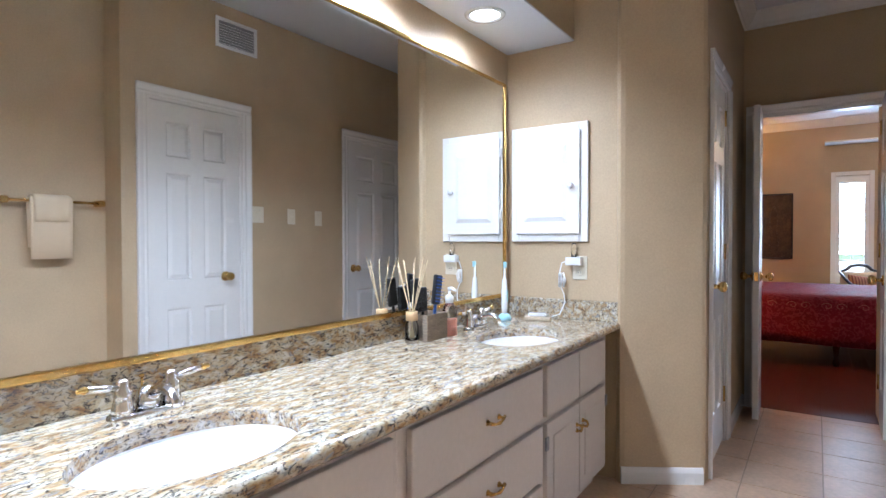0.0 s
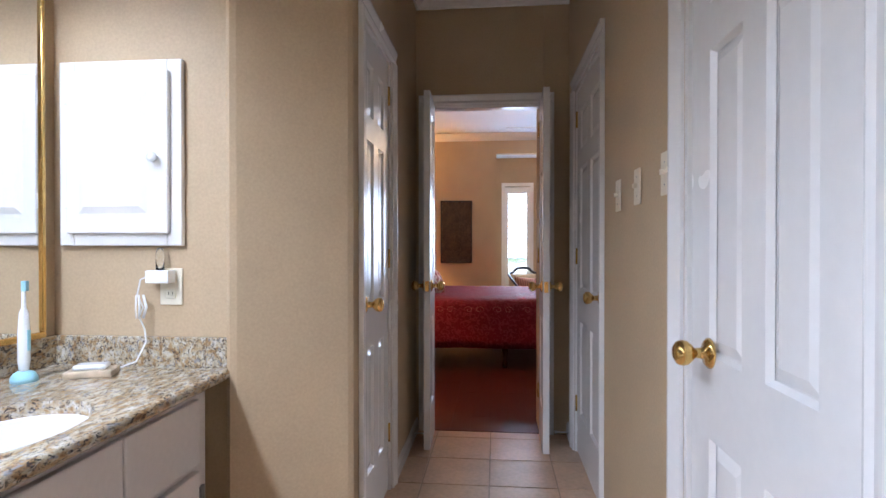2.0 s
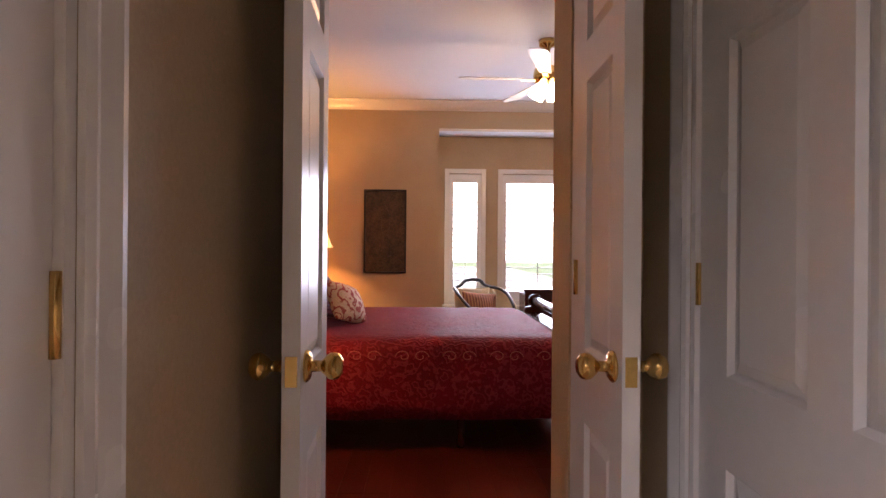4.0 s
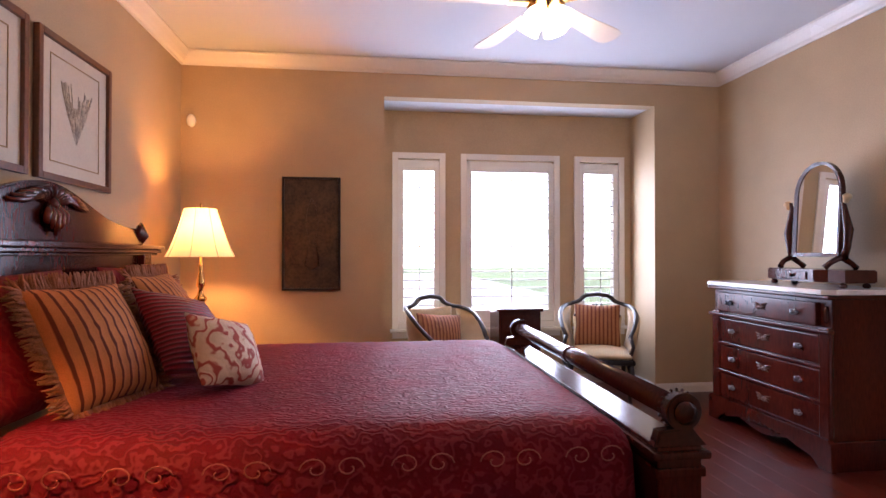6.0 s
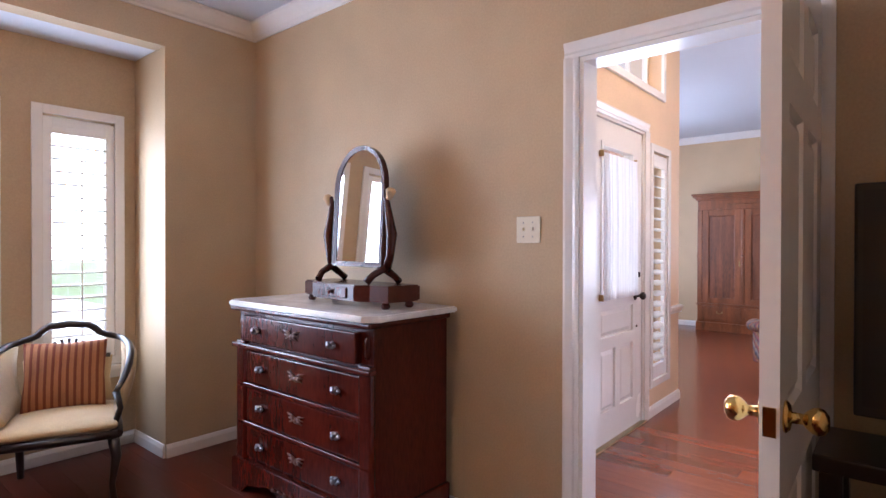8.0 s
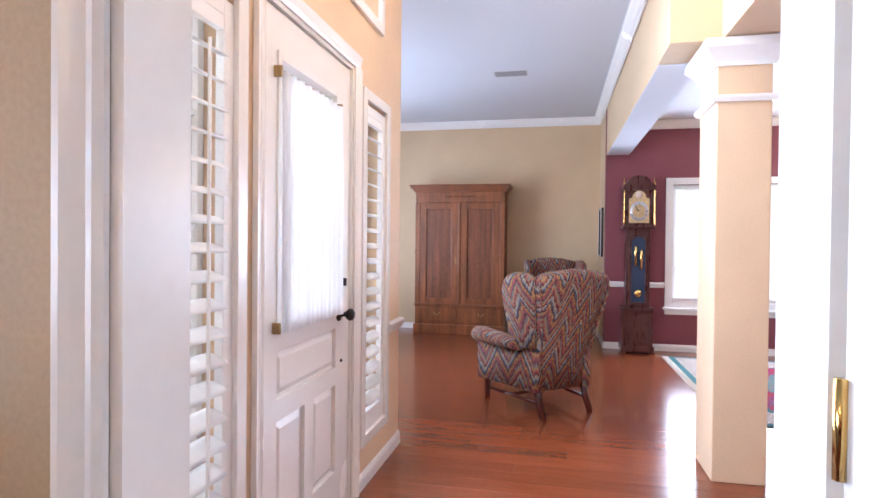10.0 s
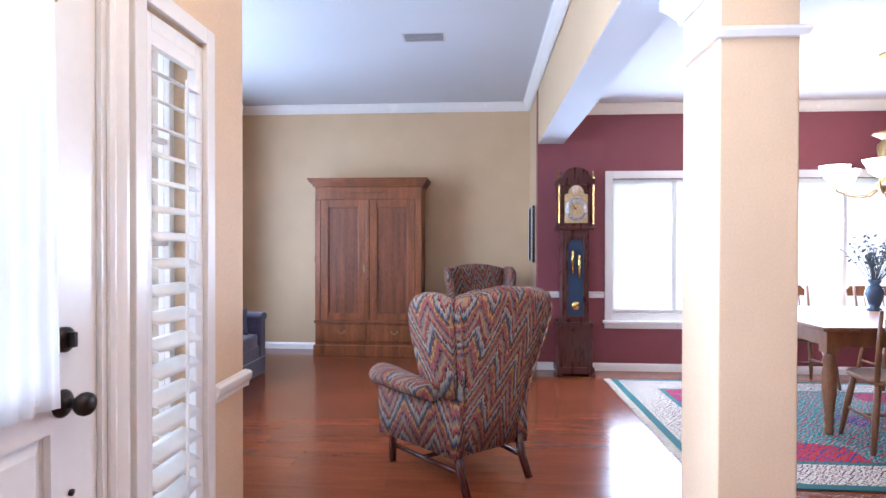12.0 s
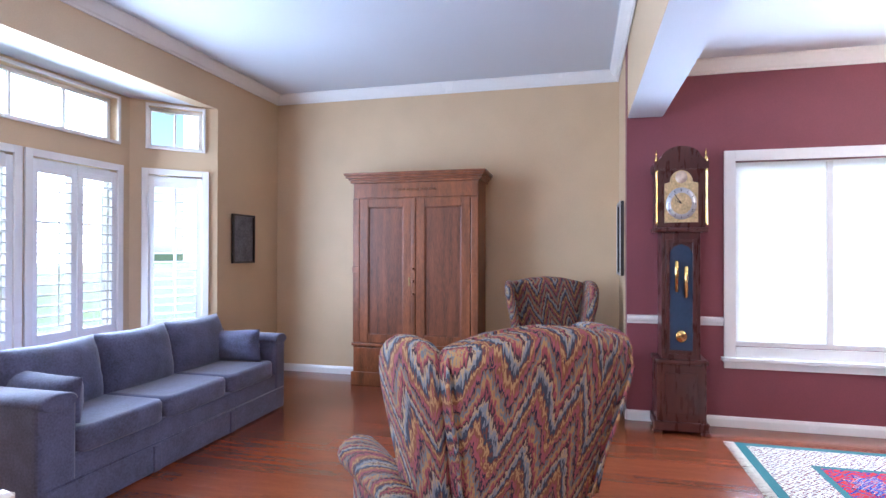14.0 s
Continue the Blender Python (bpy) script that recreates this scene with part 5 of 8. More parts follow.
for k in range(-3, 4):
    tube(bm, [(0.05 * k - 0.02, -D - 0.036, 0.095), (0.05 * k, -D - 0.045, 0.115 - 0.006 * abs(k)), (0.05 * k + 0.02, -D - 0.036, 0.095)], [0.004, 0.008, 0.004], 6)
part("plinth_carving", bm, DARKWOOD, dr)
rows = [(0.185, 0.345), (0.375, 0.545), (0.575, 0.740), (0.790, 0.925)]
for i, (z0, z1) in enumerate(rows):
    out = 0.012 if i < 3 else 0.035
    bm = bmesh.new()
    bbox(bm, (-W2 + 0.075, -D - out, z0), (W2 - 0.075, -D + 0.005, z1), 0.008, 3)
    d = part("drawer", bm, MAHOG, dr)
    for x in (-0.30, 0.30):
        bm = bmesh.new()
        for k in range(5):
            a = k * 1.256
            tube(bm, [(x, -D - out, (z0 + z1) / 2), (x + 0.022 * math.cos(a), -D - out - 0.012, (z0 + z1) / 2 + 0.012 * math.sin(a)), (x + 0.034 * math.cos(a), -D - out - 0.016, (z0 + z1) / 2 + 0.016 * math.sin(a))], [0.006, 0.009, 0.004], 6)
        lathe(bm, [(0, 0), (0.010, 0.0), (0.008, 0.02), (0.013, 0.03), (0, 0.036)], pose(x, -D - out, (z0 + z1) / 2, 90), 10)
        part("pull", bm, PEWTER, d, "carved grey leaf pull")
    bm = bmesh.new()
    for s in (-1, 1):
        for k in range(3):
            tube(bm, [(0, -D - out, (z0 + z1) / 2), (s * 0.025, -D - out - 0.008, (z0 + z1) / 2 + 0.012 * (k - 1) + 0.01), (s * (0.05 + 0.008 * k), -D - out - 0.004, (z0 + z1) / 2 + 0.02 * (k - 1) + 0.008)], [0.005, 0.006, 0.002], 6)
    lathe(bm, [(0, 0), (0.016, 0.0), (0.013, 0.008), (0, 0.010)], pose(0, -D - out, (z0 + z1) / 2, 90), 12)
    part("escutcheon", bm, FRAMEWOOD, d, "carved wooden scroll escutcheon")
for z in (0.36, 0.56, 0.765):
    bm = bmesh.new()
    bbox(bm, (-W2 - (0.02 if z > 0.7 else 0), -D - (0.04 if z > 0.7 else 0.022), z - 0.012), (W2 + (0.02 if z > 0.7 else 0), -D + 0.002, z + 0.012), 0.008, 3)
    part("divider", bm, MAHOG, dr)
bm = bmesh.new()
bbox(bm, (-W2 - 0.025, -D - 0.045, 0.945), (W2 + 0.025, 0.0, 0.97), 0.01, 3)
part("cornice", bm, MAHOG, dr)
bm = bmesh.new()
c = 0.05
o = [(-W2 - 0.045, 0.02), (-W2 - 0.045, -D - 0.065 + c), (-W2 - 0.045 + c, -D - 0.065), (W2 + 0.045 - c, -D - 0.065), (W2 + 0.045, -D - 0.065 + c), (W2 + 0.045, 0.02)]
extrude(bm, o, 0.028, pose(0, 0, 1.0, -90), 0.006)
part("marble_top", bm, MARBLE, dr, "white marble top with clipped corners")

mi = thing("dressing_mirror", "mahogany swing mirror on a drawer box on the chest", "mirror", pose(3.46, 8.66, 1.0, 0, 0, -95))
bm = bmesh.new()
o = [(-0.345, 0), (-0.345, -0.19), (-0.24, -0.21), (-0.17, -0.25), (0.17, -0.25), (0.24, -0.21), (0.345, -0.19), (0.345, 0)]
extrude(bm, o, 0.075, pose(0, 0, 0.105, -90), 0.006)
part("drawer_box", bm, DARKWOOD, mi)
bm = bmesh.new()
bbox(bm, (-0.12, -0.258, 0.042), (0.12, -0.245, 0.092), 0.005)
lathe(bm, [(0, 0), (0.007, 0), (0.012, 0.015), (0, 0.02)], pose(0, -0.258, 0.067, 90), 10)
part("drawer", bm, MAHOG, mi)
for x in (-0.305, 0.305):
    for y in (-0.17, -0.03):
        bm = bmesh.new()
        lathe(bm, [(0, 0), (0.016, 0), (0.022, 0.012), (0.016, 0.026), (0, 0.03)], pose(x, y, 0), 12)
        part("bun_foot", bm, DARKWOOD, mi)
for s in (-1, 1):
    bm = bmesh.new()
    tube(bm, [(s * 0.20, -0.20, 0.115), (s * 0.215, -0.17, 0.15), (s * 0.22, -0.11, 0.18), (s * 0.225, -0.05, 0.14), (s * 0.22, -0.02, 0.115)], [0.018, 0.016, 0.022, 0.016, 0.018], 8)
    tube(bm, [(s * 0.22, -0.10, 0.17), (s * 0.25, -0.10, 0.24), (s * 0.262, -0.10, 0.34), (s * 0.238, -0.10, 0.44), (s * 0.225, -0.10, 0.50), (s * 0.235, -0.10, 0.54)], [0.024, 0.02, 0.026, 0.018, 0.013, 0.010], 10)
    part("support", bm, DARKWOOD, mi, "carved scroll support")
    bm = bmesh.new()
    lathe(bm, [(0, 0), (0.012, 0), (0.018, 0.02), (0.026, 0.04), (0.015, 0.055), (0, 0.05)], pose(s * 0.245, -0.105, 0.50, 0, s * 25), 12)
    part("ivory_knob", bm, SHEET, mi, "carved ivory flower knob")


def arch_outline(w, h, n=20):
    r = w / 2
    return [(-w / 2, 0), (w / 2, 0)] + [(r * math.cos(math.pi * i / n), h - r + r * math.sin(math.pi * i / n)) for i in range(n + 1)]


bm = bmesh.new()
inner = arch_outline(0.35, 0.555)
outer = arch_outline(0.41, 0.60)
vo = [[bm.verts.new((x, y, z - 0.025)) for x, z in outer] for y in (-0.018, 0.012)]
vi = [[bm.verts.new((x, y, z)) for x, z in inner] for y in (-0.012, 0.012)]
for i in range(len(outer)):
    j = (i + 1) % len(outer)
    bm.faces.new((vo[0][i], vo[0][j], vi[0][j], vi[0][i]))
    bm.faces.new((vo[0][i], vo[1][i], vo[1][j], vo[0][j]))
    bm.faces.new((vi[0][i], vi[0][j], vi[1][j], vi[1][i]))
bm.faces.new(vo[1])
bmesh.ops.recalc_face_normals(bm, faces=bm.faces[:])
tilt = pose(0, -0.10, 0.205, -3)
part("mirror_frame", bm, DARKWOOD, mi, m=tilt)
bm = bmesh.new()
extrude(bm, arch_outline(0.352, 0.556), 0.004, pose(0, -0.008, 0))
part("mirror_glass", bm, MIRROR, mi, "arched mirror glass", m=tilt)


# ---- alcove chairs and small chest ----
def parlor_chair(label, m, style, with_cushion):
    c = thing("parlor_chair", label, "chair", m, "alcove chairs")
    bm = bmesh.new()
    t = bmesh.new()
    bmesh.ops.create_uvsphere(t, u_segments=24, v_segments=12, radius=1)
    for v in t.verts:
        x, y, z = v.co
        k = max(abs(x), abs(y), 1e-6) / max(math.hypot(x, y), 1e-6)
        v.co = (x / max(k, 0.72) * 0.27 * (1 - 0.12 * (y + 1) / 2), y / max(k, 0.72) * 0.25, z * 0.055)
    for f in t.faces:
        f.smooth = True
    join(bm, t, pose(0, 0, 0.42))
    part("seat", bm, CREAM, c, "cream upholstered seat")
    bm = bmesh.new()
    for a, b in (((-0.26, -0.24), (0.26, -0.24)), ((-0.26, -0.24), (-0.22, 0.24)), ((0.26, -0.24), (0.22, 0.24)), ((-0.22, 0.24), (0.22, 0.24))):
        tube(bm, [(*a, 0.375), ((a[0] + b[0]) / 2 * 1.03, (a[1] + b[1]) / 2 * 1.05, 0.375), (*b, 0.375)], 0.024, 8)
    part("seat_rail", bm, BLACKWOOD, c)
    for x in (-0.24, 0.24):
        bm = bmesh.new()
        tube(bm, [(x, -0.22, 0.37), (x * 1.06, -0.24, 0.25), (x * 0.98, -0.23, 0.10), (x * 1.02, -0.25, 0.0)], [0.028, 0.024, 0.014, 0.018], 10)
        part("leg", bm, BLACKWOOD, c)
        bm = bmesh.new()
        tube(bm, [(x * 0.9, 0.23, 0.37), (x * 0.92, 0.25, 0.2), (x * 0.95, 0.32, 0.0)], [0.022, 0.020, 0.016], 10)
        part("leg", bm, BLACKWOOD, c)
    bm = bmesh.new()
    pts = []
    for i in range(29):
        u = -1 + 2 * i / 28
        wave = 0.075 * math.exp(-(u / 0.34) ** 4) - 0.05 * max(0.0, abs(u) / 0.6 - 0.55) + 0.010 * abs(math.cos(u * 13))
        if abs(u) > 0.60:
            f = (abs(u) - 0.60) / 0.40
            pts.append((math.copysign(0.25 + 0.06 * math.sin(f * math.pi), u), 0.27 - 0.43 * f, 0.825 + 0.012 * math.sin(f * 5) - 0.235 * f ** 1.6))
        else:
            pts.append((u / 0.60 * 0.25, 0.27 + 0.02 * (1 - u * u), 0.845 + wave))
    tube(bm, pts, [0.018 + 0.006 * math.exp(-(((i - 14) / 5) ** 2)) for i in range(29)], 9)
    part("top_rail", bm, BLACKWOOD, c, "carved dark top rail flowing into the arms")
    for s in (-1, 1):
        bm = bmesh.new()
        tube(bm, [(s * 0.25, -0.16, 0.59), (s * 0.27, -0.18, 0.50), (s * 0.24, -0.17, 0.39)], [0.018, 0.014, 0.018], 8)
        part("arm_support", bm, BLACKWOOD, c)
        bm = bmesh.new()
        n = 8
        prev = None
        for i in range(n + 1):
            f = i / n
            top = Vector((s * (0.25 + 0.06 * math.sin(f * math.pi)), 0.26 - 0.41 * f, 0.815 - 0.225 * f ** 1.6))
            low = Vector((s * (0.22 + 0.02 * f), 0.22 - 0.36 * f, 0.45))
            row = [bm.verts.new(low.lerp(top, k / 4) + Vector((s * 0.02 * math.sin(k / 4 * math.pi), 0, 0))) for k in range(5)]
            if prev:
                for k in range(4):
                    bm.faces.new((prev[k], row[k], row[k + 1], prev[k + 1])).smooth = True
            prev = row
        part("side_panel", bm, CREAM, c, "cream upholstered side").modifiers.new("thick", "SOLIDIFY").thickness = 0.03
    if style == "fan":
        bm = bmesh.new()
        for k in range(-4, 5):
            a = k * 0.28
            tube(bm, [(0.05 * math.sin(a), 0.275, 0.725), (0.13 * math.sin(a), 0.285, 0.725 + 0.115 * math.cos(a))], [0.005, 0.009], 6)
        tube(bm, [(-0.20, 0.27, 0.72), (0, 0.275, 0.735), (0.20, 0.27, 0.72)], 0.014, 8)
        part("fan_splat", bm, BLACKWOOD, c, "pierced fan splat")
        bm = bmesh.new()
        join(bm, cushion_mesh(0.42, 0.28, 0.07), pose(0, 0.265, 0.58, -4))
        part("back_pad", bm, CREAM, c)
    else:
        bm = bmesh.new()
        join(bm, cushion_mesh(0.44, 0.38, 0.08), pose(0, 0.265, 0.64, -4))
        part("back_pad", bm, CREAM, c, "cream upholstered shaped back")
    return c


LOW = Matrix.Diagonal((1, 1, 0.905, 1))
C1, C2 = pose(1.19, 9.88, 0, 0, 0, 28) @ LOW, pose(2.45, 9.93, 0, 0, 0, -22) @ LOW
parlor_chair("dark carved parlor chair with a cream shaped back in the alcove", C1, "pad", True)
parlor_chair("dark carved parlor chair with a pierced fan back in the alcove", C2, "fan", True)
cushion("striped_cushion", "rose striped cushion on the parlor chair", C1 @ pose(0.0, 0.13, 0.61, -16, 6), 0.44, 0.34, 0.13, STRIPE_X)
cushion("striped_cushion", "rose striped cushion on the fan back chair", C2 @ pose(0.0, 0.13, 0.645, -14), 0.38, 0.40, 0.12, STRIPE_X)
sc = thing("small_chest", "small dark wooden chest of drawers between the chairs", "chest", pose(1.77, 10.06, 0) @ Matrix.Diagonal((0.92, 1, 1.07, 1)))
bm = bmesh.new()
bbox(bm, (-0.19, -0.17, 0.04), (0.19, 0.17, 0.68), 0.005)
part("body", bm, DARKWOOD, sc)
bm = bmesh.new()
bbox(bm, (-0.21, -0.19, 0.68), (0.21, 0.19, 0.705), 0.006)
part("top", bm, DARKWOOD, sc)
for z in (0.07, 0.22, 0.37, 0.52):
    bm = bmesh.new()
    bbox(bm, (-0.17, -0.182, z), (0.17, -0.17, z + 0.135), 0.005)
    d = part("drawer", bm, DARKWOOD, sc)
    bm = bmesh.new()
    lathe(bm, [(0, 0), (0.006, 0), (0.011, 0.014), (0, 0.02)], pose(0, -0.182, z + 0.07, 90), 10)
    part("knob", bm, OLDBRASS, d)

# ---- television ----
ts = thing("tv_stand", "black wooden television stand behind the bedroom door", "stand", pose(3.42, 6.36, 0))
bm = bmesh.new()
bbox(bm, (-0.15, -0.42, 0.70), (0.15, 0.42, 0.745), 0.006)
part("top", bm, BLACKWOOD, ts)
for y in (-0.38, 0.38):
    for x in (-0.12, 0.12):
        bm = bmesh.new()
        bbox(bm, (x - 0.025, y - 0.025, 0), (x + 0.025, y + 0.025, 0.70), 0.004)
        part("leg", bm, BLACKWOOD, ts)
bm = bmesh.new()
bbox(bm, (-0.13, -0.40, 0.25), (0.13, 0.40, 0.28), 0.004)
part("shelf", bm, BLACKWOOD, ts)
tv = thing("television", "black flat television on the stand", "television", pose(3.40, 6.28, 0.745))
bm = bmesh.new()
bbox(bm, (-0.025, -0.42, 0.09), (0.03, 0.42, 0.71), 0.008)
part("case", bm, BLACK, tv)
bm = bmesh.new()
box(bm, (-0.028, -0.40, 0.12), (-0.0255, 0.40, 0.69))
part("screen", bm, mat("dark_screen_glass", (0.006, 0.006, 0.008), 0.45, var=0.1), tv)
bm = bmesh.new()
bbox(bm, (-0.10, -0.22, 0.0), (0.10, 0.22, 0.02), 0.006)
bbox(bm, (-0.01, -0.06, 0.02), (0.02, 0.06, 0.12), 0.004)
part("foot", bm, BLACK, tv)


# ---- flame stitch upholstery ----
def flame_stitch():
    """Zigzag flame-stitch weave: peaks across, ragged bands of many colours up."""
    m = mat("flame_stitch_upholstery", (0.2, 0.1, 0.1), 0.9, var=0.1, fine=300, spec=0.15)
    nt, b = shader(m)
    L = nt.links
    tc = nt.nodes.new("ShaderNodeTexCoord")
    sep = nt.nodes.new("ShaderNodeSeparateXYZ")
    L.new(tc.outputs["Object"], sep.inputs[0])

    def math_node(op, a, b2=None):
        n = nt.nodes.new("ShaderNodeMath")
        n.operation = op
        for i, v in enumerate((a, b2)):
            if v is None:
                continue
            if isinstance(v, (int, float)):
                n.inputs[i].default_value = v
            else:
                L.new(v, n.inputs[i])
        return n.outputs[0]

    across = math_node("ADD", sep.outputs["X"], math_node("MULTIPLY", sep.outputs["Y"], 0.8))
    zig = math_node("PINGPONG", math_node("ADD", math_node("MULTIPLY", across, 1.0), 5.0), 0.082)
    zig2 = math_node("PINGPONG", math_node("ADD", across, 7.013), 0.246)
    noise1 = nt.nodes.new("ShaderNodeTexNoise")
    mp = nt.nodes.new("ShaderNodeMapping")
    mp.inputs["Scale"].default_value = (150, 150, 7)
    L.new(tc.outputs["Object"], mp.inputs["Vector"])
    L.new(mp.outputs[0], noise1.inputs["Vector"])
    noise1.inputs["Scale"].default_value = 1.0
    rag = math_node("MULTIPLY", noise1.outputs["Fac"], 0.11)
    h = math_node("ADD", math_node("ADD", sep.outputs["Z"], math_node("MULTIPLY", zig, 2.3)), math_node("ADD", math_node("MULTIPLY", zig2, 0.5), rag))
    band = math_node("FRACT", math_node("MULTIPLY", h, 4.3))
    ramp = nt.nodes.new("ShaderNodeValToRGB")
    ramp.color_ramp.interpolation = "CONSTANT"
    cols = ((0.0, (0.03, 0.025, 0.04)), (0.06, (0.30, 0.085, 0.10)), (0.15, (0.22, 0.09, 0.05)), (0.23, (0.42, 0.25, 0.11)), (0.30, (0.16, 0.06, 0.045)), (0.37, (0.05, 0.06, 0.085)),
            (0.46, (0.21, 0.22, 0.24)), (0.55, (0.40, 0.29, 0.18)), (0.62, (0.06, 0.035, 0.04)), (0.69, (0.27, 0.07, 0.08)), (0.78, (0.36, 0.21, 0.09)), (0.86, (0.15, 0.16, 0.17)), (0.94, (0.20, 0.10, 0.06)))
    els = ramp.color_ramp.elements
    els[0].position, els[0].color = cols[0][0], (*cols[0][1], 1)
    els[1].position, els[1].color = cols[-1][0], (*cols[-1][1], 1)
    for pos, c in cols[1:-1]:
        e = els.new(pos)
        e.color = (*(0.85 * v for v in c), 1)
    L.new(band, ramp.inputs["Fac"])
    L.new(ramp.outputs["Color"], b.inputs["Base Color"])
    bp = nt.nodes.new("ShaderNodeBump")
    bp.inputs["Strength"].default_value, bp.inputs["Distance"].default_value = 0.35, 0.003
    L.new(noise1.outputs["Fac"], bp.inputs["Height"])
    L.new(bp.outputs[0], b.inputs["Normal"])
    return m


FLAME = flame_stitch()


def loft(bm, rows, close_ends=True):
    """A skin through rows of points, each row a closed loop."""
    vs = [[bm.verts.new(p) for p in r] for r in rows]
    n = len(vs[0])
    for p, q in zip(vs, vs[1:]):
        for i in range(n):
            bm.faces.new((p[i], p[(i + 1) % n], q[(i + 1) % n], q[i])).smooth = True
    if close_ends:
        bm.faces.new(vs[0][::-1])
        bm.faces.new(vs[-1])
    bmesh.ops.recalc_face_normals(bm, faces=bm.faces[:])


def loop(cx, cy, w, d, z, n=20, p=3.2):
    out = []
    for i in range(n):
        a = 2 * math.pi * i / n
        c, s = math.cos(a), math.sin(a)
        out.append((cx + w * math.copysign(abs(c) ** (2 / p), c), cy + d * math.copysign(abs(s) ** (2 / p), s), z))
    return out


def wing_chair(label, m):
    """A high wing chair; front towards local -y."""
    c = thing("wing_chair", label, "armchair", m, "wing chairs")
    bm = bmesh.new()
    rows = []
    for z, hw, y in ((0.20, 0.21, 0.265), (0.42, 0.228, 0.30), (0.60, 0.255, 0.34), (0.78, 0.295, 0.385), (0.92, 0.325, 0.41), (0.985, 0.33, 0.415), (1.005, 0.328, 0.422)):
        rows.append([(x * hw, y + dy, z) for x, dy in ((-1, -0.05), (-0.9, -0.075), (-0.5, -0.09), (0, -0.095), (0.5, -0.09), (0.9, -0.075), (1, -0.05), (1, 0.0), (0.9, 0.03), (0.5, 0.045), (0, 0.05), (-0.5, 0.045), (-0.9, 0.03), (-1, 0.0))])
    top = []
    for x, y, z in rows[-1]:
        u = x / 0.328
        top.append((x * 0.98, y, 1.02 + 0.045 * (1 - u * u)))
    rows.append(top)
    rows.append([(x * 0.97, 0.40 + (y - 0.40) * 0.75, z + 0.018) for x, y, z in top])
    rows.append([(x * 0.90, 0.40 + (y - 0.40) * 0.3, z + 0.024) for x, y, z in top])
    loft(bm, rows)
    part("back", bm, FLAME, c)
    for s in (-1, 1):
        bm = bmesh.new()
        rows = []
        for z, y0, y1, x in ((0.51, 0.08, 0.33, 0.28), (0.62, 0.055, 0.35, 0.29), (0.74, 0.035, 0.375, 0.31), (0.86, 0.03, 0.40, 0.335), (0.94, 0.04, 0.41, 0.348), (0.995, 0.065, 0.41, 0.352), (1.03, 0.105, 0.39, 0.352), (1.05, 0.15, 0.35, 0.350), (1.058, 0.20, 0.30, 0.348)):
            w = 0.036 if z < 1.0 else (0.032 if z < 1.04 else (0.024 if z < 1.055 else 0.012))
            rows.append([(s * (x - w), y0 + 0.02, z), (s * x, y0, z), (s * (x + w), y0 + 0.02, z), (s * (x + w * 0.9), (y0 + y1) / 2, z), (s * (x + 0.2 * w), y1, z), (s * (x - w * 1.2), y1 - 0.02, z), (s * (x - w * 1.2), (y0 + y1) / 2, z)])
        loft(bm, rows)
        part("wing", bm, FLAME, c)
        bm = bmesh.new()
        rows = []
        for y, r in ((-0.34, 0.055), (-0.32, 0.072), (-0.25, 0.074), (-0.10, 0.068), (0.05, 0.062), (0.22, 0.055)):
            rows.append([(s * (0.335 + r * 1.15 * math.cos(2 * math.pi * k / 14)), y, 0.535 + r * 0.85 * math.sin(2 * math.pi * k / 14)) for k in range(14)])
        loft(bm, rows)
        rows = [[(s * (0.30 - 0.035), y0, z), (s * (0.30 + 0.055), y0, z), (s * 0.255, 0.32, z), (s * 0.20, 0.32, z)] for z, y0 in ((0.19, -0.30), (0.40, -0.315), (0.50, -0.31))]
        loft(bm, rows)
        part("arm", bm, FLAME, c)
        bm = bmesh.new()
        lathe(bm, [(0, 0), (0.058, 0), (0.052, 0.012), (0.03, 0.02), (0, 0.022)], pose(s * 0.335, -0.335, 0.535, 90), 16)
        part("arm_front", bm, FLAME, c)
    bm = bmesh.new()
    edge = [(-0.222, 0.335, 0.42), (-0.248, 0.373, 0.60), (-0.288, 0.418, 0.78), (-0.326, 0.444, 0.94)]
    arc = [(u * 0.318, 0.428 + 0.028 * (1 - u * u), 1.020 + 0.048 * (1 - u * u)) for u in (-1, -0.75, -0.5, -0.25, 0, 0.25, 0.5, 0.75, 1)]
    tube(bm, edge + arc + [(-x, y, z) for x, y, z in reversed(edge)], 0.006, 6)
    part("piping", bm, FLAME, c)
    bm = bmesh.new()
    loft(bm, [loop(0, -0.02, 0.275, 0.31, z, 24, 6) for z in (0.185, 0.21, 0.36)])
    part("seat_frame", bm, FLAME, c)
    bm = bmesh.new()
    loft(bm, [loop(0, -0.06, 0.265 * k, 0.30 * k, z, 24, 5) for z, k in ((0.36, 0.96), (0.39, 1.0), (0.44, 1.0), (0.475, 0.96), (0.485, 0.85))])
    part("seat_cushion", bm, FLAME, c)
    legs = {}
    for x, y, rake in ((-0.27, -0.29, 0), (0.27, -0.29, 0), (-0.22, 0.27, 0.10), (0.22, 0.27, 0.10)):
        bm = bmesh.new()
        tube(bm, [(x, y, 0.27), (x, y + rake * 0.4, 0.12), (x, y + rake, 0.0)], [0.027, 0.024, 0.021], 4)
        part("leg", bm, DARKWOOD, c, "dark wooden leg")
    for s in (-1, 1):
        bm = bmesh.new()
        tube(bm, [(s * 0.27, -0.29, 0.10), (s * 0.22, 0.30, 0.11)], 0.013, 4)
        part("stretcher", bm, DARKWOOD, c)
    bm = bmesh.new()
    tube(bm, [(-0.245, 0.0, 0.105), (0.245, 0.0, 0.105)], 0.013, 4)
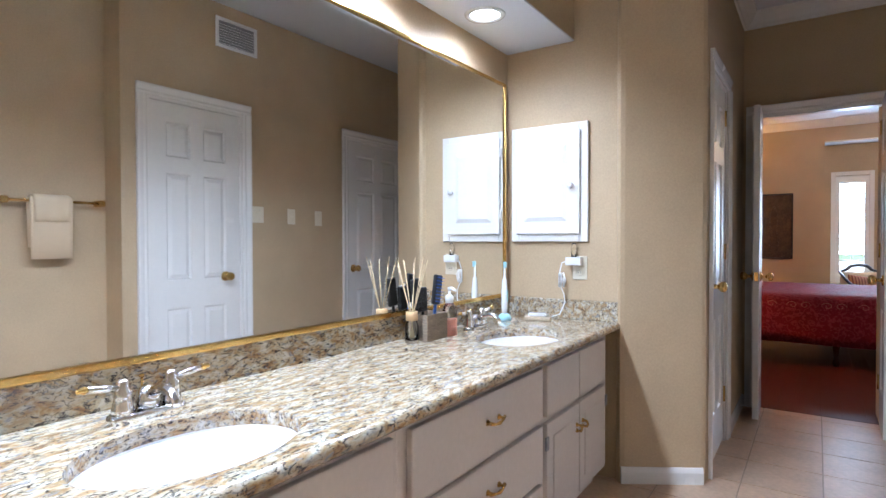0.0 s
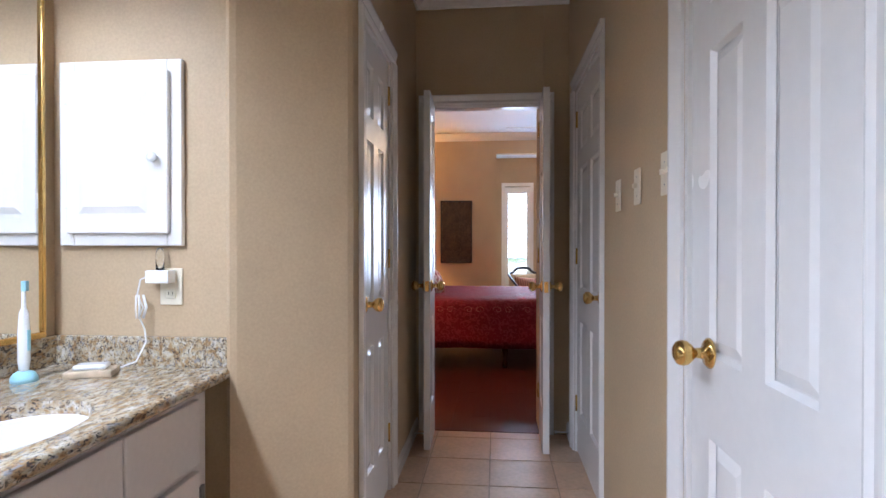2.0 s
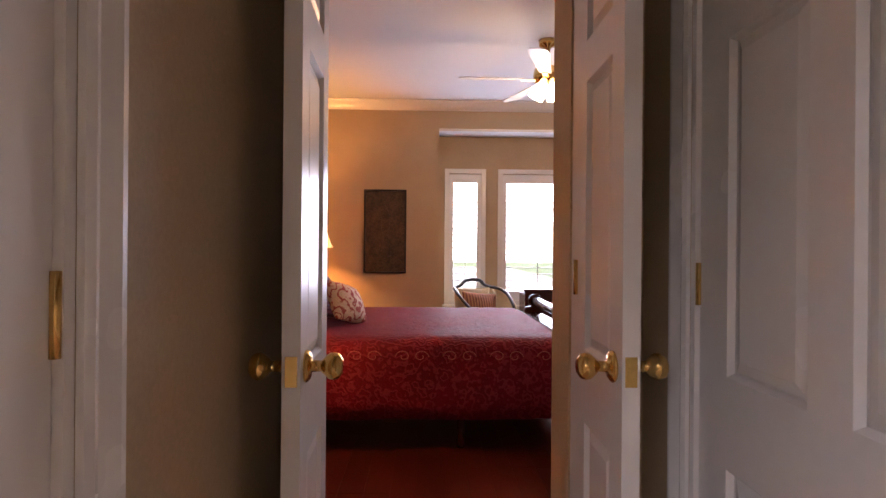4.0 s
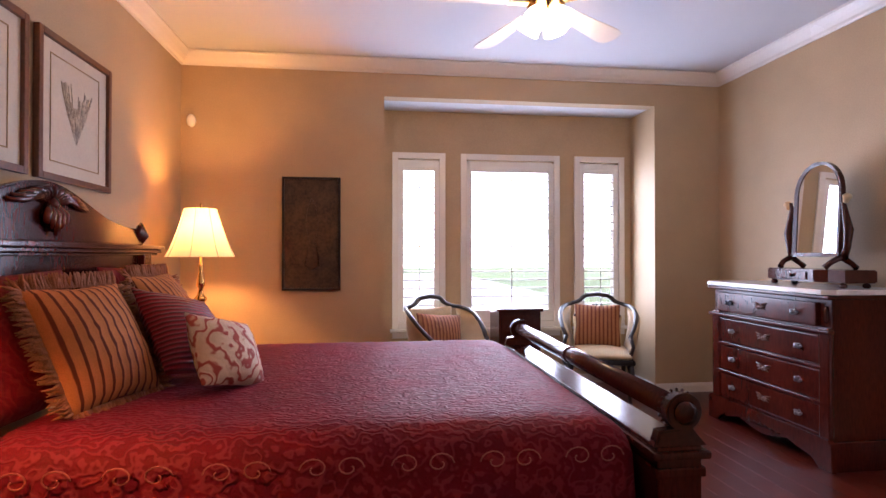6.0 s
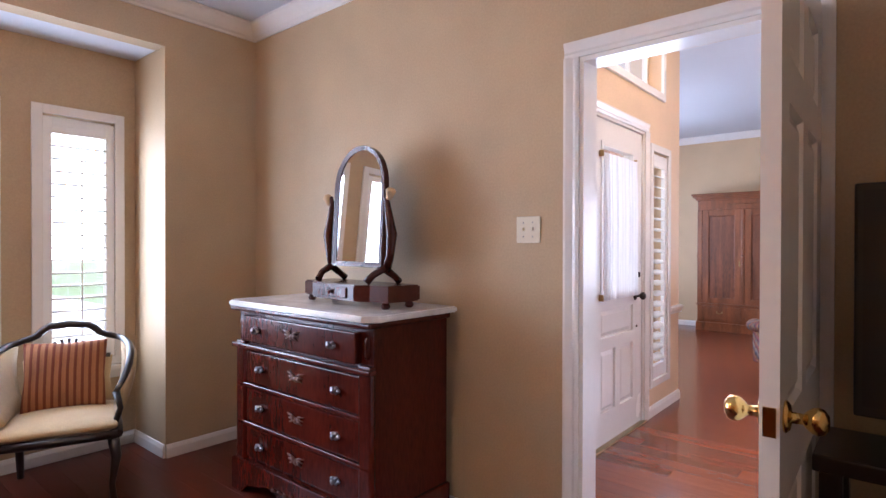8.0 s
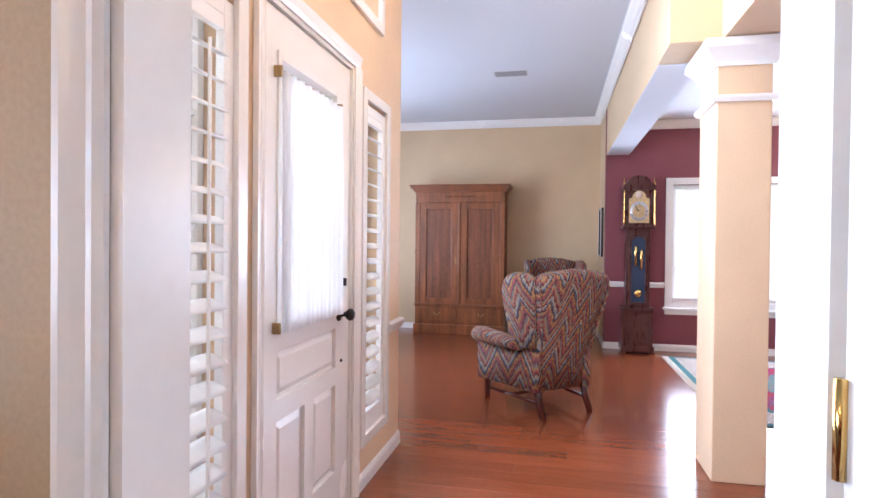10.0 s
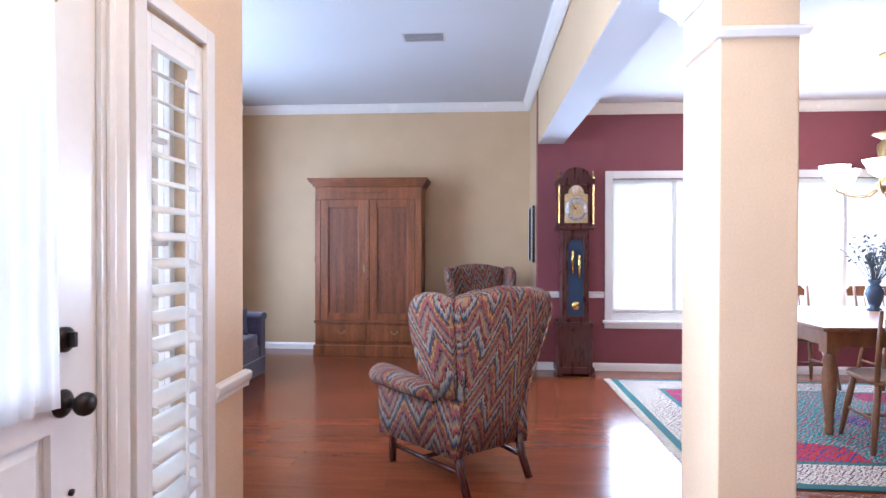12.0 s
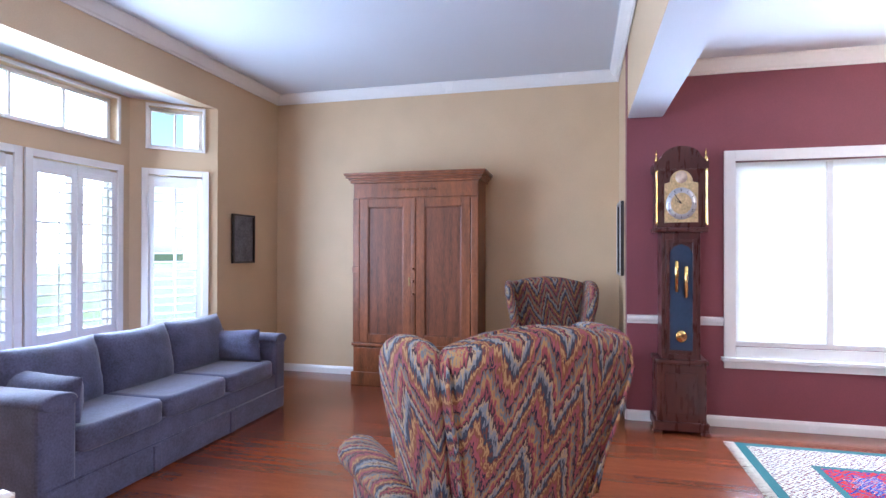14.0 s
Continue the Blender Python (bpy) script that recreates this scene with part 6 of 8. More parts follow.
    part("stretcher", bm, DARKWOOD, c)
    return c


wc = wing_chair("high wing chair in multicoloured flame stitch seen from behind", pose(7.43, 7.22, 0, 0, 0, 130))
copy_thing(wc, pose(10.05, 7.06, 0, 0, 0, -78))["label"] = "high wing chair in flame stitch standing in the far corner"

# ---- sofa ----
BLUE = mat("slate_blue_velvet", (0.072, 0.072, 0.130), 0.85, var=0.42, scale=9, fine=90, bump=0.5, sheen=0.35)
so = thing("sofa", "slate blue velvet three-seat sofa with loose cushions and skirt", "sofa", pose(8.56, 9.66, 0))
bm = bmesh.new()
bbox(bm, (-1.05, -0.38, 0.03), (1.05, 0.36, 0.30), 0.02, 3)
part("base", bm, BLUE, so)
bm = bmesh.new()
bbox(bm, (-1.06, -0.395, 0.012), (1.06, -0.375, 0.17), 0.006)
for x in (-0.36, 0.36):
    bbox(bm, (x - 0.03, -0.405, 0.012), (x + 0.03, -0.385, 0.165), 0.006)
part("skirt", bm, BLUE, so, "pleated blue skirt")
bm = bmesh.new()
tube(bm, [(-1.06, -0.39, 0.175), (1.06, -0.39, 0.175)], 0.006, 6)
part("piping", bm, BLUE, so)
bm = bmesh.new()
bbox(bm, (-1.05, 0.16, 0.28), (1.05, 0.36, 0.66), 0.05, 4)
part("back", bm, BLUE, so)
for s in (-1, 1):
    bm = bmesh.new()
    bbox(bm, (1.09 * s, -0.39, 0.02) if s < 0 else (0.94, -0.39, 0.02), (-0.88, 0.36, 0.60) if s < 0 else (1.09, 0.36, 0.60), 0.035, 4)
    rows = []
    for y in (-0.40, -0.385, 0.35):
        r = 0.075 if y < -0.39 else 0.088
        rows.append([((1.015 if s > 0 else -0.985) + (r if s > 0 else r * 1.22) * math.cos(2 * math.pi * k / 16), y, 0.58 + 0.5 * r * math.sin(2 * math.pi * k / 16)) for k in range(16)])
    loft(bm, rows)
    part("arm", bm, BLUE, so)
    bm = bmesh.new()
    join(bm, cushion_mesh(0.50, 0.26, 0.17, 14, 0.4), pose(0.84 if s > 0 else -0.79, -0.06, 0.535, 0, s * 3, 90))
    part("arm_pillow", bm, BLUE, so, "loose blue arm pillow")
for k in range(3):
    x = -0.575 + 0.603 * k
    bm = bmesh.new()
    loft(bm, [loop(x, -0.10, 0.30 * g, 0.295 * g, z, 28, 9) for z, g in ((0.29, 0.98), (0.30, 1.0), (0.395, 1.0), (0.413, 0.975), (0.418, 0.90))])
    part("seat_cushion", bm, BLUE, so)
    bm = bmesh.new()
    join(bm, cushion_mesh(0.62, 0.42, 0.24, 16, 0.4), pose(x, 0.13, 0.575, -12))
    part("back_cushion", bm, BLUE, so)

# ---- wardrobe ----
ar = thing("wardrobe", "waxed pine double-door wardrobe with a moulded cornice", "wardrobe", pose(10.49, 8.39, 0, 0, 0, -90))
AW, AD = 0.625, 0.38
PINE_PANEL = mat("dark_waxed_panel", (0.145, 0.045, 0.017), 0.45, var=0.55, scale=3, fine=30, stretch=(6, 6, 0.5), bump=0.05)
bm = bmesh.new()
bbox(bm, (-AW, 0, 0.10), (AW, AD, 1.98), 0.004)
part("body", bm, PINE, ar)
bm = bmesh.new()
bbox(bm, (-AW - 0.02, -0.02, 0), (AW + 0.02, AD, 0.13), 0.008)
part("plinth", bm, PINE, ar)
bm = bmesh.new()
for z0, z1, d in ((1.975, 2.0, 0.025), (2.0, 2.02, 0.04), (2.02, 2.045, 0.06), (2.045, 2.07, 0.075)):
    bbox(bm, (-AW - d, -d, z0), (AW + d, AD, z1), 0.006)
part("cornice", bm, PINE, ar)
bm = bmesh.new()
bbox(bm, (-AW + 0.01, -0.012, 1.83), (AW - 0.01, 0.004, 1.97), 0.004)
part("frieze", bm, PINE, ar)
bm = bmesh.new()
for k in range(-2, 3):
    for s in (-1, 1):
        tube(bm, [(0.09 * k, -0.012, 1.90), (0.09 * k + s * 0.025, -0.02, 1.915), (0.09 * k + s * 0.04, -0.012, 1.89)], [0.004, 0.008, 0.003], 6)
part("carving", bm, OAK, ar)
for s in (-1, 1):
    x0, x1 = (0.022, AW - 0.075) if s > 0 else (-AW + 0.075, -0.022)
    bm = bmesh.new()
    rect_frame(bm, x0, x1, 0.42, 1.82, 0.085, -0.022, 0.002, 0.004)
    d = part("door", bm, PINE, ar)
    bm = bmesh.new()
    box(bm, (x0 + 0.08, -0.006, 0.50), (x1 - 0.08, 0.001, 1.74))
    rect_frame(bm, x0 + 0.08, x1 - 0.08, 0.50, 1.74, 0.016, -0.016, -0.004, 0.006)
    part("door_panel", bm, PINE_PANEL, d)
    bm = bmesh.new()
    bbox(bm, (s * (AW - 0.035) - 0.035, -0.018, 0.42), (s * (AW - 0.035) + 0.035, 0.004, 1.82), 0.008)
    bbox(bm, (s * (AW - 0.035) - 0.038, -0.026, 1.10), (s * (AW - 0.035) + 0.038, 0.0, 1.16), 0.006)
    part("pilaster", bm, PINE, ar)
    bm = bmesh.new()
    bbox(bm, (s * 0.31 - 0.28, -0.016, 0.17), (s * 0.31 + 0.28, 0.004, 0.37), 0.006)
    d = part("drawer", bm, PINE, ar)
    pull(d, pose(s * 0.31, -0.016, 0.28))
bm = bmesh.new()
bbox(bm, (-0.022, -0.03, 0.42), (0.022, 0.002, 1.82), 0.008)
for z in (0.9, 1.02, 1.14):
    lathe(bm, [(0, 0), (0.012, 0.006), (0, 0.02)], pose(0, -0.03, z, 90), 10)
part("centre_stile", bm, PINE, ar)
bm = bmesh.new()
bbox(bm, (-0.052, -0.026, 0.98), (-0.034, -0.022, 1.06), 0.003)
part("escutcheon", bm, OLDBRASS, ar)
bm = bmesh.new()
bbox(bm, (-AW - 0.012, -0.026, 0.385), (AW + 0.012, 0.004, 0.415), 0.008)
part("waist_moulding", bm, PINE, ar)

# ---- longcase clock ----
CLOCKWOOD = mat("reddish_mahogany", (0.062, 0.018, 0.014), 0.28, var=0.3, scale=6, fine=50, stretch=(5, 5, 1), coat=0.3)
CLOCKGLASS = mat("dark_blue_door_glass", (0.035, 0.06, 0.10), 0.08, var=0.1)
ck = thing("grandfather_clock", "dark mahogany grandfather clock with a brass dial", "clock", pose(9.70, 6.145, 0, 0, 0, -90) @ Matrix.Diagonal((0.9, 1, 1, 1)))
bm = bmesh.new()
bbox(bm, (-0.185, 0.0, 0.06), (0.185, 0.25, 0.50), 0.006)
bbox(bm, (-0.205, -0.02, 0.025), (0.205, 0.26, 0.09), 0.01)
bbox(bm, (-0.20, -0.015, 0.50), (0.20, 0.255, 0.535), 0.012)
part("base", bm, CLOCKWOOD, ck)
bm = bmesh.new()
bbox(bm, (-0.12, -0.008, 0.15), (0.12, 0.002, 0.44), 0.006)
part("base_panel", bm, CLOCKWOOD, ck)
for x in (-0.18, 0.18):
    bm = bmesh.new()
    bbox(bm, (x - 0.035, -0.025, 0), (x + 0.035, 0.03, 0.03), 0.01)
    part("foot", bm, CLOCKWOOD, ck)
bm = bmesh.new()
bbox(bm, (-0.145, 0.02, 0.53), (0.145, 0.23, 1.45), 0.006)
part("trunk", bm, CLOCKWOOD, ck)
bm = bmesh.new()
rect_frame(bm, -0.115, 0.115, 0.57, 1.40, 0.03, 0.005, 0.022, 0.004)
d = part("trunk_door", bm, CLOCKWOOD, ck)
bm = bmesh.new()
extrude(bm, [(-0.085, 0.60), (0.085, 0.60), (0.085, 1.30), (0.055, 1.345), (0, 1.365), (-0.055, 1.345), (-0.085, 1.30)], 0.004, pose(0, 0.012, 0))
part("door_glass", bm, CLOCKGLASS, d, "dark glass of the clock door")
for x, z0, z1 in ((-0.035, 1.02, 1.24), (0.035, 0.98, 1.20)):
    bm = bmesh.new()
    lathe(bm, [(0, 0), (0.015, 0), (0.015, z1 - z0), (0, z1 - z0 + 0.01)], pose(x, 0.002, z0), 14)
    part("weight", bm, BRASS, ck, "brass cylinder weight")
bm = bmesh.new()
lathe(bm, [(0, 0), (0.045, 0), (0.04, 0.008), (0, 0.012)], pose(0, 0.010, 0.70, 90), 20)
part("pendulum_bob", bm, BRASS, ck)
bm = bmesh.new()
bbox(bm, (-0.20, -0.01, 1.45), (0.20, 0.25, 1.485), 0.012)
bbox(bm, (-0.18, 0.01, 1.485), (0.18, 0.25, 1.95), 0.006)
part("hood", bm, CLOCKWOOD, ck)
bm = bmesh.new()
o = [(-0.20, 1.90), (0.20, 1.90), (0.205, 1.95), (0.17, 1.97)] + [(0.15 * math.cos(math.pi * i / 14), 1.975 + 0.095 * math.sin(math.pi * i / 14)) for i in range(1, 14)] + [(-0.17, 1.97), (-0.205, 1.95)]
extrude(bm, o, 0.24, pose(0, -0.005, 0), 0.006)
part("pediment", bm, CLOCKWOOD, ck, "arched pediment")
bm = bmesh.new()
dial = [(-0.125, 1.52), (0.125, 1.52), (0.125, 1.80)] + [(0.085 * math.cos(math.pi * i / 12), 1.81 + 0.085 * math.sin(math.pi * i / 12)) for i in range(13)] + [(-0.125, 1.80)]
extrude(bm, dial, 0.006, pose(0, 0.002, 0))
part("dial", bm, mat("brass_dial", (0.62, 0.48, 0.26), 0.35, 0.5, var=0.25, scale=30), ck, "arched brass dial")
bm = bmesh.new()
lathe(bm, [(0.078, 0), (0.115, 0), (0.115, 0.002), (0.078, 0.002)], pose(0, 0.001, 1.655, 90), 40)
part("chapter_ring", bm, mat("silvered_ring", (0.50, 0.50, 0.52), 0.4, 0.6, var=0.1), ck)
numerals = ("XII", "I", "II", "III", "IIII", "V", "VI", "VII", "VIII", "IX", "X", "XI")
bm = bmesh.new()
for i in range(12):
    a = math.radians(90 - 30 * i)
    for k in range(len(numerals[i])):
        aa = a + 0.05 * (k - (len(numerals[i]) - 1) / 2)
        tube(bm, [(0.088 * math.cos(aa), -0.002, 1.655 + 0.088 * math.sin(aa)), (0.107 * math.cos(aa), -0.002, 1.655 + 0.107 * math.sin(aa))], 0.0014, 4)
part("numerals", bm, BLACK, ck)
for a, l in ((152, 0.055), (128, 0.088)):
    bm = bmesh.new()
    r = math.radians(a)
    tube(bm, [(0, -0.004, 1.655), (l * math.cos(r), -0.004, 1.655 + l * math.sin(r))], [0.004, 0.002], 5)
    part("hand", bm, BLACK, ck)
bm = bmesh.new()
lathe(bm, [(0, 0), (0.045, 0), (0.045, 0.002), (0, 0.003)], pose(0, 0.001, 1.845, 90), 24)
part("moon_disc", bm, mat("painted_moon_disc", (0.55, 0.42, 0.32), 0.5, var=0.2), ck)
for x in (-0.185, 0.185):
    bm = bmesh.new()
    lathe(bm, [(0, 0), (0.012, 0), (0.009, 0.02), (0.007, 0.20), (0.009, 0.38), (0.012, 0.40), (0, 0.40)], pose(x, -0.002, 1.50), 12)
    part("hood_column", bm, BRASS, ck)
    bm = bmesh.new()
    lathe(bm, [(0, 0), (0.014, 0.01), (0.012, 0.03), (0.004, 0.045), (0.008, 0.06), (0, 0.10)], pose(x, 0.02, 1.955), 12)
    part("finial", bm, BRASS, ck, "brass spire finial")

# ---- living room pictures and vent ----
p = framed("small_picture", "small dark picture on the living room wall", pose(10.25, 10.098, 1.43), 0.36, 0.48, 0.02, BLACKWOOD, mat("dim_landscape", (0.10, 0.10, 0.12), 0.5, var=0.6, scale=9), None)
p = framed("framed_picture", "framed picture with a white edge on the return wall", pose(10.42, 6.497, 1.42, 0, 0, 180), 0.42, 0.62, 0.02, BLACKWOOD, mat("grey_engraving", (0.16, 0.16, 0.17), 0.5, var=0.6, scale=14), None)
bm = bmesh.new()
rect_frame(bm, -0.21, 0.21, -0.31, 0.31, 0.012, -0.036, -0.030, 0.002)
part("frame_edge", bm, WHITE, p)


def vent(m, w, h, material):
    v = thing("air_vent", "louvred metal air vent", "vent", m)
    bm = bmesh.new()
    rect_frame(bm, -w / 2, w / 2, -h / 2, h / 2, 0.022, -0.010, 0, 0.003)
    part("frame", bm, material, v)
    n = int((h - 0.04) / 0.018)
    first = None
    for i in range(n):
        c = pose(0, -0.004, -h / 2 + 0.03 + i * 0.018, 35)
        if first is None:
            bm = bmesh.new()
            box(bm, (-w / 2 + 0.022, -0.006, -0.001), (w / 2 - 0.022, 0.006, 0.001))
            first = part("slat", bm, material, v, m=c)
        else:
            twin(first, v, c)
    # Grey sheet that paints the shade seen behind the slats.
    bm = bmesh.new()
    box(bm, (-w / 2 + 0.02, -0.001, -h / 2 + 0.02), (w / 2 - 0.02, 0.0, h / 2 - 0.02))
    part("backing", bm, mat("vent_shadow_grey", (0.20, 0.20, 0.21), 0.7, var=0.1), v)
    return v


GREYVENT = mat("grey_vent_metal", (0.55, 0.53, 0.52), 0.5, var=0.05)
vent(pose(8.74, 7.56, LIV_H - 0.001, -90, 0, 90), 0.36, 0.20, GREYVENT)

# ---- rug ----
def rug_material(name, ground, motif, motif2, scale):
    m = mat(name, ground, 0.95, var=0.12, scale=20, fine=400, bump=0.4, spec=0.1)
    nt, b = shader(m)
    base = b.inputs["Base Color"].links[0].from_socket
    tc = nt.nodes.new("ShaderNodeTexCoord")
    for sc, col, lo in ((scale, motif, 0.54), (scale * 1.7, motif2, 0.62)):
        v = nt.nodes.new("ShaderNodeTexVoronoi")
        v.distance, v.feature = "MANHATTAN", "SMOOTH_F1"
        v.inputs["Scale"].default_value, v.inputs["Randomness"].default_value = sc, 0.45
        v.inputs["Smoothness"].default_value = 0.2
        nt.links.new(tc.outputs["Object"], v.inputs["Vector"])
        sin = nt.nodes.new("ShaderNodeMath")
        sin.operation = "PINGPONG"
        sin.inputs[1].default_value = 0.22
        nt.links.new(v.outputs["Distance"], sin.inputs[0])
        gt = nt.nodes.new("ShaderNodeMath")
        gt.operation = "GREATER_THAN"
        gt.inputs[1].default_value = lo * 0.30
        nt.links.new(sin.outputs[0], gt.inputs[0])
        mix = nt.nodes.new("ShaderNodeMix")
        mix.data_type = "RGBA"
        mix.inputs["B"].default_value = (*col, 1)
        nt.links.new(gt.outputs[0], mix.inputs["Factor"])
        nt.links.new(base, mix.inputs["A"])
        base = mix.outputs["Result"]
    nt.links.new(base, b.inputs["Base Color"])
    return m


TEAL = mat("teal_rug_wool", (0.015, 0.10, 0.10), 0.95, var=0.25, fine=300, bump=0.3)
RUGCREAM = rug_material("cream_rug_border", (0.56, 0.50, 0.40), (0.16, 0.03, 0.035), (0.03, 0.04, 0.12), 13)
RUGRED = rug_material("red_rug_field", (0.42, 0.016, 0.022), (0.018, 0.03, 0.18), (0.03, 0.13, 0.15), 8.5)
RUGTEAL = rug_material("teal_rug_field", (0.025, 0.17, 0.17), (0.34, 0.03, 0.04), (0.50, 0.45, 0.36), 8)
RUGBLUE = rug_material("blue_rug_medallion", (0.025, 0.04, 0.20), (0.40, 0.06, 0.06), (0.5, 0.45, 0.35), 11)
rug = thing("rug", "oriental wool rug in cream red teal and blue with fringed ends", "rug", pose(8.42, 4.33, 0.001))
RW, RL = 1.18, 1.50
for k, (inset, material, name) in enumerate(((0, TEAL, "edge_band"), (0.06, RUGCREAM, "border"), (0.34, TEAL, "guard_band"), (0.38, RUGRED, "field"))):
    bm = bmesh.new()
    bbox(bm, (-RW + inset, -RL + inset, 0), (RW - inset, RL - inset, 0.007 + 0.0012 * k), 0.002)
    part(name, bm, material, rug)
for s in (-1, 1):
    bm = bmesh.new()
    extrude(bm, [(-0.80, s * 0.42), (-0.55, s * 0.42), (-0.46, s * 0.74), (-0.32, s * 0.74), (-0.14, s * 1.04), (0.14, s * 1.04), (0.32, s * 0.74), (0.46, s * 0.74), (0.55, s * 0.42), (0.80, s * 0.42), (0.80, 0), (-0.80, 0)], 0.012, pose(0, 0, 0.0125, -90))
    part("medallion", bm, RUGTEAL, rug)
for x, y in ((-0.58, 0.93), (0.58, 0.93), (-0.58, -0.93), (0.58, -0.93), (0, 0)):
    bm = bmesh.new()
    extrude(bm, [(0.16 * math.cos(a) * (1 if i % 2 else 0.6), 0.16 * math.sin(a) * (1 if i % 2 else 0.6)) for i, a in enumerate(2 * math.pi * j / 16 for j in range(16))], 0.013, pose(x, y, 0.0137, -90))
    part("motif", bm, RUGBLUE, rug)
for s in (-1, 1):
    bm = bmesh.new()
    rng = random.Random(9)
    for k in range(190):
        x = -RW + 2 * RW * k / 189
        tube(bm, [(x, s * RL, 0.005), (x + rng.uniform(-.008, .008), s * (RL + 0.03), 0.004), (x + rng.uniform(-.015, .015), s * (RL + 0.065), 0.003)], [0.004, 0.004, 0.002], 4)
    f = part("fringe", bm, mat("cream_fringe", (0.62, 0.55, 0.45), 0.95, var=0.15), rug)
    f["kind"] = "stuff"

# ---- dining table, chairs, vase, chandelier ----
dt = thing("dining_table", "brown wooden dining table with turned legs on the rug", "table", pose(8.68, 3.80, 0.012))
bm = bmesh.new()
bbox(bm, (-0.66, -1.0, 0.715), (0.66, 1.0, 0.745), 0.008)
part("tabletop", bm, OAK, dt)
for a, b in (((-0.58, -0.92, 0.60), (-0.555, 0.92, 0.715)), ((0.555, -0.92, 0.60), (0.58, 0.92, 0.715)), ((-0.555, -0.92, 0.60), (0.555, -0.895, 0.715)), ((-0.555, 0.895, 0.60), (0.555, 0.92, 0.715))):
    bm = bmesh.new()
    bbox(bm, a, b, 0.003)
    part("apron", bm, OAK, dt)
for x in (-0.57, 0.57):
    for y in (-0.91, 0.91):
        bm = bmesh.new()
        bbox(bm, (x - 0.045, y - 0.045, 0.56), (x + 0.045, y + 0.045, 0.714), 0.004)
        lathe(bm, [(0, 0), (0.022, 0), (0.032, 0.03), (0.024, 0.06), (0.034, 0.10), (0.028, 0.13), (0.044, 0.30), (0.046, 0.42), (0.034, 0.48), (0.044, 0.50), (0.036, 0.53), (0.045, 0.56), (0, 0.56)], pose(x, y, 0), 16)
        part("leg", bm, OAK, dt)


def dining_chair(m):
    c = thing("dining_chair", "brown wooden spindle-back dining chair at the table", "chair", m, "chairs round the table")
    bm = bmesh.new()
    loft(bm, [loop(0, 0, 0.215 * g, 0.205 * g, z, 20, 4) for z, g in ((0.425, 0.93), (0.435, 1.0), (0.455, 1.0), (0.462, 0.95))])
    part("seat", bm, OAK, c)
    for x in (-1, 1):
        for y in (-1, 1):
            bm = bmesh.new()
            tube(bm, [(x * 0.15, y * 0.14, 0.43), (x * 0.175, y * 0.165, 0.25), (x * 0.205, y * 0.20, 0.0)], [0.018, 0.021, 0.013], 10)
            part("leg", bm, OAK, c)
        bm = bmesh.new()
        tube(bm, [(x * 0.175, -0.165, 0.2), (x * 0.175, 0.165, 0.2)], 0.011, 8)
        part("stretcher", bm, OAK, c)
        bm = bmesh.new()
        tube(bm, [(x * 0.175, 0.175, 0.45), (x * 0.19, 0.22, 0.68), (x * 0.195, 0.26, 0.90)], [0.016, 0.014, 0.011], 8)
        part("back_post", bm, OAK, c)
    bm = bmesh.new()
    tube(bm, [(-0.175, 0.0, 0.2), (0.175, 0.0, 0.2)], 0.011, 8)
    part("stretcher", bm, OAK, c)
    for x in (-0.11, -0.055, 0, 0.055, 0.11):
        bm = bmesh.new()
        tube(bm, [(x * 0.9, 0.18, 0.45), (x, 0.25, 0.82)], 0.007, 6)
        part("spindle", bm, OAK, c)
    bm = bmesh.new()
    extrude(bm, [(-0.215, 0.80), (0.215, 0.80), (0.22, 0.86), (0.18, 0.90), (-0.18, 0.90), (-0.22, 0.86)], 0.018, pose(0, 0.245, 0.0, -6) , 0.004)
    part("crest_rail", bm, OAK, c)
    return c


dc = dining_chair(pose(7.90, 4.45, 0.012, 0, 0, 82))
for x, y, a in ((7.85, 3.60, 95), (9.50, 4.10, -88), (9.50, 3.30, -94)):
    copy_thing(dc, pose(x, y, 0.012, 0, 0, a))
va = thing("vase", "dark vase of dried branches on the dining table", "vase", pose(9.02, 3.80, 0.757))
bm = bmesh.new()
lathe(bm, [(0, 0), (0.055, 0), (0.06, 0.01), (0.035, 0.03), (0.05, 0.07), (0.07, 0.14), (0.055, 0.20), (0.035, 0.22), (0.055, 0.26), (0.045, 0.26), (0.028, 0.22), (0, 0.2)])
part("vessel", bm, mat("dark_blue_glaze", (0.03, 0.05, 0.09), 0.25, var=0.2), va)
bm = bmesh.new()
rng = random.Random(12)
for k in range(34):
    a, l = rng.uniform(0, 6.28), rng.uniform(0.2, 0.42)
    sp = rng.uniform(0.1, 0.75)
    tip = Vector((math.cos(a) * l * sp, math.sin(a) * l * sp, 0.24 + l * (1.1 - 0.5 * sp)))
    tube(bm, [(0, 0, 0.2), tip * 0.55 + Vector((0, 0, 0.10)), tip], [0.003, 0.0025, 0.0015], 4)
    for j in range(5):
        q = tip.lerp(Vector((0, 0, 0.2)), 0.10 * j) + Vector((rng.uniform(-.02, .02), rng.uniform(-.02, .02), rng.uniform(-.01, .02)))
        d = Vector((rng.gauss(0, 1), rng.gauss(0, 1), rng.gauss(0, 1))).normalized() * 0.022
        e = d.orthogonal().normalized() * 0.010
        bm.faces.new([bm.verts.new(q + w) for w in (d, e, -d, -e)])
part("spray", bm, mat("dried_leaves", (0.05, 0.06, 0.075), 0.8, var=0.3), va, "dried leafy branches")
ch = thing("chandelier", "brass chandelier with lit frosted glass cups over the table", "chandelier", pose(8.56, 4.02, 0))
bm = bmesh.new()
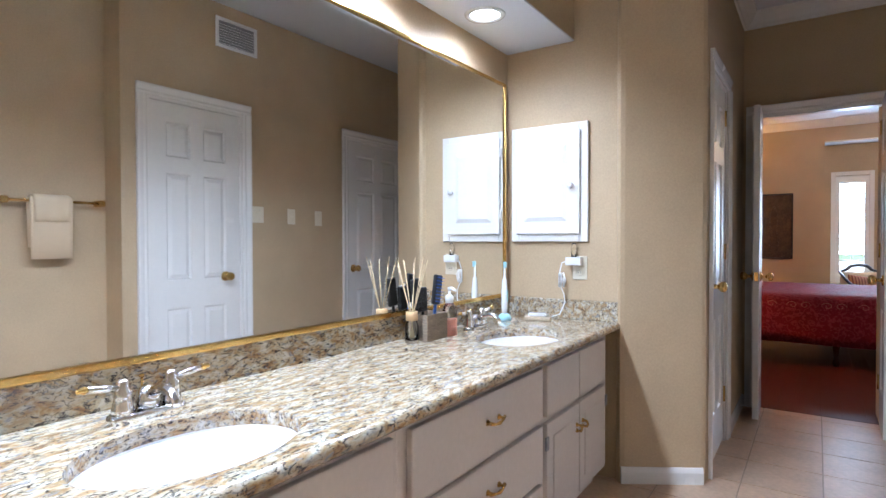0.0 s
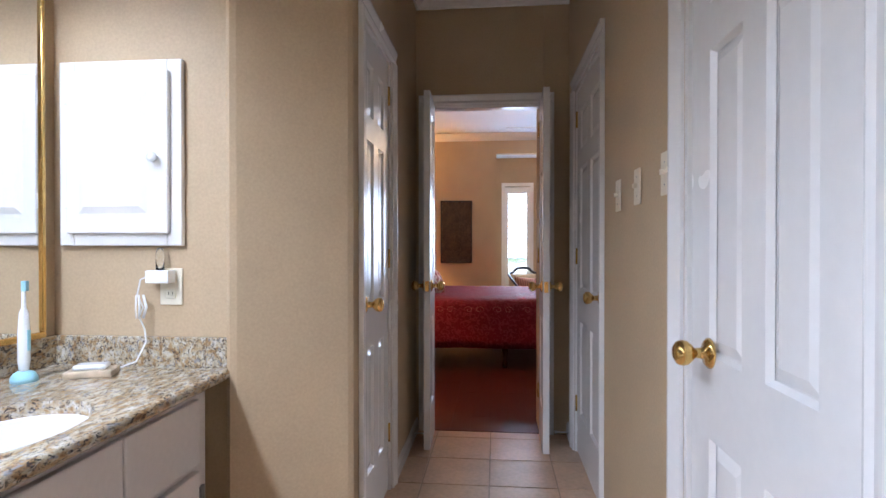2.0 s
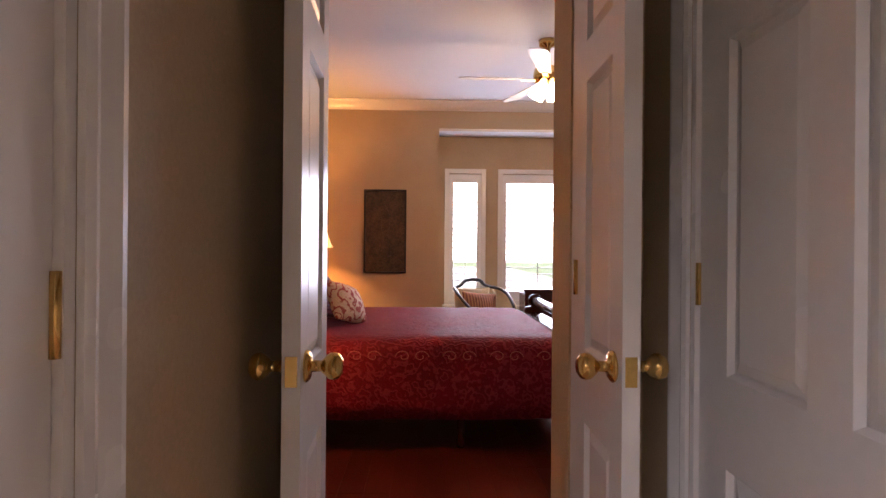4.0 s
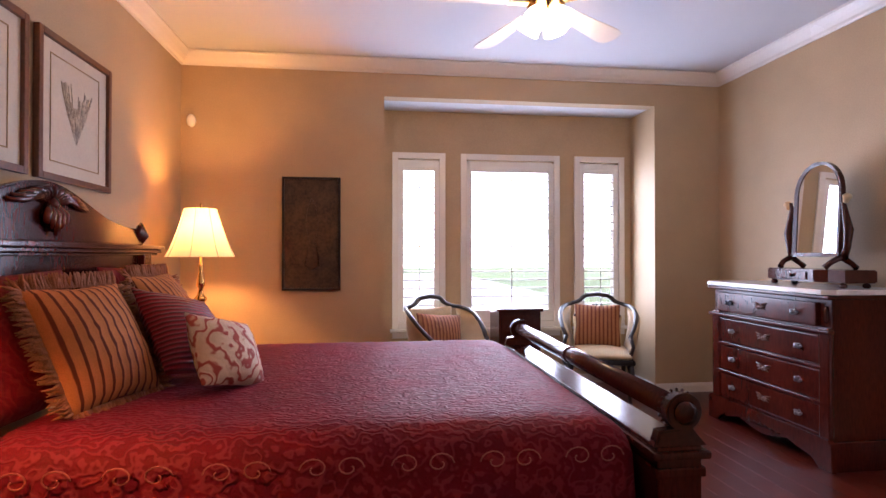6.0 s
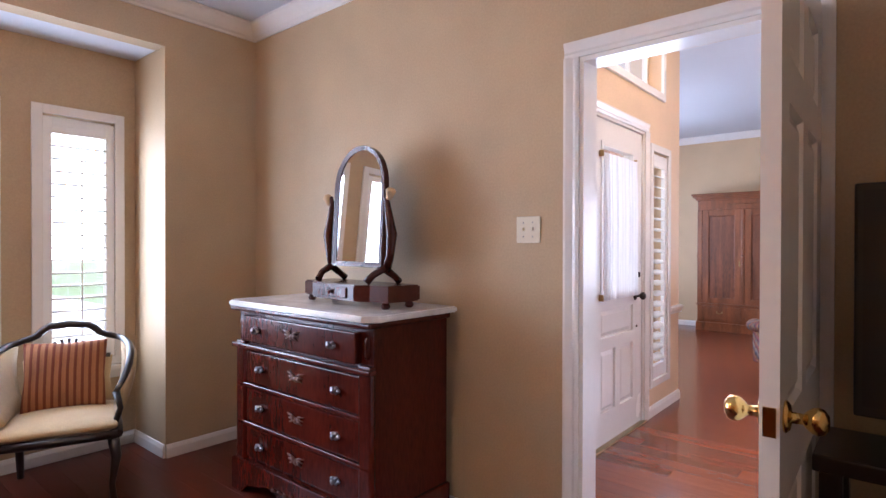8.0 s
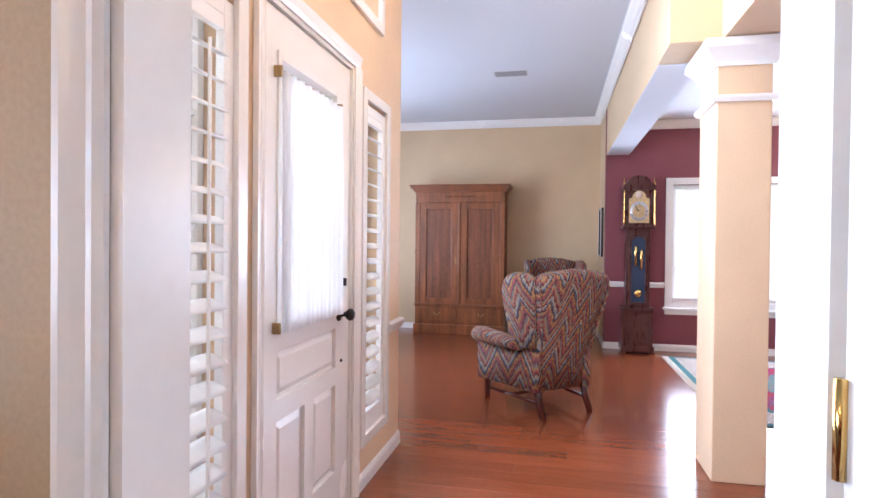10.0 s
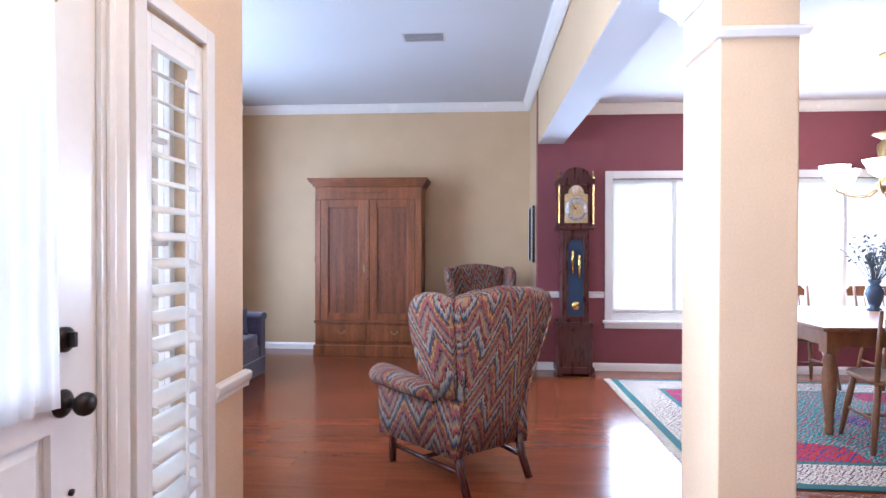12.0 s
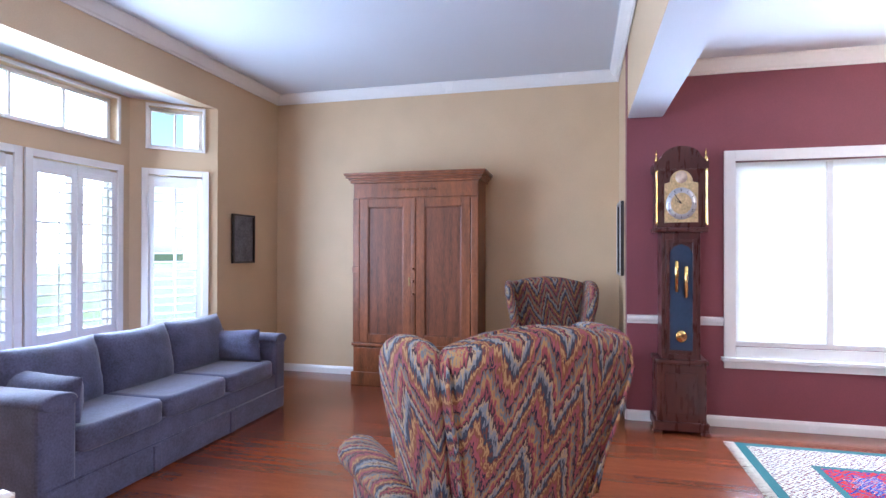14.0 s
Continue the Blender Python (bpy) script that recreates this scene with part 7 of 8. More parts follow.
lathe(bm, [(0, DIN_H), (0.07, DIN_H), (0.06, DIN_H - 0.02), (0.02, DIN_H - 0.04), (0, DIN_H - 0.04)])
part("canopy", bm, OLDBRASS, ch)
z, k = DIN_H - 0.04, 0
while z > 2.19:
    bm = bmesh.new()
    pts = [((0.008 * math.cos(a) if k % 2 else 0), (0 if k % 2 else 0.008 * math.cos(a)), z - 0.014 + 0.017 * math.sin(a)) for a in (2 * math.pi * i / 10 for i in range(10))]
    tube(bm, pts, 0.0022, 5, True)
    part("chain_link", bm, OLDBRASS, ch)
    z, k = z - 0.026, k + 1
bm = bmesh.new()
lathe(bm, [(0, 2.19), (0.02, 2.17), (0.10, 2.155), (0.105, 2.145), (0.06, 2.12), (0.04, 2.10), (0.07, 2.07), (0.075, 2.04), (0.045, 1.84), (0.035, 1.80), (0.085, 1.765), (0.095, 1.75), (0.05, 1.71), (0.03, 1.68), (0.02, 1.65), (0, 1.61)])
part("stem", bm, OLDBRASS, ch)
for i in range(6):
    a = 2 * math.pi * i / 6 + 0.3
    ca, sa = math.cos(a), math.sin(a)
    bm = bmesh.new()
    tube(bm, [(r * ca, r * sa, zz) for r, zz in ((0.06, 1.74), (0.14, 1.685), (0.25, 1.68), (0.335, 1.72), (0.35, 1.79))], 0.007, 7)
    arm = part("arm", bm, OLDBRASS, ch)
    bm = bmesh.new()
    lathe(bm, [(0, 0), (0.025, 0), (0.065, 0.03), (0.085, 0.08), (0.105, 0.12), (0.100, 0.12), (0.07, 0.055), (0, 0.012)], pose(0.35 * ca, 0.35 * sa, 1.795), 18)
    part("glass_cup", bm, BULB, arm, "lit frosted glass cup")
lamp("chandelier_light", "POINT", pose(8.56, 4.02, 2.03), 25, (1.0, 0.80, 0.55), radius=0.2)

# ---- entry pendant ----
pe = thing("pendant_light", "brass pendant with a glass bowl in the entry", "pendant lamp", pose(5.10, 7.06, 0))
bm = bmesh.new()
tube(bm, [(0, 0, FOY_H), (0, 0, 2.80)], 0.006, 8)
lathe(bm, [(0, FOY_H), (0.06, FOY_H), (0.05, FOY_H - 0.02), (0, FOY_H - 0.03)])
part("rod", bm, OLDBRASS, pe)
bm = bmesh.new()
lathe(bm, [(0.13, 2.72), (0.125, 2.66), (0.09, 2.60), (0.03, 2.565), (0, 2.56)])
part("bowl", bm, BULB, pe, "lit frosted glass bowl")
bm = bmesh.new()
lathe(bm, [(0.125, 2.71), (0.14, 2.71), (0.14, 2.735), (0.125, 2.735), (0.125, 2.71)])
for k in range(3):
    a = 2 * math.pi * k / 3
    tube(bm, [(0.13 * math.cos(a), 0.13 * math.sin(a), 2.73), (0, 0, 2.84)], 0.004, 6)
part("ring", bm, OLDBRASS, pe)
lamp("pendant_glow", "POINT", pose(5.10, 7.06, 2.95), 12, (1.0, 0.70, 0.40), radius=0.1)


# ---- bathroom ----
def granite():
    m = mat("speckled_granite", (0.5, 0.4, 0.28), 0.12, var=0.2, coat=0.3)
    nt, b = shader(m)
    L = nt.links
    tc = nt.nodes.new("ShaderNodeTexCoord")
    mp = nt.nodes.new("ShaderNodeMapping")
    mp.inputs["Scale"].default_value = (1.9, 0.75, 1.6)
    mp.inputs["Rotation"].default_value = (0, 0, 0.5)
    L.new(tc.outputs["Object"], mp.inputs["Vector"])

    def ramp(fac, stops):
        r = nt.nodes.new("ShaderNodeValToRGB")
        e = r.color_ramp.elements
        e[0].position, e[0].color = stops[0][0], (*stops[0][1], 1)
        e[1].position, e[1].color = stops[-1][0], (*stops[-1][1], 1)
        for p, c in stops[1:-1]:
            e.new(p).color = (*c, 1)
        L.new(fac, r.inputs["Fac"])
        return r.outputs["Color"]

    def noise_tex(scale, detail=5, rough=0.65, dist=0.6):
        n = nt.nodes.new("ShaderNodeTexNoise")
        for k, v in (("Scale", scale), ("Detail", detail), ("Roughness", rough), ("Distortion", dist)):
            n.inputs[k].default_value = v
        L.new(mp.outputs[0], n.inputs["Vector"])
        return n.outputs["Fac"]

    base = ramp(noise_tex(26), [(0.30, (0.20, 0.10, 0.045)), (0.42, (0.38, 0.25, 0.12)), (0.52, (0.50, 0.42, 0.29)), (0.66, (0.60, 0.56, 0.48))])
    dark = ramp(noise_tex(55, 6, 0.75, 1.4), [(0.42, (1, 1, 1)), (0.475, (0, 0, 0)), (0.60, (0, 0, 0))])
    grey = ramp(noise_tex(38, 4, 0.6, 0.8), [(0.56, (0, 0, 0)), (0.64, (1, 1, 1)), (0.8, (1, 1, 1))])
    out = base
    for fac, col in ((grey, (0.30, 0.29, 0.28)), (dark, (0.05, 0.042, 0.04))):
        mix = nt.nodes.new("ShaderNodeMix")
        mix.data_type = "RGBA"
        mix.inputs["B"].default_value = (*col, 1)
        L.new(fac, mix.inputs["Factor"])
        L.new(out, mix.inputs["A"])
        out = mix.outputs["Result"]
    L.new(out, b.inputs["Base Color"])
    return m


GRANITE = granite()
CABINET = mat("pale_cabinet_paint", (0.66, 0.61, 0.58), 0.38, var=0.04, scale=2, fine=60)
ZC, SINKS = 0.775, ((-0.42, 1.71), (-0.42, 3.15))
SY, SX = 0.225, 0.168
worktop = thing("worktop", "polished speckled granite vanity worktop with two sink cutouts", "countertop", pose(0, 0, 0))
bm = bmesh.new()
XB, XF = -0.809, -0.205
cells, y = [], -1.19
for cx, cy in SINKS:
    cells += [("plain", y, cy - 0.30), ("sink", cy - 0.30, cy + 0.30, cx, cy)]
    y = cy + 0.30
cells.append(("plain", y, 3.779))
for c in cells:
    y0, y1 = c[1], c[2]
    if c[0] == "plain":
        bm.faces.new([bm.verts.new(p) for p in ((XB, y0, ZC), (XF, y0, ZC), (XF, y1, ZC), (XB, y1, ZC))])
        continue
    cx, cy = c[3], c[4]
    corners = [math.atan2(v - cy, u - cx) for u in (XB, XF) for v in (y0, y1)]
    angles = sorted([2 * math.pi * i / 56 - math.pi for i in range(56)] + corners)
    rim, edge, low = [], [], []
    for a in angles:
        ca, sa = math.cos(a), math.sin(a)
        r = 1 / math.sqrt((ca / SX) ** 2 + (sa / SY) ** 2)
        rim.append(bm.verts.new((cx + r * ca, cy + r * sa, ZC)))
        low.append(bm.verts.new((cx + r * ca, cy + r * sa, ZC - 0.035)))
        k = min((XF - cx) / ca if ca > 1e-9 else ((XB - cx) / ca if ca < -1e-9 else 9), (y1 - cy) / sa if sa > 1e-9 else ((y0 - cy) / sa if sa < -1e-9 else 9))
        edge.append(bm.verts.new((cx + k * ca, cy + k * sa, ZC)))
    n = len(angles)
    for i in range(n):
        j = (i + 1) % n
        bm.faces.new((rim[i], edge[i], edge[j], rim[j]))
        bm.faces.new((rim[i], rim[j], low[j], low[i]))
prof = [(XF, ZC), (XF + 0.008, ZC - 0.002), (XF + 0.016, ZC - 0.008), (XF + 0.02, ZC - 0.018), (XF + 0.018, ZC - 0.028), (XF + 0.012, ZC - 0.034), (XF, ZC - 0.038)]
ra, rb = ([bm.verts.new((x, yy, z)) for x, z in prof] for yy in (-1.19, 3.779))
for i in range(len(prof) - 1):
    bm.faces.new((ra[i], ra[i + 1], rb[i + 1], rb[i])).smooth = True
part("slab", bm, GRANITE, worktop)
for name, a, b in (("backsplash", (-0.809, -1.19, ZC), (-0.789, 3.779, ZC + 0.097)), ("side_splash", (-0.789, 3.759, ZC), (-0.20, 3.779, ZC + 0.097))):
    bm = bmesh.new()
    bbox(bm, a, b, 0.003)
    part(name, bm, GRANITE, worktop)
for cx, cy in SINKS:
    s = thing("sink", "white oval undermount porcelain sink in the vanity", "sink", pose(cx, cy, ZC - 0.035), "vanity sinks")
    bm = bmesh.new()
    lathe(bm, [(1.06, 0), (1.0, 0), (0.98, -0.02), (0.93, -0.06), (0.80, -0.10), (0.55, -0.135), (0.2, -0.15), (0.0, -0.152)], Matrix.Diagonal((SX, SY, 1, 1)), 40)
    part("basin", bm, PORCELAIN, s)
    bm = bmesh.new()
    lathe(bm, [(0, 0), (0.022, 0), (0.02, 0.003), (0, 0.004)], pose(0, 0, -0.152), 16)
    part("drain", bm, CHROME, s)


def faucet(x, y):
    f = thing("faucet", "chrome two-handle faucet with brass tipped levers", "faucet", pose(x, y, ZC), "vanity faucets")
    bm = bmesh.new()
    loft(bm, [loop(0, 0, 0.030 * g, 0.088 * g, z, 28, 3) for z, g in ((0, 1.0), (0.012, 1.0), (0.018, 0.94), (0.020, 0.85))])
    part("base_plate", bm, CHROME, f)
    bm = bmesh.new()
    lathe(bm, [(0, 0.015), (0.024, 0.018), (0.028, 0.035), (0.024, 0.055), (0.016, 0.068), (0, 0.072)], seg=18)
    tube(bm, [(0.0, 0, 0.045), (0.03, 0, 0.060), (0.07, 0, 0.072), (0.10, 0, 0.068), (0.118, 0, 0.050), (0.12, 0, 0.040)], [0.016, 0.014, 0.012, 0.011, 0.010, 0.010], 12)
    part("spout", bm, CHROME, f)
    for s in (-1, 1):
        bm = bmesh.new()
        lathe(bm, [(0, 0.015), (0.026, 0.018), (0.022, 0.030), (0.018, 0.055), (0.020, 0.068), (0.012, 0.078), (0.014, 0.088), (0.008, 0.095), (0, 0.096)], pose(0, s * 0.055, 0), 16)
        h = part("handle", bm, CHROME, f)
        bm = bmesh.new()
        tube(bm, [(0.0, s * 0.065, 0.078), (0.004, s * 0.10, 0.083), (0.006, s * 0.13, 0.088)], [0.006, 0.0085, 0.007], 10)
        part("lever", bm, CHROME, h)
        bm = bmesh.new()
        lathe(bm, [(0, 0), (0.007, 0), (0.009, 0.008), (0.005, 0.016), (0.006, 0.020), (0, 0.024)], pose(0.006, s * 0.128, 0.088, -90 * s), 10)
        part("lever_tip", bm, BRASS, h, "brass lever tip")
    bm = bmesh.new()
    tube(bm, [(-0.026, 0, 0.018), (-0.026, 0, 0.085)], 0.003, 6)
    lathe(bm, [(0, 0), (0.006, 0.002), (0.006, 0.008), (0, 0.01)], pose(-0.026, 0, 0.083), 8)
    part("lift_rod", bm, BRASS, f)


faucet(-0.67, 1.745)
faucet(-0.66, 3.19)


# vanity cabinet units
def front(parent, name, y0, y1, z0, z1, x=-0.235, raised=False):
    bm = bmesh.new()
    bbox(bm, (x - 0.004, y0 + 0.004, z0 + 0.004), (x + 0.016, y1 - 0.004, z1 - 0.004), 0.005, 2)
    if raised:
        bbox(bm, (x + 0.014, y0 + 0.06, z0 + 0.06), (x + 0.020, y1 - 0.06, z1 - 0.06), 0.005, 2)
    return part(name, bm, CABINET, parent)


def bow_pull(parent, y, z, x=-0.219, vertical=False):
    bm = bmesh.new()
    for s in (-1, 1):
        o = (0, s * 0.035) if not vertical else (s * 0.012, 0)
        lathe(bm, [(0, 0), (0.010, 0), (0.008, 0.004), (0.005, 0.008), (0.005, 0.02), (0, 0.022)], pose(x, y + o[1], z + o[0], 0, 90), 10)
    if vertical:
        tube(bm, [(x + 0.018, y, z - 0.014), (x + 0.024, y, z), (x + 0.018, y, z + 0.014)], 0.005, 7)
    else:
        tube(bm, [(x + 0.016, y - 0.045, z + 0.002), (x + 0.022, y - 0.02, z - 0.004), (x + 0.024, y, z - 0.005), (x + 0.022, y + 0.02, z - 0.004), (x + 0.016, y + 0.045, z + 0.002)], [0.006, 0.004, 0.006, 0.004, 0.006], 7)
    part("pull", bm, BRASS, parent, "brass bow pull")


def unit(label, y0, y1):
    u = thing("vanity_cabinet", label, "cabinet", pose(0, 0, 0), "vanity cabinets")
    bm = bmesh.new()
    box(bm, (-0.805, y0, 0.10), (-0.240, y1, ZC - 0.04))
    box(bm, (-0.805, y0, 0.0), (-0.30, y1, 0.10))
    part("body", bm, CABINET, u)
    return u


u = unit("pale painted vanity unit with doors under the far sink", 2.95, 3.70)
front(u, "false_front", 2.965, 3.30, 0.515, 0.715)
front(u, "false_front", 3.30, 3.64, 0.515, 0.715)
for a, b, hy in ((2.965, 3.30, 3.265), (3.30, 3.64, 3.335)):
    d = front(u, "door", a, b, 0.11, 0.50, raised=True)
    bow_pull(d, hy, 0.40, vertical=True)
    bm = bmesh.new()
    bbox(bm, (-0.222, (a if hy > (a + b) / 2 else b) - 0.012, 0.40), (-0.214, (a if hy > (a + b) / 2 else b) + 0.012, 0.45), 0.002)
    part("hinge", bm, PEWTER, d)
u = unit("pale painted vanity unit with three drawers", 2.12, 2.948)
for z0, z1 in ((0.515, 0.715), (0.30, 0.505), (0.11, 0.29)):
    d = front(u, "drawer", 2.15, 2.935, z0, z1)
    bow_pull(d, 2.56, (z0 + z1) / 2 + 0.01)
u = unit("pale painted vanity unit with doors under the near sink", 1.28, 2.118)
front(u, "false_front", 1.30, 2.09, 0.515, 0.715)
for a, b, hy in ((1.30, 1.695, 1.66), (1.695, 2.09, 1.73)):
    bow_pull(front(u, "door", a, b, 0.11, 0.50, raised=True), hy, 0.40, vertical=True)
u = unit("pale painted vanity unit with drawers near the entrance", -1.19, 1.278)
for k in range(3):
    for z0, z1 in ((0.515, 0.715), (0.30, 0.505), (0.11, 0.29)):
        front(u, "drawer", -1.17 + 0.81 * k, -0.37 + 0.81 * k, z0, z1)

# wall mirror
wm = thing("wall_mirror", "wide frameless looking mirror with a thin brass edge above the vanity", "mirror", pose(0, 0, 0))
bm = bmesh.new()
box(bm, (-0.809, -1.18, 0.885), (-0.787, 3.70, 2.0))
part("mirror_glass", bm, MIRROR, wm)
for name, a, b in (("edge_strip", (-0.809, -1.19, 0.873), (-0.778, 3.71, 0.893)), ("edge_strip", (-0.809, -1.19, 1.994), (-0.778, 3.71, 2.008)), ("edge_strip", (-0.809, 3.697, 0.893), (-0.778, 3.71, 1.994))):
    bm = bmesh.new()
    bbox(bm, a, b, 0.004)
    part(name, bm, BRASS, wm, "polished brass edge strip")

# medicine cabinet
mc = thing("medicine_cabinet", "white painted wall cabinet with a raised panel door", "cabinet", pose(-0.56, 3.779, 1.47))
bm = bmesh.new()
rect_frame(bm, -0.212, 0.212, -0.302, 0.302, 0.05, -0.022, 0, 0.006)
box(bm, (-0.17, -0.008, -0.26), (0.17, -0.001, 0.26))
part("frame", bm, WHITE, mc)
bm = bmesh.new()
bbox(bm, (-0.175, -0.040, -0.262), (0.175, -0.0225, 0.262), 0.006, 3)
d = part("door", bm, WHITE, mc)
part("panel", panel_mesh(0.26, 0.42, 0.036), WHITE, d, m=pose(-0.01, -0.038, 0.0))
bm = bmesh.new()
lathe(bm, [(0, 0), (0.008, 0), (0.008, 0.010), (0.016, 0.018), (0.016, 0.024), (0, 0.030)], pose(0.135, -0.040, -0.02, 90), 14)
part("knob", bm, PORCELAIN, d, "white porcelain knob")
for z in (-0.18, 0.16):
    bm = bmesh.new()
    bbox(bm, (-0.185, -0.036, z), (-0.170, -0.022, z + 0.05), 0.003)
    part("hinge", bm, WHITE, mc)

# outlet, charger and cord
ou = thing("wall_outlet", "ivory wall outlet with a plugged-in night light adapter", "outlet", pose(-0.395, 3.779, 1.035))
bm = bmesh.new()
bbox(bm, (-0.038, -0.006, -0.060), (0.038, 0, 0.060), 0.003)
part("plate", bm, PLATE, ou)
for z in (-0.024, 0.026):
    bm = bmesh.new()
    bbox(bm, (-0.017, -0.009, z - 0.015), (0.017, -0.005, z + 0.015), 0.004)
    part("socket", bm, PLATE, ou)
    bm = bmesh.new()
    for x in (-0.007, 0.007):
        box(bm, (x - 0.001, -0.0095, z - 0.003), (x + 0.001, -0.0088, z + 0.007))
    part("slots", bm, BLACK, ou)
nl = thing("plug_adapter", "white plug adapter with a clear night light in the outlet", "adapter", pose(-0.405, 3.770, 1.06))
bm = bmesh.new()
bbox(bm, (-0.05, -0.045, -0.012), (0.03, 0, 0.030), 0.006)
part("body", bm, PORCELAIN, nl)
bm = bmesh.new()
lathe(bm, [(0, 0), (0.013, 0), (0.013, 0.05), (0.009, 0.07), (0, 0.072)], pose(-0.012, -0.022, 0.03), 14)
part("globe", bm, GLASS, nl)
bm = bmesh.new()
pts = [(-0.045, -0.03, 0.01), (-0.07, -0.035, 0.0), (-0.085, -0.03, -0.05), (-0.065, -0.03, -0.09), (-0.08, -0.028, -0.12), (-0.06, -0.03, -0.16), (-0.055, -0.03, -0.20), (-0.075, -0.05, -0.26), (-0.13, -0.07, -0.281), (-0.20, -0.08, -0.282)]
tube(bm, pts, 0.003, 6)
for k in range(5):
    a = k * 1.2
    tube(bm, [(-0.075 + 0.012 * math.cos(a), -0.03 + 0.008 * math.sin(a), -0.05), (-0.07 + 0.018 * math.cos(a), -0.03 + 0.012 * math.sin(a), -0.09), (-0.075 + 0.012 * math.cos(a), -0.03 + 0.008 * math.sin(a), -0.125)], 0.003, 5)
part("cord", bm, PORCELAIN, nl, "bundled white cord")

# small things on the worktop
PALEBLUE = mat("pale_blue_plastic", (0.35, 0.62, 0.70), 0.35, var=0.03)
tb = thing("electric_toothbrush", "white and pale blue electric toothbrush on its charger", "toothbrush", pose(-0.70, 3.54, ZC))
bm = bmesh.new()
lathe(bm, [(0, 0), (0.034, 0), (0.034, 0.012), (0.026, 0.026), (0.014, 0.032), (0, 0.033)], seg=20)
part("charger", bm, PALEBLUE, tb)
bm = bmesh.new()
lathe(bm, [(0, 0.03), (0.013, 0.032), (0.016, 0.06), (0.016, 0.14), (0.012, 0.20), (0.006, 0.215), (0.005, 0.27), (0, 0.275)], seg=16)
part("handle", bm, PORCELAIN, tb)
bm = bmesh.new()
bbox(bm, (0.012, -0.005, 0.09), (0.018, 0.005, 0.15), 0.002)
part("button", bm, PALEBLUE, tb)
bm = bmesh.new()
bbox(bm, (-0.004, -0.006, 0.262), (0.012, 0.006, 0.292), 0.002)
part("brush_head", bm, PALEBLUE, tb, "blue bristle head")
sd = thing("soap_dish", "pale stone soap dish with a white soap bar", "soap dish", pose(-0.56, 3.63, ZC, 0, 0, 20))
bm = bmesh.new()
bbox(bm, (-0.065, -0.045, 0), (0.065, 0.045, 0.020), 0.006)
part("dish", bm, mat("beige_stone", (0.50, 0.40, 0.28), 0.6, var=0.15, scale=20), sd)
bm = bmesh.new()
bbox(bm, (-0.045, -0.028, 0.0205), (0.045, 0.028, 0.036), 0.008, 3)
part("soap", bm, PORCELAIN, sd)
df = thing("reed_diffuser", "glass reed diffuser with wooden sticks on the worktop", "diffuser", pose(-0.71, 2.79, ZC))
bm = bmesh.new()
lathe(bm, [(0, 0), (0.027, 0), (0.029, 0.01), (0.026, 0.07), (0.018, 0.085), (0.018, 0.10), (0.015, 0.10), (0.015, 0.085), (0.022, 0.07), (0.024, 0.012), (0, 0.010)], seg=20)
part("bottle", bm, GLASS, df)
bm = bmesh.new()
lathe(bm, [(0.016, 0.088), (0.024, 0.088), (0.024, 0.122), (0.016, 0.122), (0.016, 0.088)], seg=18)
part("collar", bm, mat("pale_bamboo", (0.50, 0.32, 0.15), 0.6, var=0.15), df, "pale wooden collar")
for k in range(9):
    a = 2 * math.pi * k / 9
    bm = bmesh.new()
    tube(bm, [(-0.010 * math.cos(a), -0.010 * math.sin(a), 0.014), (0.008 * math.cos(a), 0.008 * math.sin(a), 0.12), (0.062 * math.cos(a), 0.062 * math.sin(a), 0.31 + 0.012 * (k % 3))], 0.0018, 5)
    part("reed", bm, mat("reed", (0.55, 0.42, 0.24), 0.7, var=0.1) if k == 0 else bpy.data.materials["reed"], df)
bx = thing("brush_box", "grey wooden box holding hair brushes on the worktop", "box", pose(-0.715, 2.90, ZC))
bm = bmesh.new()
for a, b in (((-0.05, -0.07, 0), (0.05, 0.07, 0.008)), ((-0.05, -0.07, 0.008), (-0.043, 0.07, 0.105)), ((0.043, -0.07, 0.008), (0.05, 0.07, 0.105)), ((-0.043, -0.07, 0.008), (0.043, -0.063, 0.105)), ((-0.043, 0.063, 0.008), (0.043, 0.07, 0.105))):
    box(bm, a, b)
part("body", bm, mat("grey_weathered_wood", (0.26, 0.20, 0.14), 0.8, var=0.3, scale=12, stretch=(1, 1, 6)), bx)
for i, (x, y, h, lean, material, label) in enumerate(((-0.01, -0.04, 0.24, -8, BLACK, "black paddle hair brush"), (0.0, 0.035, 0.25, 10, mat("blue_plastic", (0.02, 0.09, 0.35), 0.35, var=0.1), "blue round hair brush"), (-0.02, 0.0, 0.20, -3, BLACK, "black comb"))):
    b = thing("hair_brush", label + " standing in the box", "brush", pose(-0.715 + x, 2.90 + y, ZC + 0.010, 0, 0, 0) @ pose(0, 0, 0, -lean))
    bm = bmesh.new()
    tube(bm, [(0, 0, 0), (0, 0, h * 0.55)], [0.008, 0.006], 8)
    part("handle", bm, material, b)
    bm = bmesh.new()
    bbox(bm, (-0.010, -0.024, h * 0.5), (0.010, 0.024, h), 0.008, 3)
    part("head", bm, BLACK, b)
    bm = bmesh.new()
    for k in range(40):
        yy, zz = -0.018 + 0.036 * (k % 5) / 4, h * 0.55 + h * 0.40 * (k // 5) / 7
        tube(bm, [(0.008, yy, zz), (0.022, yy, zz)], 0.0012, 4)
    part("bristles", bm, material, b)
sp = thing("soap_dispenser", "clear pump bottle with coral liquid soap", "soap bottle", pose(-0.68, 3.01, ZC))
bm = bmesh.new()
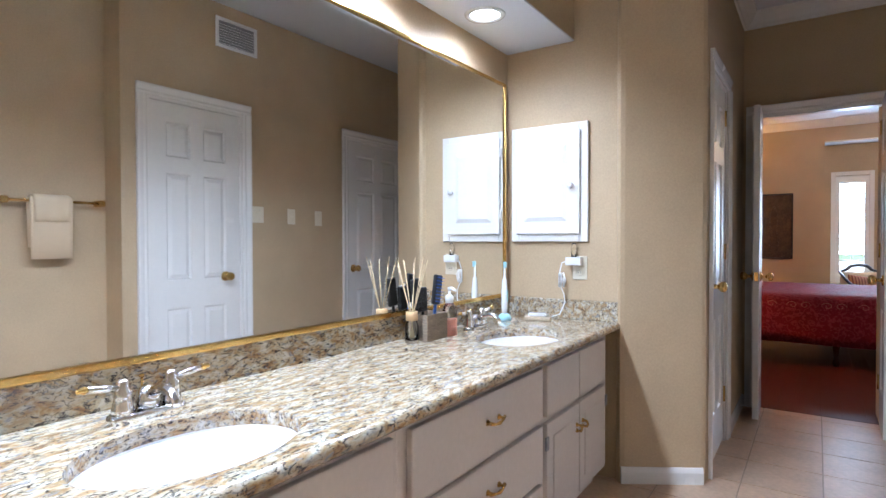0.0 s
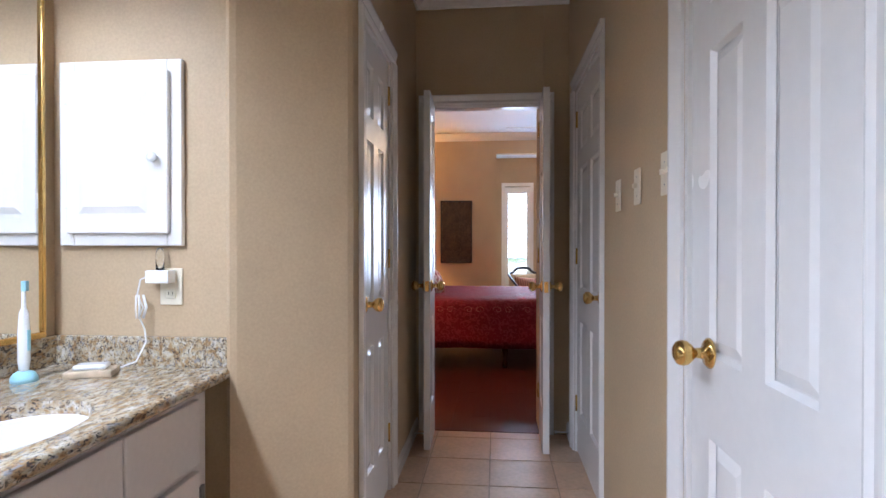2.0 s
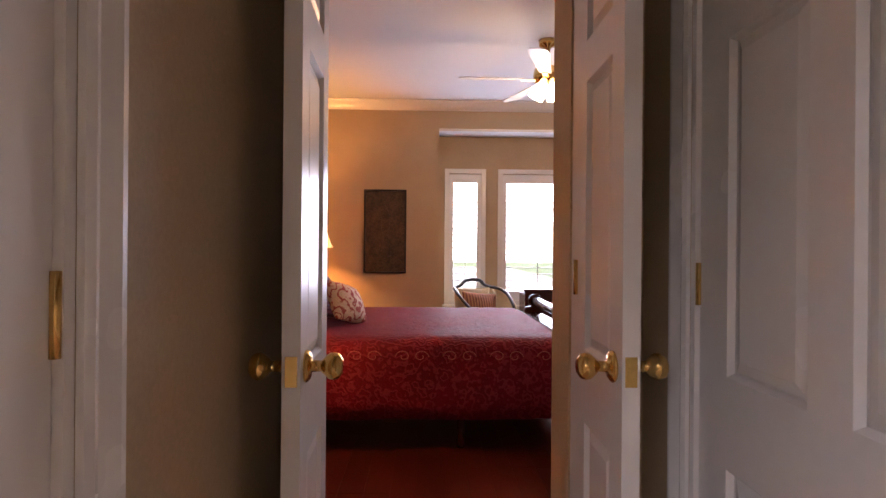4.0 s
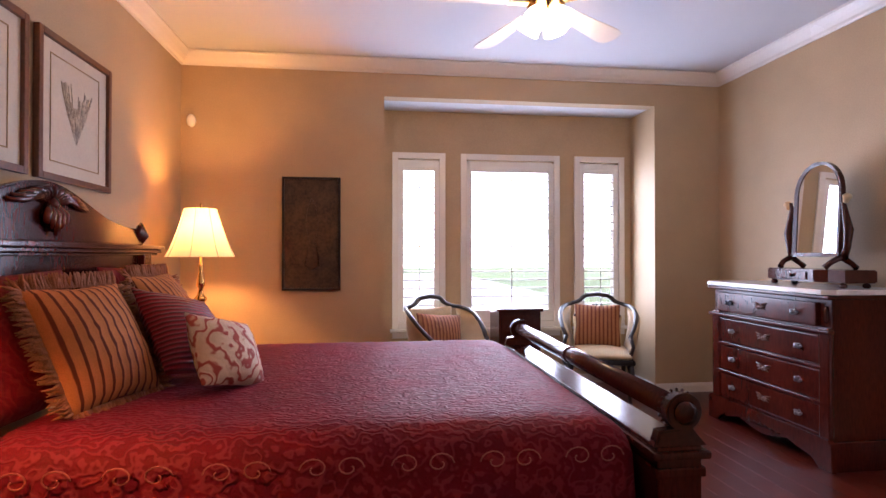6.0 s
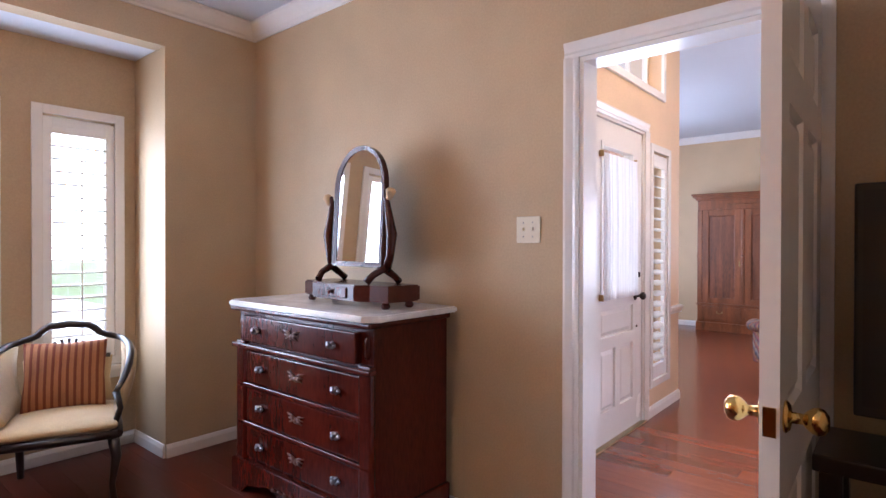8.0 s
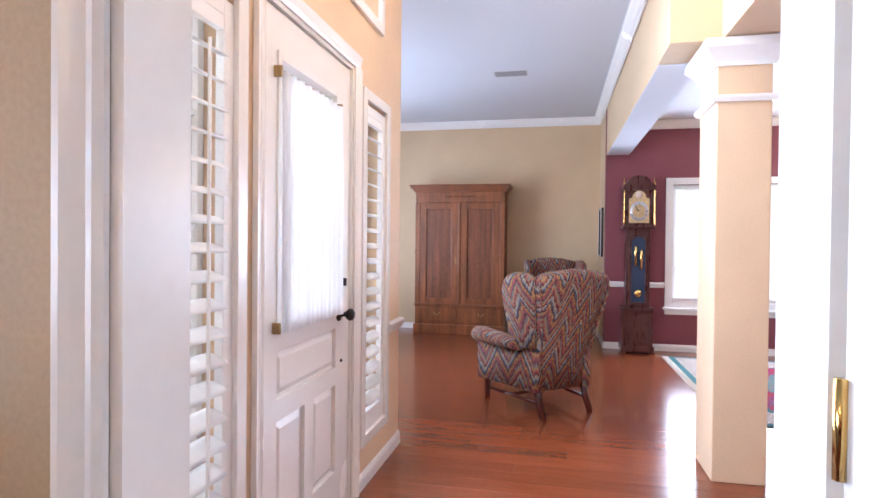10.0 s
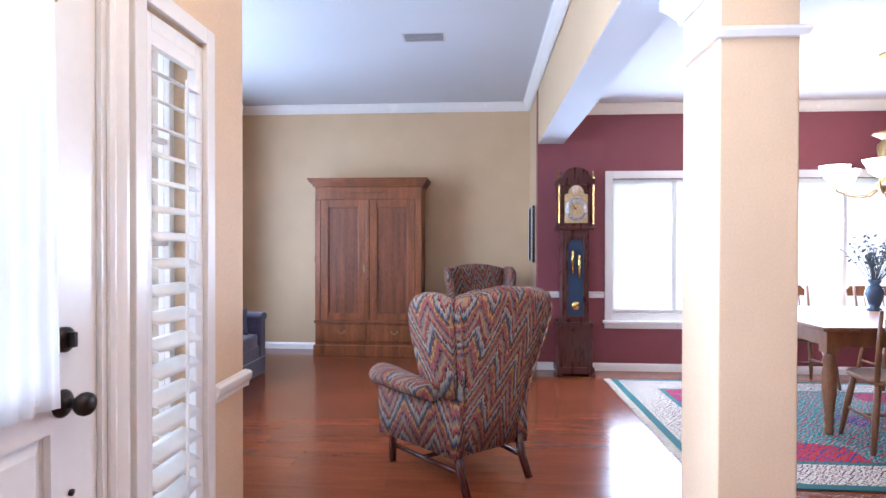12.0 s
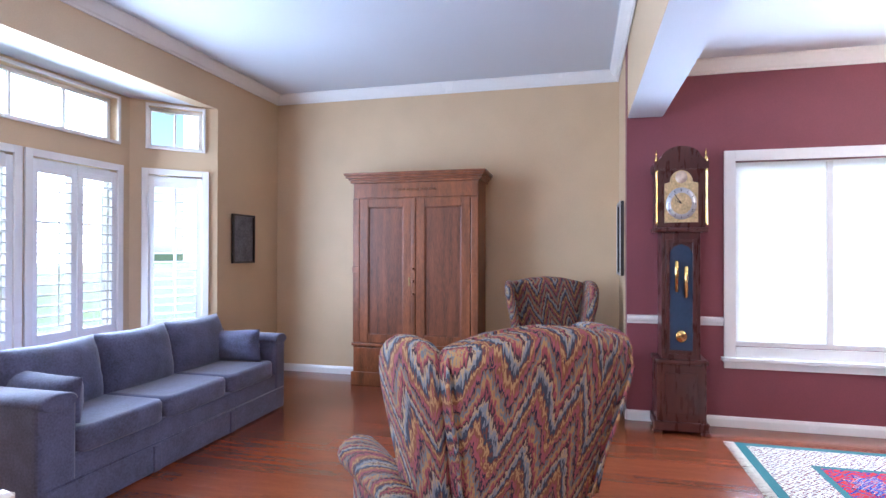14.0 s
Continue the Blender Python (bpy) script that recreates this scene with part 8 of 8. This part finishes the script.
loft(bm, [loop(0, 0, 0.028 * g, 0.036 * g, z, 20, 2.6) for z, g in ((0, 0.92), (0.006, 1.0), (0.05, 1.0), (0.10, 0.96), (0.125, 0.75), (0.138, 0.45))])
part("bottle", bm, GLASS, sp)
bm = bmesh.new()
loft(bm, [loop(0, 0, 0.025 * g, 0.033 * g, z, 20, 2.6) for z, g in ((0.003, 0.92), (0.008, 1.0), (0.07, 1.0))])
part("liquid", bm, mat("coral_soap", (0.75, 0.30, 0.20), 0.2, var=0.05), sp, "coral coloured soap")
bm = bmesh.new()
lathe(bm, [(0, 0.135), (0.017, 0.137), (0.019, 0.165), (0.012, 0.172), (0.006, 0.175), (0.006, 0.195), (0, 0.195)], seg=14)
tube(bm, [(0.0, 0, 0.196), (0.02, -0.01, 0.200), (0.045, -0.02, 0.192)], [0.010, 0.007, 0.005], 8)
part("pump", bm, PORCELAIN, sp, "white pump head")

# recessed cans in the soffit
for y in (3.24, 2.64, 2.04, 1.44, 0.84, 0.24, -0.36):
    cl = thing("recessed_light", "lit recessed can light in the soffit", "ceiling light", pose(-0.64, y, 2.187), "soffit cans")
    bm = bmesh.new()
    lathe(bm, [(0.070, 0.0), (0.092, -0.001), (0.090, -0.006), (0.072, -0.008), (0.066, -0.002)], seg=28)
    part("trim_ring", bm, PORCELAIN, cl)
    bm = bmesh.new()
    lathe(bm, [(0.069, -0.001), (0.04, -0.002), (0, -0.002)], seg=28)
    part("lens", bm, CANLIGHT, cl, "glowing lens")
    lamp("can_beam", "SPOT", pose(-0.62, y, 2.165), 19 if y > 3 else 44, (0.88, 0.94, 1.0), spot=164, radius=0.06)

# towel bar, towel and vent
tr = thing("towel_bar", "brass towel bar on the bathroom wall", "towel bar", pose(1.298, 2.36, 1.39))
bm = bmesh.new()
tube(bm, [(-0.06, -0.24, 0), (-0.06, 0.24, 0)], 0.008, 10)
part("bar", bm, BRASS, tr)
for y in (-0.23, 0.23):
    bm = bmesh.new()
    bbox(bm, (-0.075, y - 0.018, -0.018), (0, y + 0.018, 0.018), 0.006)
    part("bracket", bm, BRASS, tr)
tw = thing("hand_towel", "folded cream hand towel over the towel bar", "towel", pose(1.238, 2.335, 1.39))
for w, d, lo, dx in ((0.10, 0.0, -0.31, 0.0), (0.085, 0.004, -0.11, -0.012)):
    bm = bmesh.new()
    sec = [(-0.016 + dx, lo)] + [(-0.016 + dx, -0.02)] + [((0.016 - dx) * math.cos(a) * 1.0, (0.016 - dx) * math.sin(a)) for a in (math.pi * (1 - i / 8) for i in range(9))] + [(0.016 - dx, -0.02), (0.016 - dx, lo * 0.8)]
    prev = None
    for i in range(13):
        yy = -w + 2 * w * i / 12
        row = [bm.verts.new((x + 0.002 * math.sin(yy * 70 + z * 10), yy * (1 - 0.05 * (z / lo if z < 0 else 0)), z)) for x, z in sec]
        if prev:
            for k in range(len(sec) - 1):
                bm.faces.new((prev[k], row[k], row[k + 1], prev[k + 1])).smooth = True
        prev = row
    o = part("cloth", bm, mat("cream_terry", (0.72, 0.58, 0.40), 0.95, var=0.06, fine=300, bump=0.6) if d == 0 else bpy.data.materials["cream_terry"], tw)
    o.modifiers.new("thick", "SOLIDIFY").thickness = 0.008
vent(pose(1.108, 3.40, 2.56, 0, 0, -90), 0.32, 0.20, PORCELAIN)
for x, y, a in ((1.095, 5.40, 180), (0.176, 5.30, 0)):
    ds = thing("door_stop", "white spring door stop on the baseboard", "door stop", pose(x, y, 0.05, 0, 0, a))
    bm = bmesh.new()
    tube(bm, [(0, 0, 0), (0.07, 0, 0)], 0.005, 8)
    lathe(bm, [(0, 0), (0.009, 0), (0.009, 0.012), (0, 0.014)], pose(0.07, 0, 0, 0, 90), 10)
    part("spring", bm, PORCELAIN, ds)

# ---- pieces of floors and walls ----
def pieces(parent, name, rects, top, thick, material, gap, jitter=0.0):
    """Laid pieces as objects of their own that share meshes by size."""
    rng, cache = random.Random(7), {}
    for x0, y0, x1, y1 in rects:
        w, d = round(x1 - x0 - gap, 3), round(y1 - y0 - gap, 3)
        if w < 0.02 or d < 0.02:
            continue
        if (w, d) not in cache:
            bm = bmesh.new()
            e = 0.0005
            lo = [bm.verts.new((sx * w / 2, sy * d / 2, -thick)) for sx, sy in ((-1, -1), (1, -1), (1, 1), (-1, 1))]
            mid = [bm.verts.new((sx * w / 2, sy * d / 2, -e * 0.6)) for sx, sy in ((-1, -1), (1, -1), (1, 1), (-1, 1))]
            up = [bm.verts.new((sx * (w / 2 - e), sy * (d / 2 - e), 0)) for sx, sy in ((-1, -1), (1, -1), (1, 1), (-1, 1))]
            for p, q in ((lo, mid), (mid, up)):
                for i in range(4):
                    bm.faces.new((p[i], p[(i + 1) % 4], q[(i + 1) % 4], q[i]))
            bm.faces.new(up)
            me = bpy.data.meshes.new(name)
            bm.to_mesh(me)
            bm.free()
            me.materials.append(material)
            cache[(w, d)] = me
        o = new(name, cache[(w, d)])
        o.location = ((x0 + x1) / 2, (y0 + y1) / 2, top + rng.uniform(-jitter, jitter))
        o.parent = parent
    return len(rects)


def boards(x0, x1, y0, y1, width, lengths, rng):
    out, x = [], x0
    while x < x1 - 0.01:
        y, xe = y0 - rng.choice((0, 0.3, 0.6, 0.9)), min(x + width, x1)
        while y < y1:
            l = rng.choice(lengths)
            a, b = max(y, y0), min(y + l, y1)
            if b - a > 0.03:
                out.append((x, a, xe, b))
            y += l
        x = xe
    return out


rng = random.Random(3)
pieces(bpy.data.objects["floor_bedroom"], "board", boards(-0.9, 3.66, 5.515, 10.45, 0.127, (0.9, 1.2, 1.5, 1.8), rng), 0.0, 0.003, WOODFLOOR_DIM, 0.0008, 0.0)
pieces(bpy.data.objects["floor_living"], "board", boards(3.662, 10.95, 1.9, 10.6, 0.127, (1.5, 1.8, 2.1, 2.4), rng), 0.0, 0.003, WOODFLOOR_LIT, 0.0010, 0.0001)
tiles = []
for i in range(-5, 2):
    for j in range(-18, 3):
        a, b = max(0.63 + 0.33 * i, -0.85), min(0.96 + 0.33 * i, 1.29)
        c, d = max(4.74 + 0.33 * j, -1.2), min(5.07 + 0.33 * j, 5.51)
        if b - a > 0.03 and d - c > 0.03:
            tiles.append((a, c, b, d))
pieces(bpy.data.objects["floor_bath"], "tile", tiles, 0.0, 0.004, TILE, 0.006, 0.0003)
# porch bricks
cache = bmesh.new()
box(cache, (-0.006, -0.095, -0.028), (0.006, 0.095, 0.028))
me = bpy.data.meshes.new("brick")
cache.to_mesh(me)
cache.free()
me.materials.append(BRICK)
porch = bpy.data.objects["wall_porch"]
for r in range(32):
    for c in range(9):
        o = new("brick", me)
        o.location = (6.098, 8.36 + c * 0.2 + (0.1 if r % 2 else 0), 0.0 + r * 0.072)
        o.parent = porch
